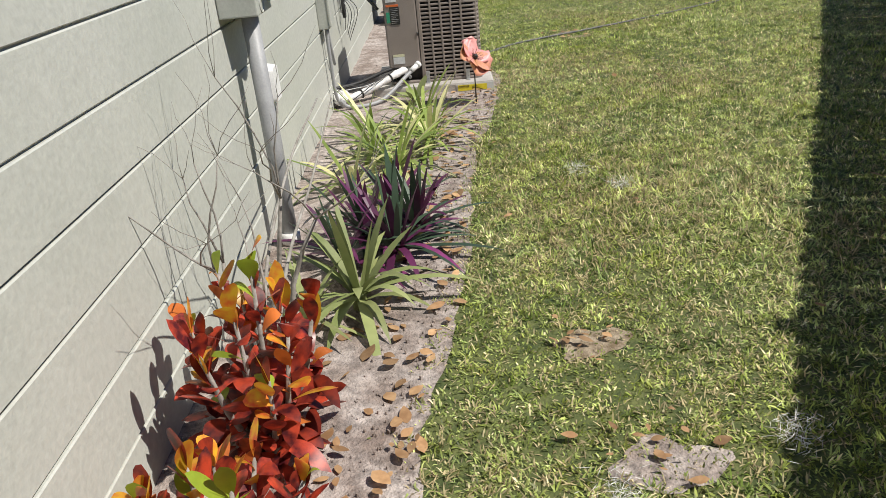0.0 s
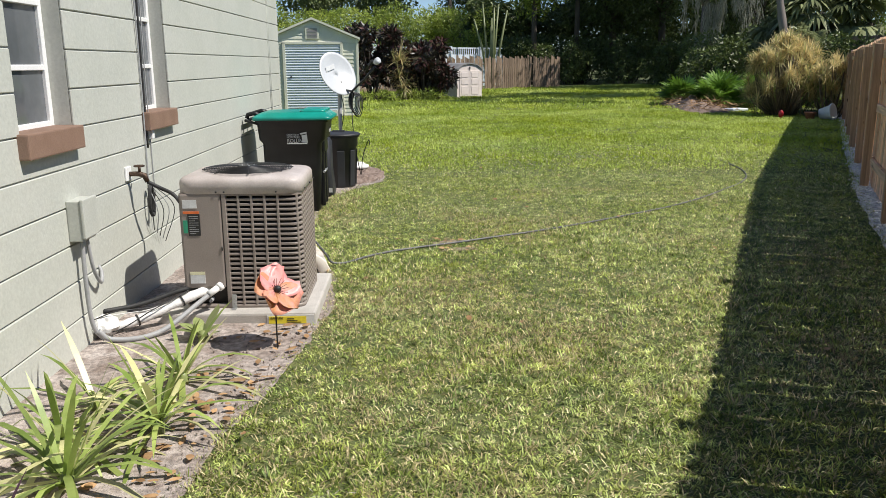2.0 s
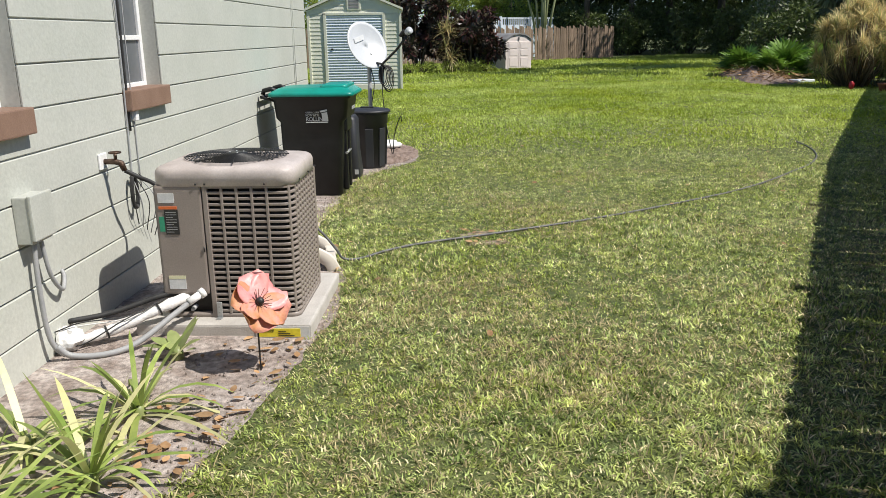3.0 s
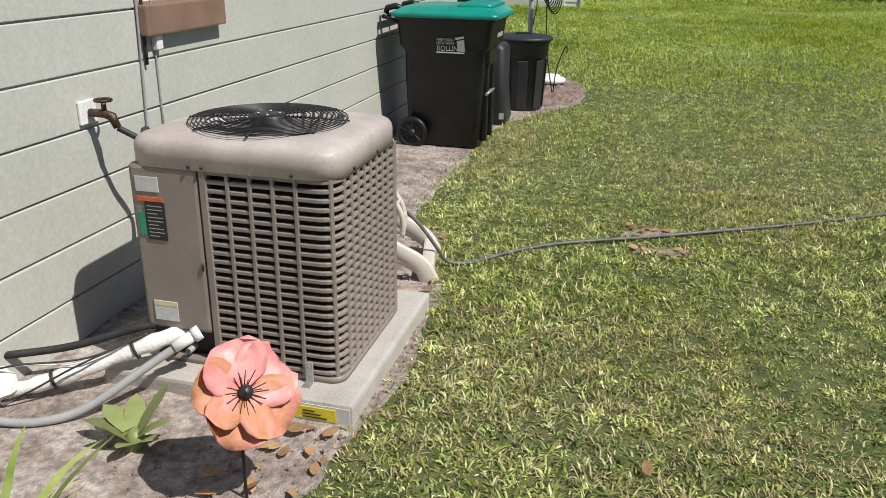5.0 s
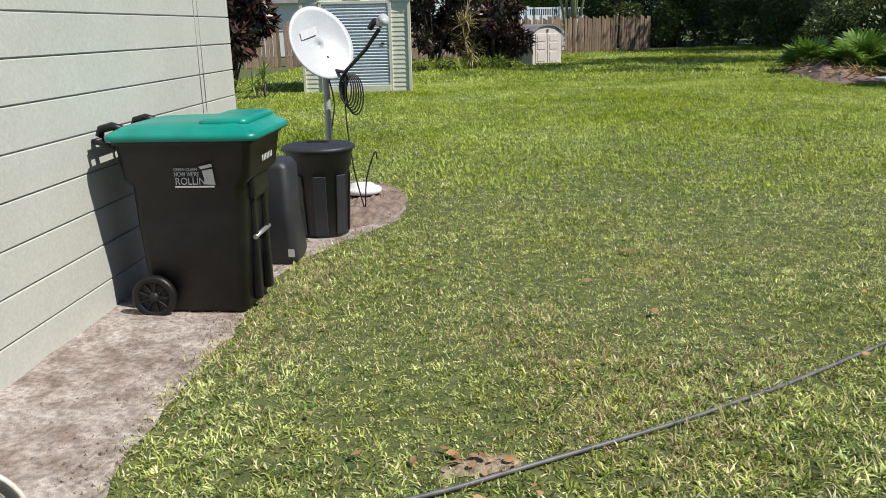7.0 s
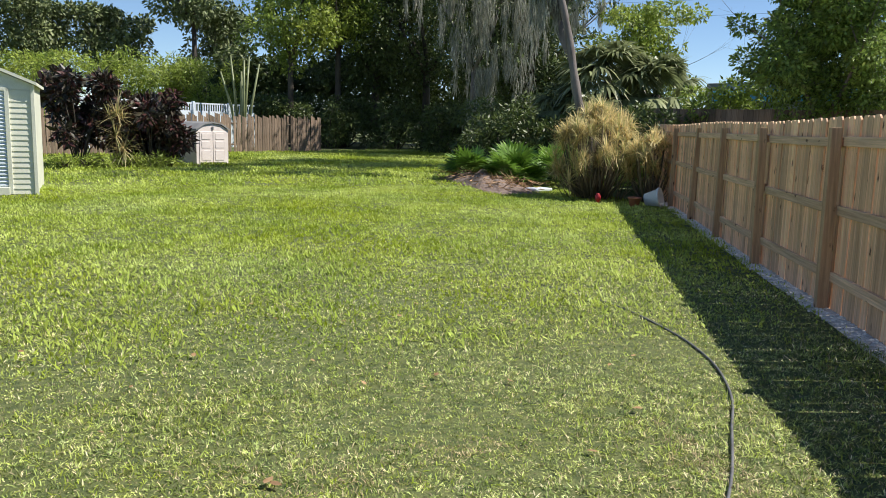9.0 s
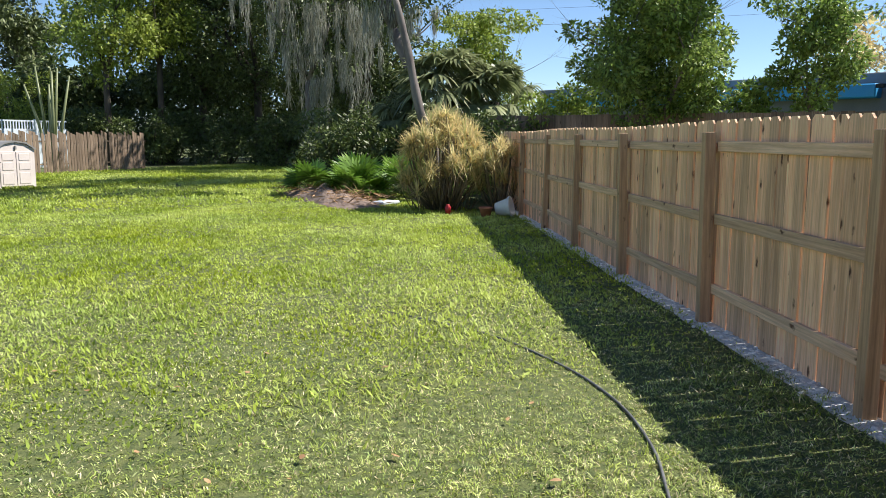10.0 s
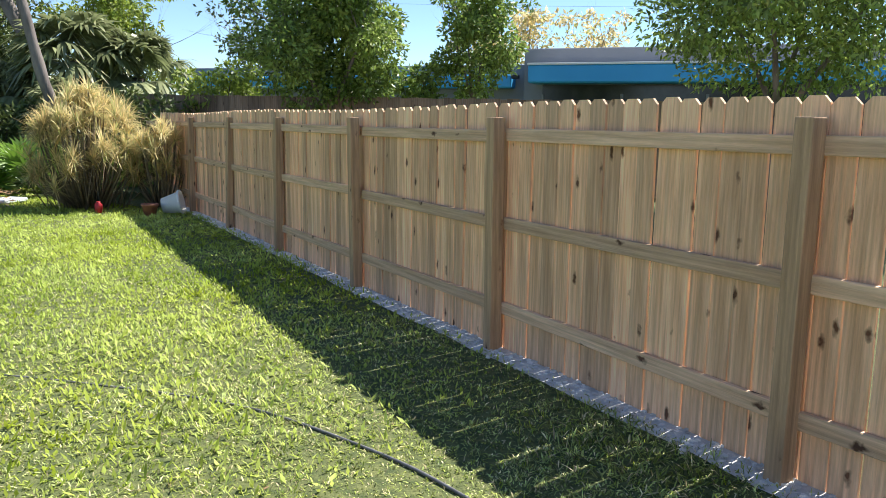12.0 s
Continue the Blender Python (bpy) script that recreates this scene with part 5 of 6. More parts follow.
for k, (y, z) in enumerate(((5.76, 0.13), (5.84, 0.12), (5.72, 0.09))):
    bm = bmesh.new()
    tube(bm, bezier([(-0.61, y, z), (-0.50, y + 0.05, z + 0.03 - 0.03 * k), (-0.33, 5.94 - 0.03 * k, 0.145), (-0.18, 6.05, 0.20)], 6), 0.0035, 5)
    part("thin_wire", bm, M_CABLE if k != 1 else M_PVC, pipes)
for p, d in (((-0.42, 5.88, 0.085), (0.8, 0.55, 0.2)), ((-0.21, 6.02, 0.152), (0.75, 0.55, 0.3))):
    bm = bmesh.new()
    q = Vector(d).normalized() * 0.004
    tube(bm, [Vector(p) - q, Vector(p) + q], 0.034, 10)
    part("cable_tie", bm, M_CABLE, pipes)
bm = bmesh.new()
bmesh.ops.create_icosphere(bm, subdivisions=3, radius=0.06, matrix=pose(-0.555, 5.79, 0.085))
for v in bm.verts:
    v.co += v.normal * (0.035 * noise.noise(v.co * 14) + 0.015 * noise.noise(v.co * 40))
part("foam_lump", bm, M_PVC, pipes, "dirty white foam blob where pipes enter the wall")

# outdoor tap
tap = thing("outdoor_tap", "old bronze garden tap on a white wall plate", "tap", (wall_x(6.45), 6.45, 0.83))
bm = bmesh.new()
box(bm, 0, 0.014, -0.05, 0.04, -0.04, 0.045, 0.004)
part("wall_plate", bm, M_WHITE, tap)
bm = bmesh.new()
tube(bm, [(0.01, 0, 0), (0.07, 0, 0.0), (0.10, 0.005, -0.01), (0.115, 0.008, -0.05)], [0.014, 0.016, 0.018, 0.014], 10)
part("valve_body", bm, M_RUSTBRONZE, tap)
bm = bmesh.new()
tube(bm, [(0.075, 0, 0.01), (0.075, 0, 0.045)], 0.009, 8)
pts = [(0.075 + 0.028 * math.cos(a), 0.028 * math.sin(a), 0.048) for a in [k * math.pi / 6 for k in range(13)]]
tube(bm, pts, 0.006, 6, cap=False)
part("hand_wheel", bm, M_RUSTBRONZE, tap)
bm = bmesh.new()
tube(bm, bezier([(0.115, 0.008, -0.05), (0.17, 0.04, -0.09), (0.24, 0.10, -0.15), (0.33, 0.02, -0.24)], 6), 0.012, 8)
part("supply_hose", bm, M_CABLE, tap, "short black hose from the tap")

# disconnect box with loops of conduit
bx = thing("disconnect_box", "small grey electrical box with looping conduits", "electrical box", (wall_x(5.665), 5.665, 0.705))
bm = bmesh.new()
box(bm, 0, 0.07, -0.085, 0.085, -0.105, 0.105, 0.006, 2)
part("box", bm, M_GREYBOX, bx)
bm = bmesh.new()
box(bm, 0.07, 0.088, -0.09, 0.09, -0.09, 0.112, 0.006, 2)
part("cover", bm, M_GREYBOX, bx)
for pts, r in (([(0.04, -0.03, -0.11), (0.04, -0.04, -0.3), (0.04, -0.03, -0.5), (0.05, -0.01, -0.60), (0.08, 0.02, -0.66)], 0.012), ([(0.04, 0.03, -0.11), (0.045, 0.06, -0.28), (0.04, 0.15, -0.38), (0.02, 0.22, -0.34), (0.0, 0.24, -0.31)], 0.010)):
    bm = bmesh.new()
    tube(bm, bezier(pts, 6), r, 8)
    part("conduit_loop", bm, M_CONDUIT, bx)

# cables down the wall and a small coil
cb = thing("wall_cables", "black and grey cables clipped down the wall with a coil", "cable")
for y, dy, x, m, r, zb in ((6.84, 0.015, 0.012, M_CABLE, 0.0075, 0.95), (6.79, -0.03, 0.010, M_CONDUIT, 0.005, 0.55), (6.91, 0.03, 0.008, M_CONDUIT, 0.004, 0.62)):
    bm = bmesh.new()
    tube(bm, bezier([(WALL_X + x, y + dy, 2.75), (WALL_X + x + 0.004, y, 2.0), (WALL_X + x, y - dy * 0.5, 1.4), (WALL_X + x, y - 0.02, zb)], 6), r, 6)
    part("cable", bm, m, cb)
bm = bmesh.new()
tube(bm, [(WALL_X + 0.04 + 0.006 * math.sin(k * 0.3), 6.72 + 0.035 * math.cos(k * 0.45), 0.62 + 0.10 * math.sin(k * 0.45)) for k in range(44)], 0.0075, 6)
part("cable_coil", bm, M_CABLE, cb)
for k in range(5):
    bm = bmesh.new()
    tube(bm, bezier([(WALL_X + 0.02, 6.72 + 0.03 * k, 0.70), (WALL_X + 0.05 + 0.02 * k, 6.68 + 0.05 * k, 0.55), (WALL_X + 0.03, 6.75 + 0.05 * k, 0.42 - 0.03 * k)], 6), 0.003, 5)
    part("loose_wire", bm, M_CONDUIT if k % 2 else M_CABLE, cb)
bm = bmesh.new()
box(bm, WALL_X, WALL_X + 0.03, 6.88, 6.92, 1.0, 1.06, 0.004)
part("clip", bm, M_WHITE, cb)
for y in (11.20, 11.27):
    bm = bmesh.new()
    tube(bm, [(WALL_X + 0.003, y, 2.75), (WALL_X + 0.003, y + 0.01, 1.6), (WALL_X + 0.003, y, 0.9)], 0.003, 6)
    part("painted_cable", bm, M_WALL, cb)
askew(cb)

# electricity meter, its conduit, the panel behind and a telephone box
mt = thing("electric_meter", "sage painted meter box with a round glass meter", "electric meter", (wall_x(3.39), 3.39, 1.16))
bm = bmesh.new()
box(bm, 0, 0.15, -0.145, 0.145, -0.16, 0.16, 0.006, 2)
part("meter_box", bm, M_GREYBOX, mt)
bm = bmesh.new()
lathe(bm, [(0.095, 0), (0.098, 0.012), (0.085, 0.03), (0.08, 0.045)], 28)
bmesh.ops.transform(bm, matrix=pose(0.15, 0.0, 0.035, 0, 90), verts=bm.verts)
part("socket_ring", bm, M_METAL, mt, "bright metal socket ring")
bm = bmesh.new()
lathe(bm, [(0.078, 0.04), (0.08, 0.06), (0.078, 0.135), (0.06, 0.15), (0.0, 0.155)], 28)
bmesh.ops.transform(bm, matrix=pose(0.15, 0.0, 0.035, 0, 90), verts=bm.verts)
part("meter_dome", bm, M_METAL, mt, "glossy meter dome")
bm = bmesh.new()
box(bm, 0.302, 0.307, -0.035, 0.035, 0.02, 0.06)
part("meter_dial", bm, M_BLACK, mt)
bm = bmesh.new()
pts = [(0.151, -0.06 + 0.035 * math.cos(a), -0.12 + 0.035 * math.sin(a)) for a in [k * math.pi / 10 for k in range(21)]]
tube(bm, pts, 0.003, 5, cap=False)
part("knockout", bm, M_GREYBOX, mt)
bm = bmesh.new()
box(bm, 0.13, 0.16, 0.06, 0.118, -0.13, -0.04, 0.008, 2)
part("hasp", bm, M_GREYBOX, mt)
bm = bmesh.new()
tube(bm, [(0.09, -0.03, -0.16), (0.095, -0.04, -0.7), (0.10, -0.04, -1.15)], 0.034, 14)
part("conduit", bm, M_CONDUIT, mt, "thick grey conduit down to the soil")
bm = bmesh.new()
lathe(bm, [(0.042, 0), (0.042, 0.05)], 14, (0.10, -0.04, -1.13))
part("conduit_foot", bm, M_PVC, mt)
ep = thing("electrical_panel", "flat grey electrical panel behind the meter", "electrical box", (wall_x(3.70), 3.70, 1.21))
bm = bmesh.new()
box(bm, 0, 0.05, -0.17, 0.17, -0.24, 0.26, 0.004)
part("cabinet", bm, M_WALLDARK, ep)
bm = bmesh.new()
box(bm, 0.05, 0.066, -0.16, 0.16, -0.22, 0.24, 0.006, 2)
part("door", bm, M_WALLDARK, ep)
bm = bmesh.new()
box(bm, 0, 0.075, -0.18, 0.18, 0.262, 0.285, 0.004)
part("drip_edge", bm, M_GREYBOX, ep)
wf = thing("window_ledge", "white window ledge above the electrical panel", "window", (wall_x(4.0), 4.0, 1.50))
bm = bmesh.new()
box(bm, 0, 0.03, -0.30, 0.12, 0.0, 0.10, 0.005)
part("ledge", bm, M_WHITE, wf)
tb = thing("cable_box", "weathered white cable box with thin wires", "cable box", (wall_x(3.78), 3.78, 0.64))
bm = bmesh.new()
loft(bm, [[(0.005 + 0.055 * u, y * (1 - 0.25 * u), z * (1 - 0.12 * u)) for y, z in rounded(0.075, 0.085, 0.02, 4)] for u in (0, 0.5, 1.0, 1.02)])
part("housing", bm, M_WHITE, tb)
bm = bmesh.new()
tube(bm, [(0.02, 0.0, -0.09), (0.02, 0.01, -0.3), (0.02, 0.0, -0.56)], 0.014, 8)
part("riser", bm, M_CONDUIT, tb)
for k in range(3):
    bm = bmesh.new()
    tube(bm, bezier([(0.02, -0.30 + 0.03 * k, 0.42), (0.025, -0.16 + 0.02 * k, 0.18), (0.03, -0.05, 0.02), (0.04, 0.0, -0.10 - 0.02 * k)], 6), 0.003, 5)
    part("wire", bm, M_PVC, tb)


# wheeled bin
def wheeled_bin():
    th = thing("wheeled_bin", "black wheeled bin with a teal lid against the wall", "bin", (-0.10, 9.82, 0))
    bm = bmesh.new()

    def ring(w, d, r, z, dx=0.0):
        return [(x + dx, y, z) for x, y in rounded(w, d, r, 5)]
    loft(bm, [ring(0.24, 0.20, 0.05, 0.0, 0.01), ring(0.262, 0.225, 0.05, 0.025, 0.0), ring(0.285, 0.25, 0.05, 0.50, 0.005), ring(0.292, 0.258, 0.05, 0.70, 0.01), ring(0.325, 0.282, 0.045, 0.74, 0.015),
              ring(0.345, 0.30, 0.045, 0.91, 0.02), ring(0.36, 0.315, 0.05, 0.915, 0.02), ring(0.36, 0.315, 0.05, 0.945, 0.02)])
    part("body", bm, M_BINBLACK, th)
    bm = bmesh.new()
    for y in (-0.10, 0.10):
        box(bm, 0.262, 0.312, y - 0.028, y + 0.028, 0.05, 0.62, 0.015, 2)
    box(bm, 0.262, 0.325, -0.15, 0.15, 0.60, 0.73, 0.02, 2)
    part("front_ribs", bm, M_BINBLACK, th, "moulded grab ribs")
    bm = bmesh.new()
    tube(bm, [(0.305, -0.13, 0.40), (0.305, 0.13, 0.40)], 0.013, 8)
    part("lift_bar", bm, M_METAL, th)
    bm = bmesh.new()

    def lr(ins, z, tilt=0.0):
        return [(x + 0.025, y, z + tilt * (x + 0.36)) for x, y in rounded(0.385 - ins, 0.335 - ins, 0.06, 5)]
    loft(bm, [lr(0.0, 0.935), lr(-0.004, 0.945), lr(-0.004, 0.962), lr(0.01, 0.972), lr(0.045, 0.990, 0.012), lr(0.07, 1.003, 0.016), lr(0.14, 1.010, 0.016)])
    lid = part("lid", bm, M_TEAL, th, "teal hinged lid with its sheen in the colour")
    bm = bmesh.new()
    loft(bm, [[(x + 0.225, y, z + 0.016 * (x + 0.585)) for x, y in rounded(0.125 - i, 0.26 - i, 0.04, 5)] for i, z in ((0, 0.990), (0.0, 1.014), (0.02, 1.026))])
    part("lid_panel", bm, M_TEAL, lid)
    for y in (-0.20, 0.20):
        bm = bmesh.new()
        tube(bm, [(-0.30, y, 0.98), (-0.36, y, 1.0), (-0.42, y, 0.985), (-0.43, y, 0.95)], 0.022, 8)
        part("hinge", bm, M_BINBLACK, lid)
    bm = bmesh.new()
    tube(bm, [(-0.43, -0.26, 0.93), (-0.43, 0.26, 0.93)], 0.016, 8)
    for y in (-0.26, 0.0, 0.26):
        tube(bm, [(-0.43, y, 0.93), (-0.32, y, 0.90)], 0.014, 6)
    part("handle_bar", bm, M_BINBLACK, th)
    for sy in (-1, 1):
        bm = bmesh.new()
        lathe(bm, [(0.07, -0.022), (0.105, -0.025), (0.117, -0.012), (0.117, 0.012), (0.105, 0.025), (0.085, 0.022), (0.08, 0.008), (0.03, 0.008), (0.028, 0.026), (0.0, 0.028)], 28)
        bmesh.ops.transform(bm, matrix=pose(-0.215, sy * 0.27, 0.115, 90 * -sy), verts=bm.verts)
        wh = part("wheel", bm, M_BINBLACK, th, "black spoked plastic wheel")
        for k in range(9):
            bm = bmesh.new()
            box(bm, 0.028, 0.084, -0.006, 0.006, 0.006, 0.018, 0.002)
            bmesh.ops.transform(bm, matrix=pose(-0.215, sy * 0.27, 0.115, 90 * -sy) @ pose(0, 0, 0, 0, 0, 40 * k), verts=bm.verts)
            part("spoke", bm, M_BINBLACK, wh)
    bm = bmesh.new()
    tube(bm, [(-0.215, -0.25, 0.115), (-0.215, 0.25, 0.115)], 0.012, 8)
    part("axle", bm, M_METAL, th)
    # printed slogan on the long side
    y = -0.291
    for words, x, z, s, w in (("GREEN CLEAN", -0.03, 0.785, 0.022, 0.12), ("NOW WE'RE", -0.03, 0.757, 0.032, 0.125), ("ROLLIN", -0.03, 0.715, 0.050, 0.15)):
        lettering("slogan", words, s, th, pose(x, y - 0.0015 - (z - 0.74) * 0.10, z, 86), M_LABEL, w)
    bm = bmesh.new()
    box(bm, -0.03, 0.17, y - 0.0015, y, 0.700, 0.708)
    part("text_bar", bm, M_LABEL, th)
    bm = bmesh.new()
    v = [bm.verts.new(q) for q in ((0.125, y + 0.003, 0.715), (0.175, y + 0.003, 0.712), (0.168, y - 0.0035, 0.795), (0.115, y - 0.0035, 0.785))]
    bm.faces.new(v)
    v = [bm.verts.new(q) for q in ((0.108, y - 0.0045, 0.792), (0.17, y - 0.0045, 0.804), (0.165, y - 0.006, 0.82), (0.10, y - 0.006, 0.806))]
    bm.faces.new(v)
    part("bin_emblem", bm, M_LABEL, th)
    bm = bmesh.new()
    for k in range(7):
        box(bm, 0.3665, 0.368, -0.10 + 0.028 * k, -0.085 + 0.028 * k, 0.80, 0.83)
    part("number_bars", bm, M_LABEL, th)


wheeled_bin()

# older grey cart and the round can
oc = thing("slim_bin", "dark grey slim cart standing between the bin and can", "bin", (0.03, 10.64, 0))
bm = bmesh.new()
loft(bm, [[(x, y, z) for x, y in rounded(w, d, 0.05, 5)] for w, d, z in ((0.17, 0.15, 0.0), (0.185, 0.165, 0.05), (0.16, 0.15, 0.30), (0.155, 0.15, 0.62), (0.13, 0.13, 0.66), (0.05, 0.05, 0.67))])
part("body", bm, M_CANGREY, oc)
bm = bmesh.new()
box(bm, 0.13, 0.17, -0.166, -0.1635, 0.06, 0.11)
part("number_bars", bm, M_LABEL, oc)

tc = thing("trash_can", "round charcoal plastic trash can with flat lid", "bin", (0.21, 11.30, 0.0))
bm = bmesh.new()
prof = [(0.175, 0.0), (0.188, 0.012), (0.215, 0.50), (0.226, 0.505), (0.23, 0.60), (0.245, 0.61), (0.245, 0.635)]
lathe(bm, prof, 32)
part("body", bm, M_CANGREY, tc)
for k in range(8):
    bm = bmesh.new()
    box(bm, -0.045, 0.045, 0.185, 0.196, 0.03, 0.46, 0.004)
    for v in bm.verts:
        v.co.y += 0.024 * v.co.z / 0.46
    ob = part("rib_panel", bm, M_CANGREY, tc)
    ob.matrix_local = pose(0, 0, 0, 0, 0, 45 * k + 10)
bm = bmesh.new()
lathe(bm, [(0.25, 0.625), (0.262, 0.63), (0.262, 0.648), (0.24, 0.66), (0.22, 0.655), (0.15, 0.672), (0.0, 0.676)], 32)
lid = part("lid", bm, M_CANGREY, tc)
bm = bmesh.new()
box(bm, -0.075, 0.075, -0.02, 0.02, 0.67, 0.69, 0.008, 2)
part("lid_grip", bm, M_CANGREY, lid)

cv = thing("drain_cover", "round white plastic lid lying on a dirt mound", "lid", (0.34, 12.33, 0.095))
bm = bmesh.new()
lathe(bm, [(0.15, 0.0), (0.165, 0.01), (0.165, 0.035), (0.155, 0.045), (0.11, 0.055), (0.10, 0.075), (0.05, 0.082), (0.0, 0.082)], 28)
part("disc", bm, M_PVC, cv)

# satellite dish
ds = thing("satellite_dish", "grey satellite dish on a pole with hanging coiled cable", "satellite dish", (0.19, 11.80, 0))
bm = bmesh.new()
tube(bm, [(0, 0, -0.1), (0, 0, 0.8), (0.0, 0, 1.22)], 0.024, 12)
part("pole", bm, M_CONDUIT, ds)
face = look((0, 0, 0), (-0.60, 0.66, -0.42))
place = Matrix.Translation((0.0, -0.05, 1.36)) @ face
bm = bmesh.new()
rings = []
for r in [0.0001, 0.06, 0.12, 0.18, 0.235, 0.265, 0.272]:
    rings.append([(0.98 * r * math.cos(a), 1.08 * r * math.sin(a), -0.055 + 0.055 * (r / 0.27) ** 2 + (0.0 if r < 0.27 else -0.012)) for a in [2 * math.pi * k / 40 for k in range(40)]])
loft(bm, [[place @ Vector(p) for p in r] for r in rings], close=False)
d_ = part("reflector", bm, M_DISH, ds, "pale grey dish with faded print")
d_.modifiers.new("thick", "SOLIDIFY").thickness = 0.004
bm = bmesh.new()
v = [bm.verts.new(place @ Vector(p)) for p in ((-0.15, 0.03, -0.028), (0.0, 0.08, -0.037), (0.0, 0.14, -0.028), (-0.15, 0.09, -0.020))]
bm.faces.new(v)
part("printed_panel", bm, M_LABEL, ds)
bm = bmesh.new()
tube(bm, [(0.0, 0.02, 1.16), (0.17, -0.12, 1.14), (0.35, -0.24, 1.30), (0.47, -0.34, 1.44)], 0.014, 8)
part("feed_arm", bm, M_CABLE, ds)
bm = bmesh.new()
tube(bm, [(0.40, -0.30, 1.45), (0.44, -0.33, 1.50), (0.49, -0.36, 1.47)], 0.022, 8)
lnb = part("feed_horn", bm, M_CABLE, ds)
bm = bmesh.new()
lathe(bm, [(0.03, -0.04), (0.04, 0.0), (0.04, 0.03), (0.0, 0.035)], 14)
bmesh.ops.transform(bm, matrix=Matrix.Translation((0.50, -0.37, 1.50)) @ face.inverted().transposed(), verts=bm.verts)
part("feed_cover", bm, M_DISH, lnb)
bm = bmesh.new()
box(bm, -0.04, 0.04, -0.03, 0.05, 1.14, 1.26, 0.01)
part("mount", bm, M_CABLE, ds)
for k in range(6):
    bm = bmesh.new()
    tube(bm, [(0.17 + 0.012 * k + (0.045 + 0.004 * k) * math.sin(a), -0.12 + 0.01 * k, 1.02 - 0.01 * k + (0.11 + 0.008 * k) * math.cos(a)) for a in [2 * math.pi * j / 16 for j in range(17)]], 0.006, 5, cap=False)
    part("cable_coil", bm, M_CABLE, ds)
for pts in ([(0.02, 0.0, 1.1), (0.05, 0.02, 0.9), (0.02, 0.0, 0.7)], [(0.17, -0.12, 1.12), (0.16, -0.10, 0.8), (0.19, -0.05, 0.4), (0.24, 0.1, 0.02)], [(0.24, 0.1, 0.02), (0.27, 0.05, 0.3), (0.35, 0.0, 0.52), (0.36, 0.05, 0.46)]):
    bm = bmesh.new()
    tube(bm, bezier(pts, 6), 0.006, 5)
    part("cable", bm, M_CABLE, ds)


# hose reel and garden hose
def sweep(bm, pts, wides, thick):
    """A flat bar along points in the plane x = const: wides in that plane, thick across it."""
    pts = [Vector(p) for p in pts]
    rings = []
    for i_, p in enumerate(pts):
        d = (pts[min(i_ + 1, len(pts) - 1)] - pts[max(i_ - 1, 0)]).normalized()
        o = Vector((0, -d.z, d.y)) * wides[i_] / 2
        a, b = Vector((thick / 2, 0, 0)), o * 0.8
        rings.append([p + a - b, p + a * 0.6 - o, p - a * 0.6 - o, p - a - b, p - a + b, p - a * 0.6 + o, p + a * 0.6 + o, p + a + b])
    loft(bm, rings)


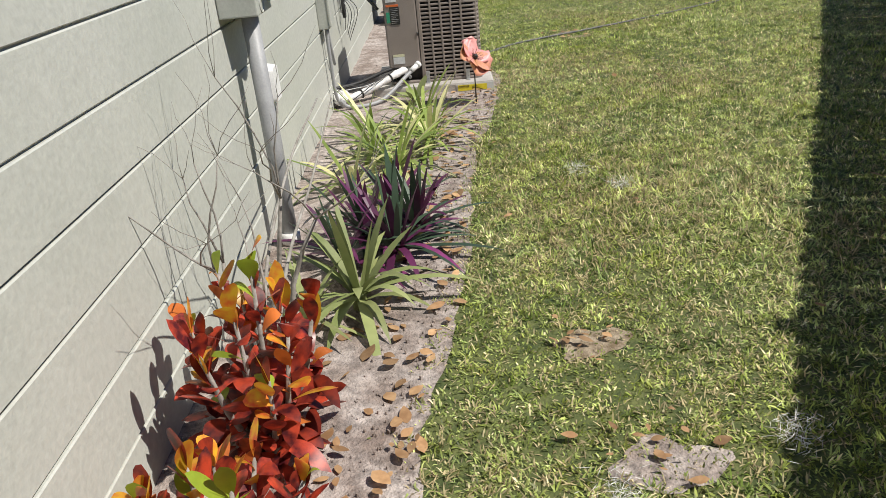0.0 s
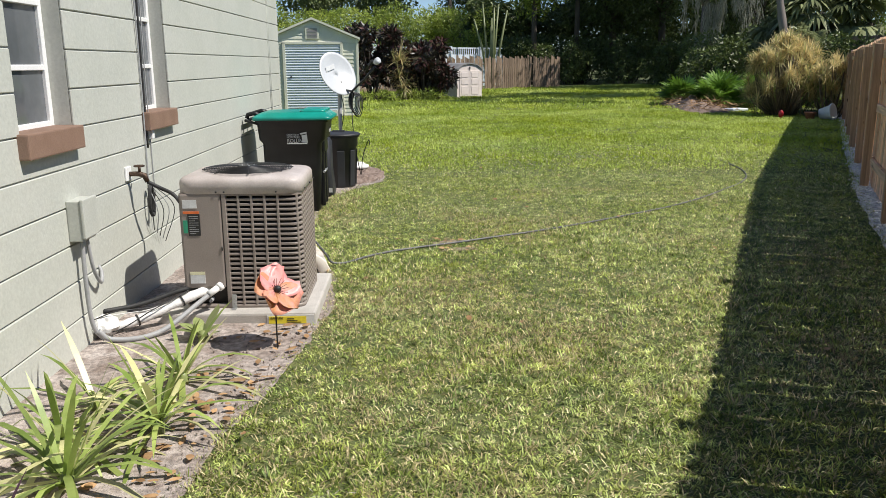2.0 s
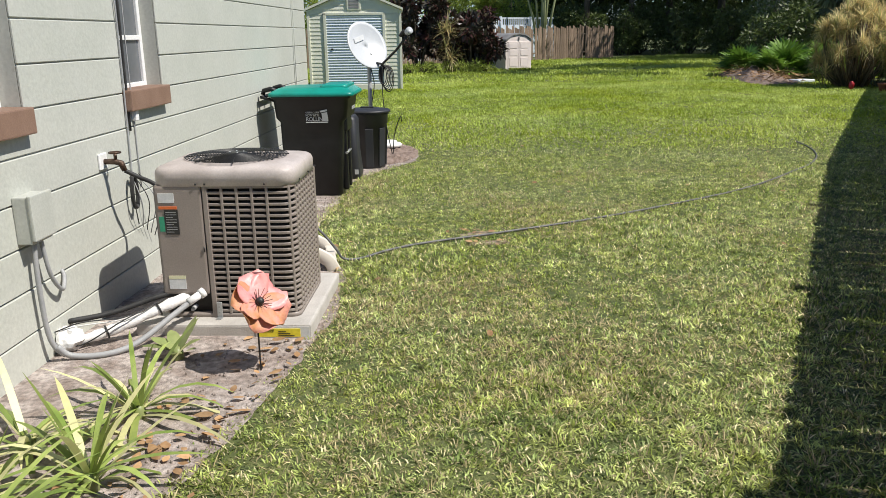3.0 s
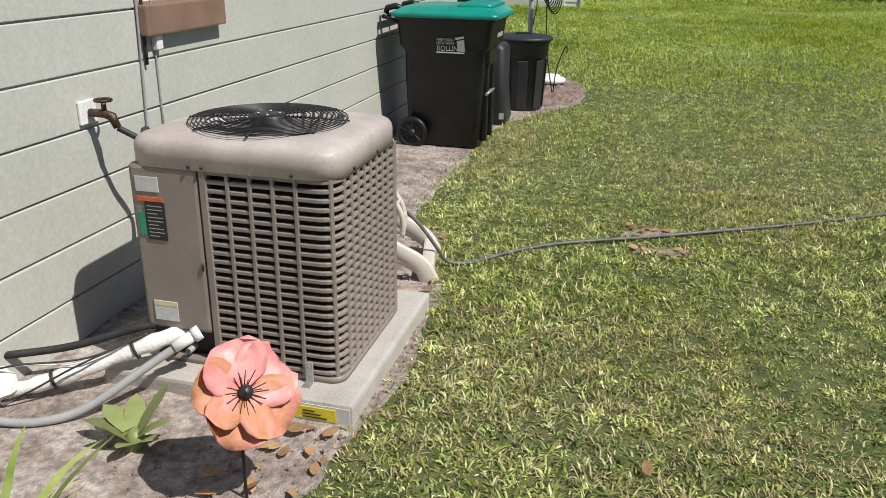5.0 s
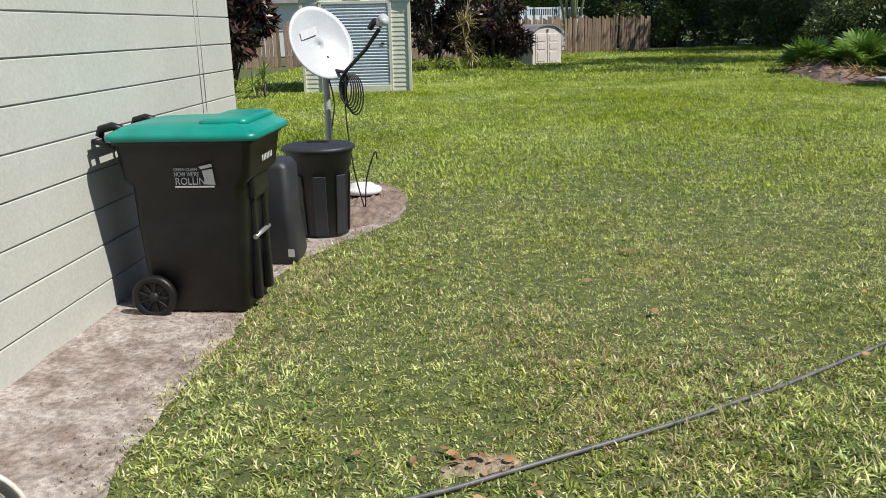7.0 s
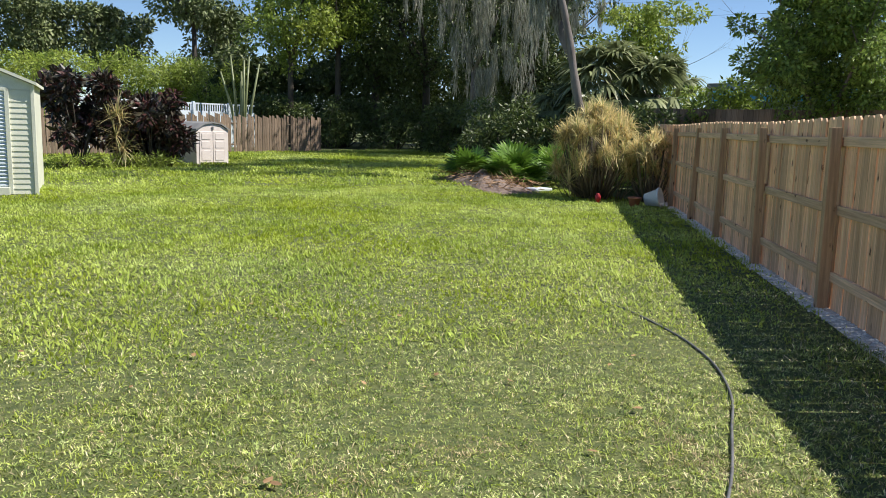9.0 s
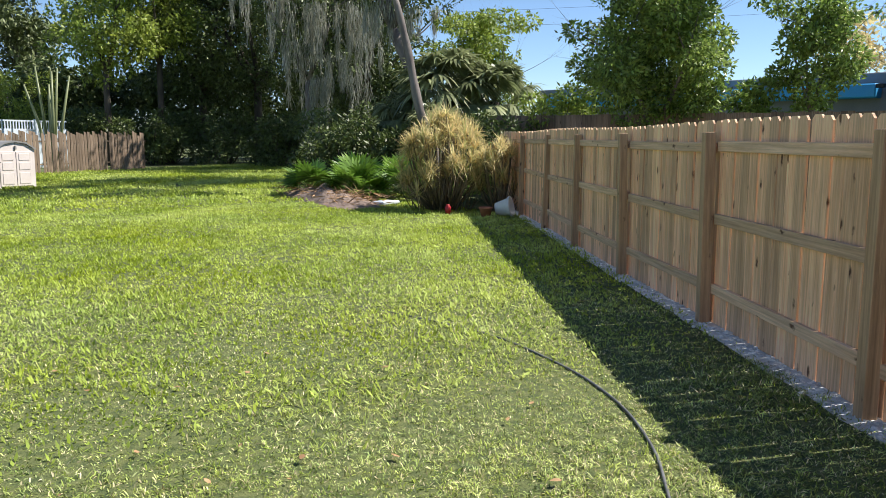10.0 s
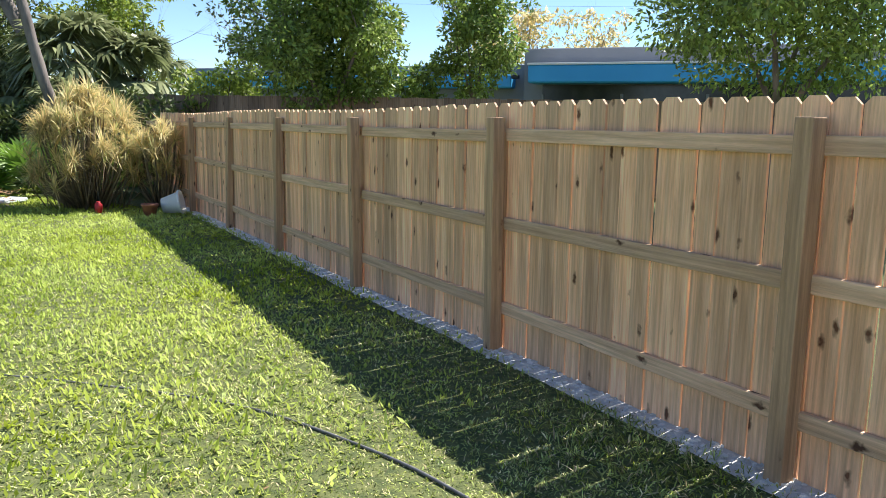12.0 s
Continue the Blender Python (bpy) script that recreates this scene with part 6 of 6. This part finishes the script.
def hose_reel():
    th = thing("hose_reel", "beige plastic hose reel cart standing behind the unit", "hose reel", (0.20, 7.285, 0), turn=103)
    hub, back = 0.25, 0.06
    for sx in (-1, 1):
        x = sx * 0.185
        for sy in (-1, 1):
            bm = bmesh.new()
            line = bezier([(x, sy * 0.25, 0.0), (x, sy * 0.20, 0.09), (x, sy * 0.11 + back * 0.6, 0.17), (x, back, hub + 0.02)], 5)
            sweep(bm, line, [0.085 - 0.002 * k for k in range(16)], 0.03)
            part("leg", bm, M_BEIGE, th)
        bm = bmesh.new()
        sweep(bm, bezier([(x, -0.22, 0.05), (x, -0.10, 0.115), (x, 0.10, 0.115), (x, 0.22, 0.05)], 5), [0.045] * 16, 0.026)
        part("leg_brace", bm, M_BEIGE, th)
        # flange: rim, hub disc and spokes with open gaps between
        bm = bmesh.new()
        xf = sx * 0.140
        prof = [(0.118, 0.0), (0.120, 0.010), (0.148, 0.012), (0.157, 0.004), (0.157, -0.010), (0.148, -0.006), (0.120, -0.006)]
        rings = [[(xf + sx * dx, back + r * math.cos(a), hub + r * math.sin(a)) for a in [2 * math.pi * k / 40 for k in range(40)]] for r, dx in prof + prof[:1]]
        loft(bm, rings, close=False)
        fl_ = part("flange_rim", bm, M_BEIGE, th, "round beige reel flange")
        bm = bmesh.new()
        lathe(bm, [(0.058, -0.008), (0.058, 0.008), (0.04, 0.014), (0.0, 0.016)], 24)
        bmesh.ops.transform(bm, matrix=Matrix.Translation((xf, back, hub)) @ pose(0, 0, 0, 0, 90 * sx), verts=bm.verts)
        part("hub_disc", bm, M_BEIGE, fl_)
        for k in range(5):
            bm = bmesh.new()
            box(bm, 0.050, 0.124, -0.026, 0.026, -0.006, 0.007, 0.005)
            bmesh.ops.transform(bm, matrix=Matrix.Translation((xf, back, hub)) @ pose(0, 0, 0, 0, 90 * sx) @ pose(0, 0, 0, 0, 0, 72 * k + 20), verts=bm.verts)
            part("spoke", bm, M_BEIGE, fl_)
    for k in range(6):
        bm = bmesh.new()
        r = 0.060 + 0.015 * k
        pts = [(-0.12 + 0.24 * j / 90, back + r * math.cos(j * 0.5), hub + r * math.sin(j * 0.5)) for j in range(91)]
        tube(bm, pts, 0.010, 6)
        part("hose_coil", bm, M_HOSE, th)
    # ribbed guard arching over the drum
    bm = bmesh.new()
    arc = [radians(-15 + 150 * k / 24) for k in range(25)]
    for r0, x0, x1 in ((0.175, -0.16, -0.135), (0.175, -0.06, -0.035)):
        rings = [[(x_, back - r_ * math.cos(a), hub + r_ * math.sin(a)) for x_, r_ in ((x0, r0), (x1, r0), (x1, r0 + 0.022), (x0, r0 + 0.022))] for a in arc]
        loft(bm, rings)
    guard = part("guard_arch", bm, M_BEIGE, th, "ribbed beige guard over the drum")
    for k in range(8):
        bm = bmesh.new()
        a = radians(-10 + 20 * k)
        box(bm, -0.14, -0.05, -0.004, 0.004, 0.176, 0.192, 0.003)
        bmesh.ops.transform(bm, matrix=Matrix.Translation((0, back, hub)) @ Matrix.Rotation(math.pi / 2 - a, 4, "X"), verts=bm.verts)
        part("guard_rib", bm, M_BEIGE, guard)
    for y in (-0.235, 0.235):
        bm = bmesh.new()
        box(bm, -0.17, 0.17, y - 0.03, y + 0.03, 0.012, 0.085, 0.014, 2)
        part("cross_bar", bm, M_BEIGE, th)
    bm = bmesh.new()
    tube(bm, [(-0.20, back, hub), (-0.22, back, hub), (-0.22, back + 0.08, hub + 0.07), (-0.27, back + 0.08, hub + 0.07)], 0.012, 8)
    part("crank", bm, M_BEIGE, th)


hose_reel()
hs = thing("garden_hose", "long grey garden hose snaking across the lawn", "hose")
bm = bmesh.new()
hp = [(0.26, 7.30, 0.33), (0.38, 7.32, 0.22), (0.47, 7.33, 0.10), (0.51, 7.36, 0.03), (0.61, 7.41, 0.014), (0.76, 7.59, 0.016), (0.93, 7.75, 0.014), (1.12, 7.86, 0.016), (1.33, 7.96, 0.018), (1.53, 8.08, 0.014),
      (1.75, 8.20, 0.016), (2.13, 8.42, 0.014), (2.42, 8.61, 0.012), (2.69, 8.79, 0.012), (3.30, 9.25, 0.010), (3.79, 9.64, 0.010), (4.31, 10.15, 0.012), (4.78, 10.72, 0.012), (5.12, 11.14, 0.012), (5.42, 11.65, 0.012), (5.61, 12.15, 0.010),
      (5.71, 12.60, 0.008), (5.78, 13.3, 0.006), (5.74, 13.8, 0.004), (5.58, 14.4, 0.002), (5.31, 15.2, -0.002), (4.9, 16.2, -0.008)]
tube(bm, bezier(hp, 5), 0.0085, 8)
part("hose", bm, M_HOSE, hs)

# ---- plants of the bed ----


def rosette(name, label, at, n, length, width, material, lo=0.2, hi=1.4, droop=0.5, category="plant", seg=5):
    th = thing(name, label, category, at)
    a = np.arange(n) * 2.4 + RNG.normal(0, 0.2, n)
    el = RNG.uniform(lo, hi, n)
    way = np.stack([np.cos(a) * np.cos(el), np.sin(a) * np.cos(el), np.sin(el)], 1)
    side = np.stack([-np.sin(a), np.cos(a), np.zeros(n)], 1)
    base = way * 0.02
    base[:, 2] = np.maximum(base[:, 2], 0.02) + RNG.uniform(0, 0.05, n)
    ob = new("foliage", blades("foliage", base, way, side, length * RNG.uniform(0.7, 1.15, n), width * RNG.uniform(0.8, 1.2, n), material, droop=droop * RNG.uniform(0.4, 1.4, n) * np.cos(el), seg=seg))
    ob.parent = th
    bm = bmesh.new()
    lathe(bm, [(0.03, -0.02), (0.028, 0.05), (0.012, 0.07)], 8)
    part("crown_base", bm, M_AGAVE, th)
    return th


for x, y, n, ln in ((-0.10, 4.18, 46, 0.62), (0.08, 4.62, 42, 0.52), (-0.24, 4.48, 36, 0.54), (0.04, 5.12, 38, 0.48), (-0.26, 4.86, 30, 0.46), (-0.32, 3.95, 26, 0.55)):
    rosette("spider_dracaena", "variegated strap-leaved plant in the sandy bed", (x, y, 0.01), n - 8, ln, 0.025, M_VARIEG, 0.10, 1.3, 0.75)
rosette("green_bromeliad", "grey-green bromeliad with stiff arching leaves", (-0.18, 2.72, 0.01), 30, 0.46, 0.036, M_AGAVE, 0.35, 1.5, 0.75)
rosette("green_bromeliad", "small grey-green spiky plant by the twigs", (-0.36, 2.62, 0.01), 20, 0.28, 0.018, M_AGAVE, 0.15, 1.2, 0.4)
for x, y, n, ln in ((-0.06, 3.12, 34, 0.40), (0.02, 3.34, 30, 0.36), (-0.20, 3.30, 30, 0.40), (-0.08, 3.55, 26, 0.36), (-0.28, 3.08, 18, 0.34)):
    rosette("oyster_plant", "purple and green oyster plant clump", (x, y, 0.01), n + 8, ln, 0.029, M_PURPLE, 0.15, 1.45, 0.55)
rosette("bed_weed", "small broad-leaved green weed by the pad", (-0.02, 5.72, 0.0), 9, 0.16, 0.06, M_AGAVE, 0.2, 1.0, 0.3)


def croton(at, h, r, stems):
    th = thing("croton_shrub", "red orange and yellow croton shrub by the wall", "shrub", at)
    bm = bmesh.new()
    sets = {0: [], 1: []}
    for k in range(stems):
        a, f = k * 2.4, math.sqrt((k + 0.5) / stems)
        top = Vector((r * f * math.cos(a) * 0.8, r * f * math.sin(a) * 0.8, h * (0.95 - 0.38 * f) * rr.uniform(0.85, 1.05)))
        tube(bm, [(top.x * 0.2, top.y * 0.2, 0), (top.x * 0.7, top.y * 0.7, top.z * 0.5), top], [0.010, 0.008, 0.005], 6)
        for j in range(20):
            b = j * 2.4 + k
            t = 1 - j / 23
            el = 1.45 - 1.25 * (j / 17) + rr.uniform(-0.3, 0.3)
            w = Vector((math.cos(b) * math.cos(el), math.sin(b) * math.cos(el), math.sin(el)))
            c = Vector((top.x * (0.6 + 0.4 * t), top.y * (0.6 + 0.4 * t), top.z * t))
            gold = 0.68 if j < 4 else (0.32 if j < 9 else 0.04)
            sets[1 if rr.random() < gold * (0.45 + 0.7 * top.z / h) else 0].append((c, w, Vector((-math.sin(b), math.cos(b), rr.uniform(-0.6, 0.6))).normalized(), rr.uniform(0.085, 0.15), rr.uniform(0.036, 0.054), rr.uniform(0.0, 0.8)))
    tagged(part("stem_thicket", bm, M_TWIG, th), kind="stuff")
    for key, m in ((0, M_CROTON), (1, M_CROTONY)):
        z = list(zip(*sets[key]))
        ob = new("foliage", blades("foliage", z[0], z[1], z[2], z[3], z[4], m, droop=z[5], seg=7, oval=True))
        ob.parent = th
        for p in ob.data.polygons:
            p.use_smooth = True


croton((-0.36, 1.92, 0.01), 0.66, 0.27, 12)
croton((-0.36, 1.46, 0.01), 0.38, 0.26, 10)

tw = thing("bare_shrub", "leafless grey twiggy shrub against the wall", "shrub", (-0.42, 2.35, 0))
for k, (x, y, ln) in enumerate(((0, 0, 0.45), (-0.05, 0.06, 0.5), (0.05, 0.1, 0.42), (-0.08, -0.18, 0.40), (0.0, -0.3, 0.36))):
    bm = bmesh.new()
    limb(bm, Vector((x, y, 0)), Vector((rr.uniform(-0.1, 0.25), rr.uniform(-0.35, 0.55), 1)), ln * 1.15, 0.013, 2, [], 0.8, 5)
    part("branch", bm, M_TWIG, tw)

for pts in ([(0.02, -0.2, 0), (0.0, 0.05, 0.30), (0.05, 0.45, 0.55), (0.10, 0.95, 0.66)], [(0.0, -0.1, 0), (0.04, 0.2, 0.28), (0.08, 0.7, 0.42), (0.12, 1.2, 0.60)]):
    bm = bmesh.new()
    tube(bm, bezier(pts, 6), [0.0085 - 0.0003 * q for q in range(19)], 6)
    part("branch", bm, M_TWIG, tw)

# dry leaves on the bed and lawn, twigs and clods


def scatter_leaves(name, label, xs_, ys_, size, z=0.012):
    n = len(xs_)
    a = RNG.uniform(0, 6.28, n)
    way = unit(np.stack([np.cos(a), np.sin(a), RNG.normal(0.05, 0.08, n)], 1))
    side = unit(np.stack([-np.sin(a), np.cos(a), RNG.normal(0, 0.25, n)], 1))
    ln = size * RNG.uniform(0.5, 1.4, n)
    me = blades(name, np.stack([xs_, ys_, np.full(n, z) + RNG.uniform(0, 0.008, n)], 1), way, side, ln, ln * RNG.uniform(0.35, 0.6, n), M_LITTER, droop=RNG.uniform(-0.06, 0.2, n), seg=5, oval=True)
    tagged(new(name, me), label, "dry leaves", kind="stuff")


n = 300
y_ = RNG.uniform(1.2, 7.2, n)
x_ = bed_edge(y_) - np.abs(RNG.normal(0, 0.22, n))
ok = (x_ > WALL_X + 0.05) & ~((x_ > -0.36) & (x_ < 0.58) & (y_ > 5.97) & (y_ < 6.93))
scatter_leaves("dry_leaves", "brown dry leaves scattered on the sandy bed", x_[ok], y_[ok], 0.05, 0.02)
n = 26
y_ = RNG.uniform(1.3, 7.0, n)
scatter_leaves("large_dry_leaves", "large curled brown leaves on the bed", bed_edge(y_) - RNG.uniform(0.05, 0.35, n), y_, 0.07, 0.03)
n = 90
y_ = RNG.uniform(1.5, 15, n)
x_ = bed_edge(np.minimum(y_, 13)) + RNG.uniform(0.1, 5.0, n) ** 1.0
scatter_leaves("lawn_leaves", "few dry leaves lying in the lawn", x_, y_, 0.05, 0.03)
n = 70
k = RNG.integers(0, len(PATCHES), n)
pp = np.array(PATCHES)[k]
scatter_leaves("patch_leaves", "dry leaf crumbs on the bare patches", pp[:, 0] + RNG.normal(0, 1, n) * pp[:, 2] * 0.7, pp[:, 1] + RNG.normal(0, 1, n) * pp[:, 3] * 0.8, 0.04, 0.02)

n = 5200
bm = bmesh.new()
for k in range(n):
    y = RNG.uniform(-0.5, 13.4)
    e = float(bed_edge(y))
    x = RNG.uniform(WALL_X, e)
    if -0.36 < x < 0.58 and 5.97 < y < 6.93:
        continue
    big = 2.0 if 11.6 < y < 13.2 and x > 0.1 else 1.0
    r = 0.002 + RNG.exponential(0.0016) * big
    zz = 0.016 + (0.09 * math.exp(-((x - 0.36) ** 2 / 0.06 + (y - 12.35) ** 2 / 0.3)))
    p = Vector((x, y, zz))
    vs = [bm.verts.new(p + Vector((r * RNG.uniform(0.6, 1.3) * math.cos(q), r * RNG.uniform(0.6, 1.3) * math.sin(q), dz))) for dz, qs in ((-0.01, (0, 1.6, 3.1, 4.7)), (r * 0.5, (0.5, 2.6, 4.7))) for q in qs]
    for q in ((4, 5, 6), (0, 1, 4), (1, 5, 4), (1, 2, 5), (2, 3, 5), (3, 6, 5), (3, 0, 6), (0, 4, 6)):
        bm.faces.new([vs[j] for j in q])
tagged(new("soil_clods", mesh_of("soil_clods", bm, M_SAND)), "small clods and chips on the sandy soil", "soil", kind="stuff")

# cobwebby white tufts caught in the lawn
for cx, cy in ((0.82, 3.98), (0.99, 3.72), (1.02, 1.80), (0.52, 1.64)):
    n = 170
    xy = RNG.normal(0, 1, (n, 2)) * np.array([0.030, 0.042])
    w_ = unit(RNG.normal(size=(n, 3)) * np.array([1, 1, 0.5]))
    me = blades("web_tuft", np.stack([cx + xy[:, 0], cy + xy[:, 1], RNG.uniform(0.025, 0.052, n)], 1), w_, sideways(w_), RNG.uniform(0.02, 0.05, n), np.full(n, 0.0016), M_PVC)
    tagged(new("web_tuft", me), "white cobwebby tuft caught in the grass", "web", kind="stuff")

# ---- small things by the end of the board fence ----
pt = thing("white_pot", "white plastic pot lying on its side by the fence", "pot", (11.62, 21.62, 0.17), turn=40)
bm = bmesh.new()
lathe(bm, [(0.13, -0.17), (0.19, 0.12), (0.215, 0.125), (0.215, 0.16), (0.19, 0.165), (0.12, -0.14)], 24)
bmesh.ops.transform(bm, matrix=pose(0, 0, 0.02, 78, 0, 0), verts=bm.verts)
part("pot_body", bm, M_WHITE, pt)
pt = thing("clay_pot", "small terracotta pot beside the white pot", "pot", (11.25, 21.75, 0))
bm = bmesh.new()
lathe(bm, [(0.09, 0), (0.13, 0.17), (0.145, 0.175), (0.145, 0.21), (0.12, 0.21), (0.10, 0.1)], 20)
part("pot_body", bm, M_TERRA, pt)
pt = thing("red_can", "small red plastic can under the golden bush", "can", (10.95, 22.75, 0))
bm = bmesh.new()
lathe(bm, [(0.06, 0), (0.065, 0.15), (0.035, 0.18), (0.035, 0.2)], 16)
part("can_body", bm, M_RED, pt)
pt = thing("pale_tray", "pale plastic tray lying by the palmettos", "tray", (10.75, 25.3, 0.03), turn=20)
bm = bmesh.new()
box(bm, -0.3, 0.3, -0.2, 0.2, 0, 0.08, 0.02)
part("tray_body", bm, M_VINYL, pt)
pile = thing("brush_pile", "low pile of dry brush and pale mulch", "brush pile", (10.2, 27.6, 0))
bm = bmesh.new()
g = []
for i in range(13):
    row = []
    for j in range(25):
        u, v = (i / 12 - 0.5) * 2, (j / 24 - 0.5) * 2
        h = max(0, 1 - u * u) * max(0, 1 - v * v) * (0.30 + 0.25 * noise.noise((u * 2, v * 5, 4)))
        row.append(bm.verts.new((u * 0.7 + 0.25 * v, v * 3.0, h + 0.004)))
    g.append(row)
for r0, r1 in zip(g, g[1:]):
    for j in range(24):
        bm.faces.new((r0[j], r0[j + 1], r1[j + 1], r1[j]))
part("mulch", bm, M_DIRT, pile)
n = 900
v_ = RNG.uniform(-1, 1, n)
B = np.stack([RNG.normal(0, 0.4, n) + 0.25 * v_, v_ * 2.8, RNG.uniform(0.05, 0.3, n)], 1)
w_ = unit(RNG.normal(size=(n, 3)) * np.array([1, 1, 0.3]))
ob = new("brush", blades("brush", B, w_, sideways(w_), RNG.uniform(0.1, 0.4, n), RNG.uniform(0.01, 0.03, n), M_LITTER))
ob.parent = pile
# ---- lawn grass ----

TUFT_R = 0.32


def lawn(name, x0, x1, y0, y1, per, ln, wd, seg, label, material, keep=None, tuft=10):
    n = int((x1 - x0) * (y1 - y0) * per)
    tufts = max(1, n // tuft)
    tx, ty = RNG.uniform(x0, x1, tufts), RNG.uniform(y0, y1, tufts)
    pick = RNG.integers(0, tufts, n)
    ox, oy = RNG.normal(0, 1, n) * TUFT_R * ln, RNG.normal(0, 1, n) * TUFT_R * ln
    x, y = tx[pick] + ox, ty[pick] + oy
    ok = x > bed_edge(y) + 0.035 * np.sin(9 * y) * np.sin(23 * y + 1) + 0.02 * np.sin(41 * y) + RNG.normal(0, 0.045, n)
    ok &= ~((y > 11.5) & (y < 13.6) & (x < bed_edge(y)))
    ok &= ~((y < HOUSE_END + 0.1) & (x < -0.1))
    rel = (x - FP.x) * FN.x + (y - FP.y) * FN.y
    s = (x - FP.x) * FD.x + (y - FP.y) * FD.y
    bend = np.where(s < 0, -0.043 * s, 0.0)
    ok &= (rel - bend < -0.03 + RNG.normal(0, 0.03, n)) | (s > 13.5)
    for px, py, pa, pb, pt in PATCHES:
        q = ((x - px) / pa) ** 2 + ((y - py) / pb) ** 2
        ok &= (q > RNG.uniform(0.15, 1.6, n)) | (RNG.random(n) < 0.40)
    if keep is not None:
        ok &= keep(x, y)
    x, y, pick = x[ok], y[ok], pick[ok]
    n = len(x)
    a = np.arctan2(oy[ok], ox[ok]) + RNG.normal(0, 0.7, n)
    el = RNG.uniform(0.05, 1.25, n)
    way = np.stack([np.cos(a) * np.cos(el), np.sin(a) * np.cos(el), np.sin(el)], 1)
    side = unit(np.stack([-np.sin(a), np.cos(a), RNG.normal(0, 0.3, n)], 1))
    tall = 1 + 0.35 * np.sin(x * 2.1 + np.sin(y * 1.3)) * np.sin(y * 1.9 + 0.7 * x)
    L_ = ln * RNG.uniform(0.55, 1.3, n) * tall * RNG.uniform(0.65, 1.35, tufts)[pick]
    me = blades(name, np.stack([x, y, np.full(n, -0.002)], 1), way, side, L_, wd * RNG.uniform(0.7, 1.3, n), material, droop=RNG.uniform(0.1, 0.7, n), seg=seg)
    return tagged(new(name, me), label, "grass", kind="stuff")


def zones(x, y):
    """Worn stretches of the lawn where dry blades show."""
    v = np.sin(1.9 * x + 0.8 * y) * np.sin(1.3 * y - 0.7 * x + 1.0) + 0.6 * np.sin(4.1 * x - 1.1 * y) * np.sin(3.3 * y + 0.9 * x)
    edge = np.exp(-np.maximum(x - bed_edge(np.minimum(y, 13)), 0) / 0.35)
    return v + 0.9 * edge > 0.45 + RNG.normal(0, 0.3, len(x))


lawn("grass_near", -0.1, 3.0, 1.2, 5.6, 14500, 0.037, 0.0056, 2, "dense short green lawn grass with dry blades", M_GRASS)
lawn("grass_near", -0.1, 4.2, 5.6, 9.0, 10500, 0.038, 0.0064, 2, "dense short green lawn grass with dry blades", M_GRASS)
lawn("grass_near", 3.0, 4.2, 1.2, 5.6, 7000, 0.050, 0.006, 2, "dense short green lawn grass with dry blades", M_GRASS)
lawn("grass_dry", -0.1, 4.5, 1.2, 11.0, 5600, 0.040, 0.0042, 2, "dry tan blades in worn stretches of lawn", M_DRYGRASS, keep=zones)
lawn("grass_thatch", -0.1, 4.2, 1.2, 7.0, 1300, 0.050, 0.0042, 2, "dry tan thatch all through the lawn", M_DRYGRASS)
# brighter-coloured blades mixed in with distance, for the glow at a grazing view
lawn("grass_bright", 0.0, 7.0, 5.0, 14.0, 700, 0.045, 0.006, 2, "yellow-green blades with low-angle brightness in their colour", M_GRASSFAR, keep=lambda x, y: RNG.random(len(x)) < (y - 4.5) / 6, tuft=3)
lawn("grass_mid", -0.6, 6.0, 9.0, 12.0, 8800, 0.034, 0.0054, 2, "short green lawn grass with dry blades", M_GRASS, tuft=6)
lawn("grass_mid", -0.6, 8.0, 12.0, 18.0, 4000, 0.036, 0.0066, 2, "short green lawn grass with dry blades", M_GRASS, keep=lambda x, y: (x > -0.6) & (RNG.random(len(x)) < (21 - y) / 6), tuft=4)
lawn("grass_side", 4.2, 7.0, 4.0, 9.0, 7500, 0.040, 0.0058, 2, "short green lawn grass in the fence shade", M_GRASS, tuft=6)
lawn("grass_side", 6.0, 9.0, 9.0, 12.0, 4500, 0.050, 0.0075, 2, "short green lawn grass in the fence shade", M_GRASS, tuft=5)
lawn("grass_far", -6.0, 12.0, 12.5, 27.0, 1000, 0.058, 0.0185, 1, "bright green lawn grass farther off", M_GRASSFAR, keep=lambda x, y: RNG.random(len(x)) < (y - 11.5) / 5, tuft=2)
lawn("grass_back", -6.0, 18.0, 27.0, 56.0, 220, 0.10, 0.036, 1, "bright green lawn grass at the back", M_GRASSFAR, keep=lambda x, y: y < 36 + (x + 11) * 0.70, tuft=2)
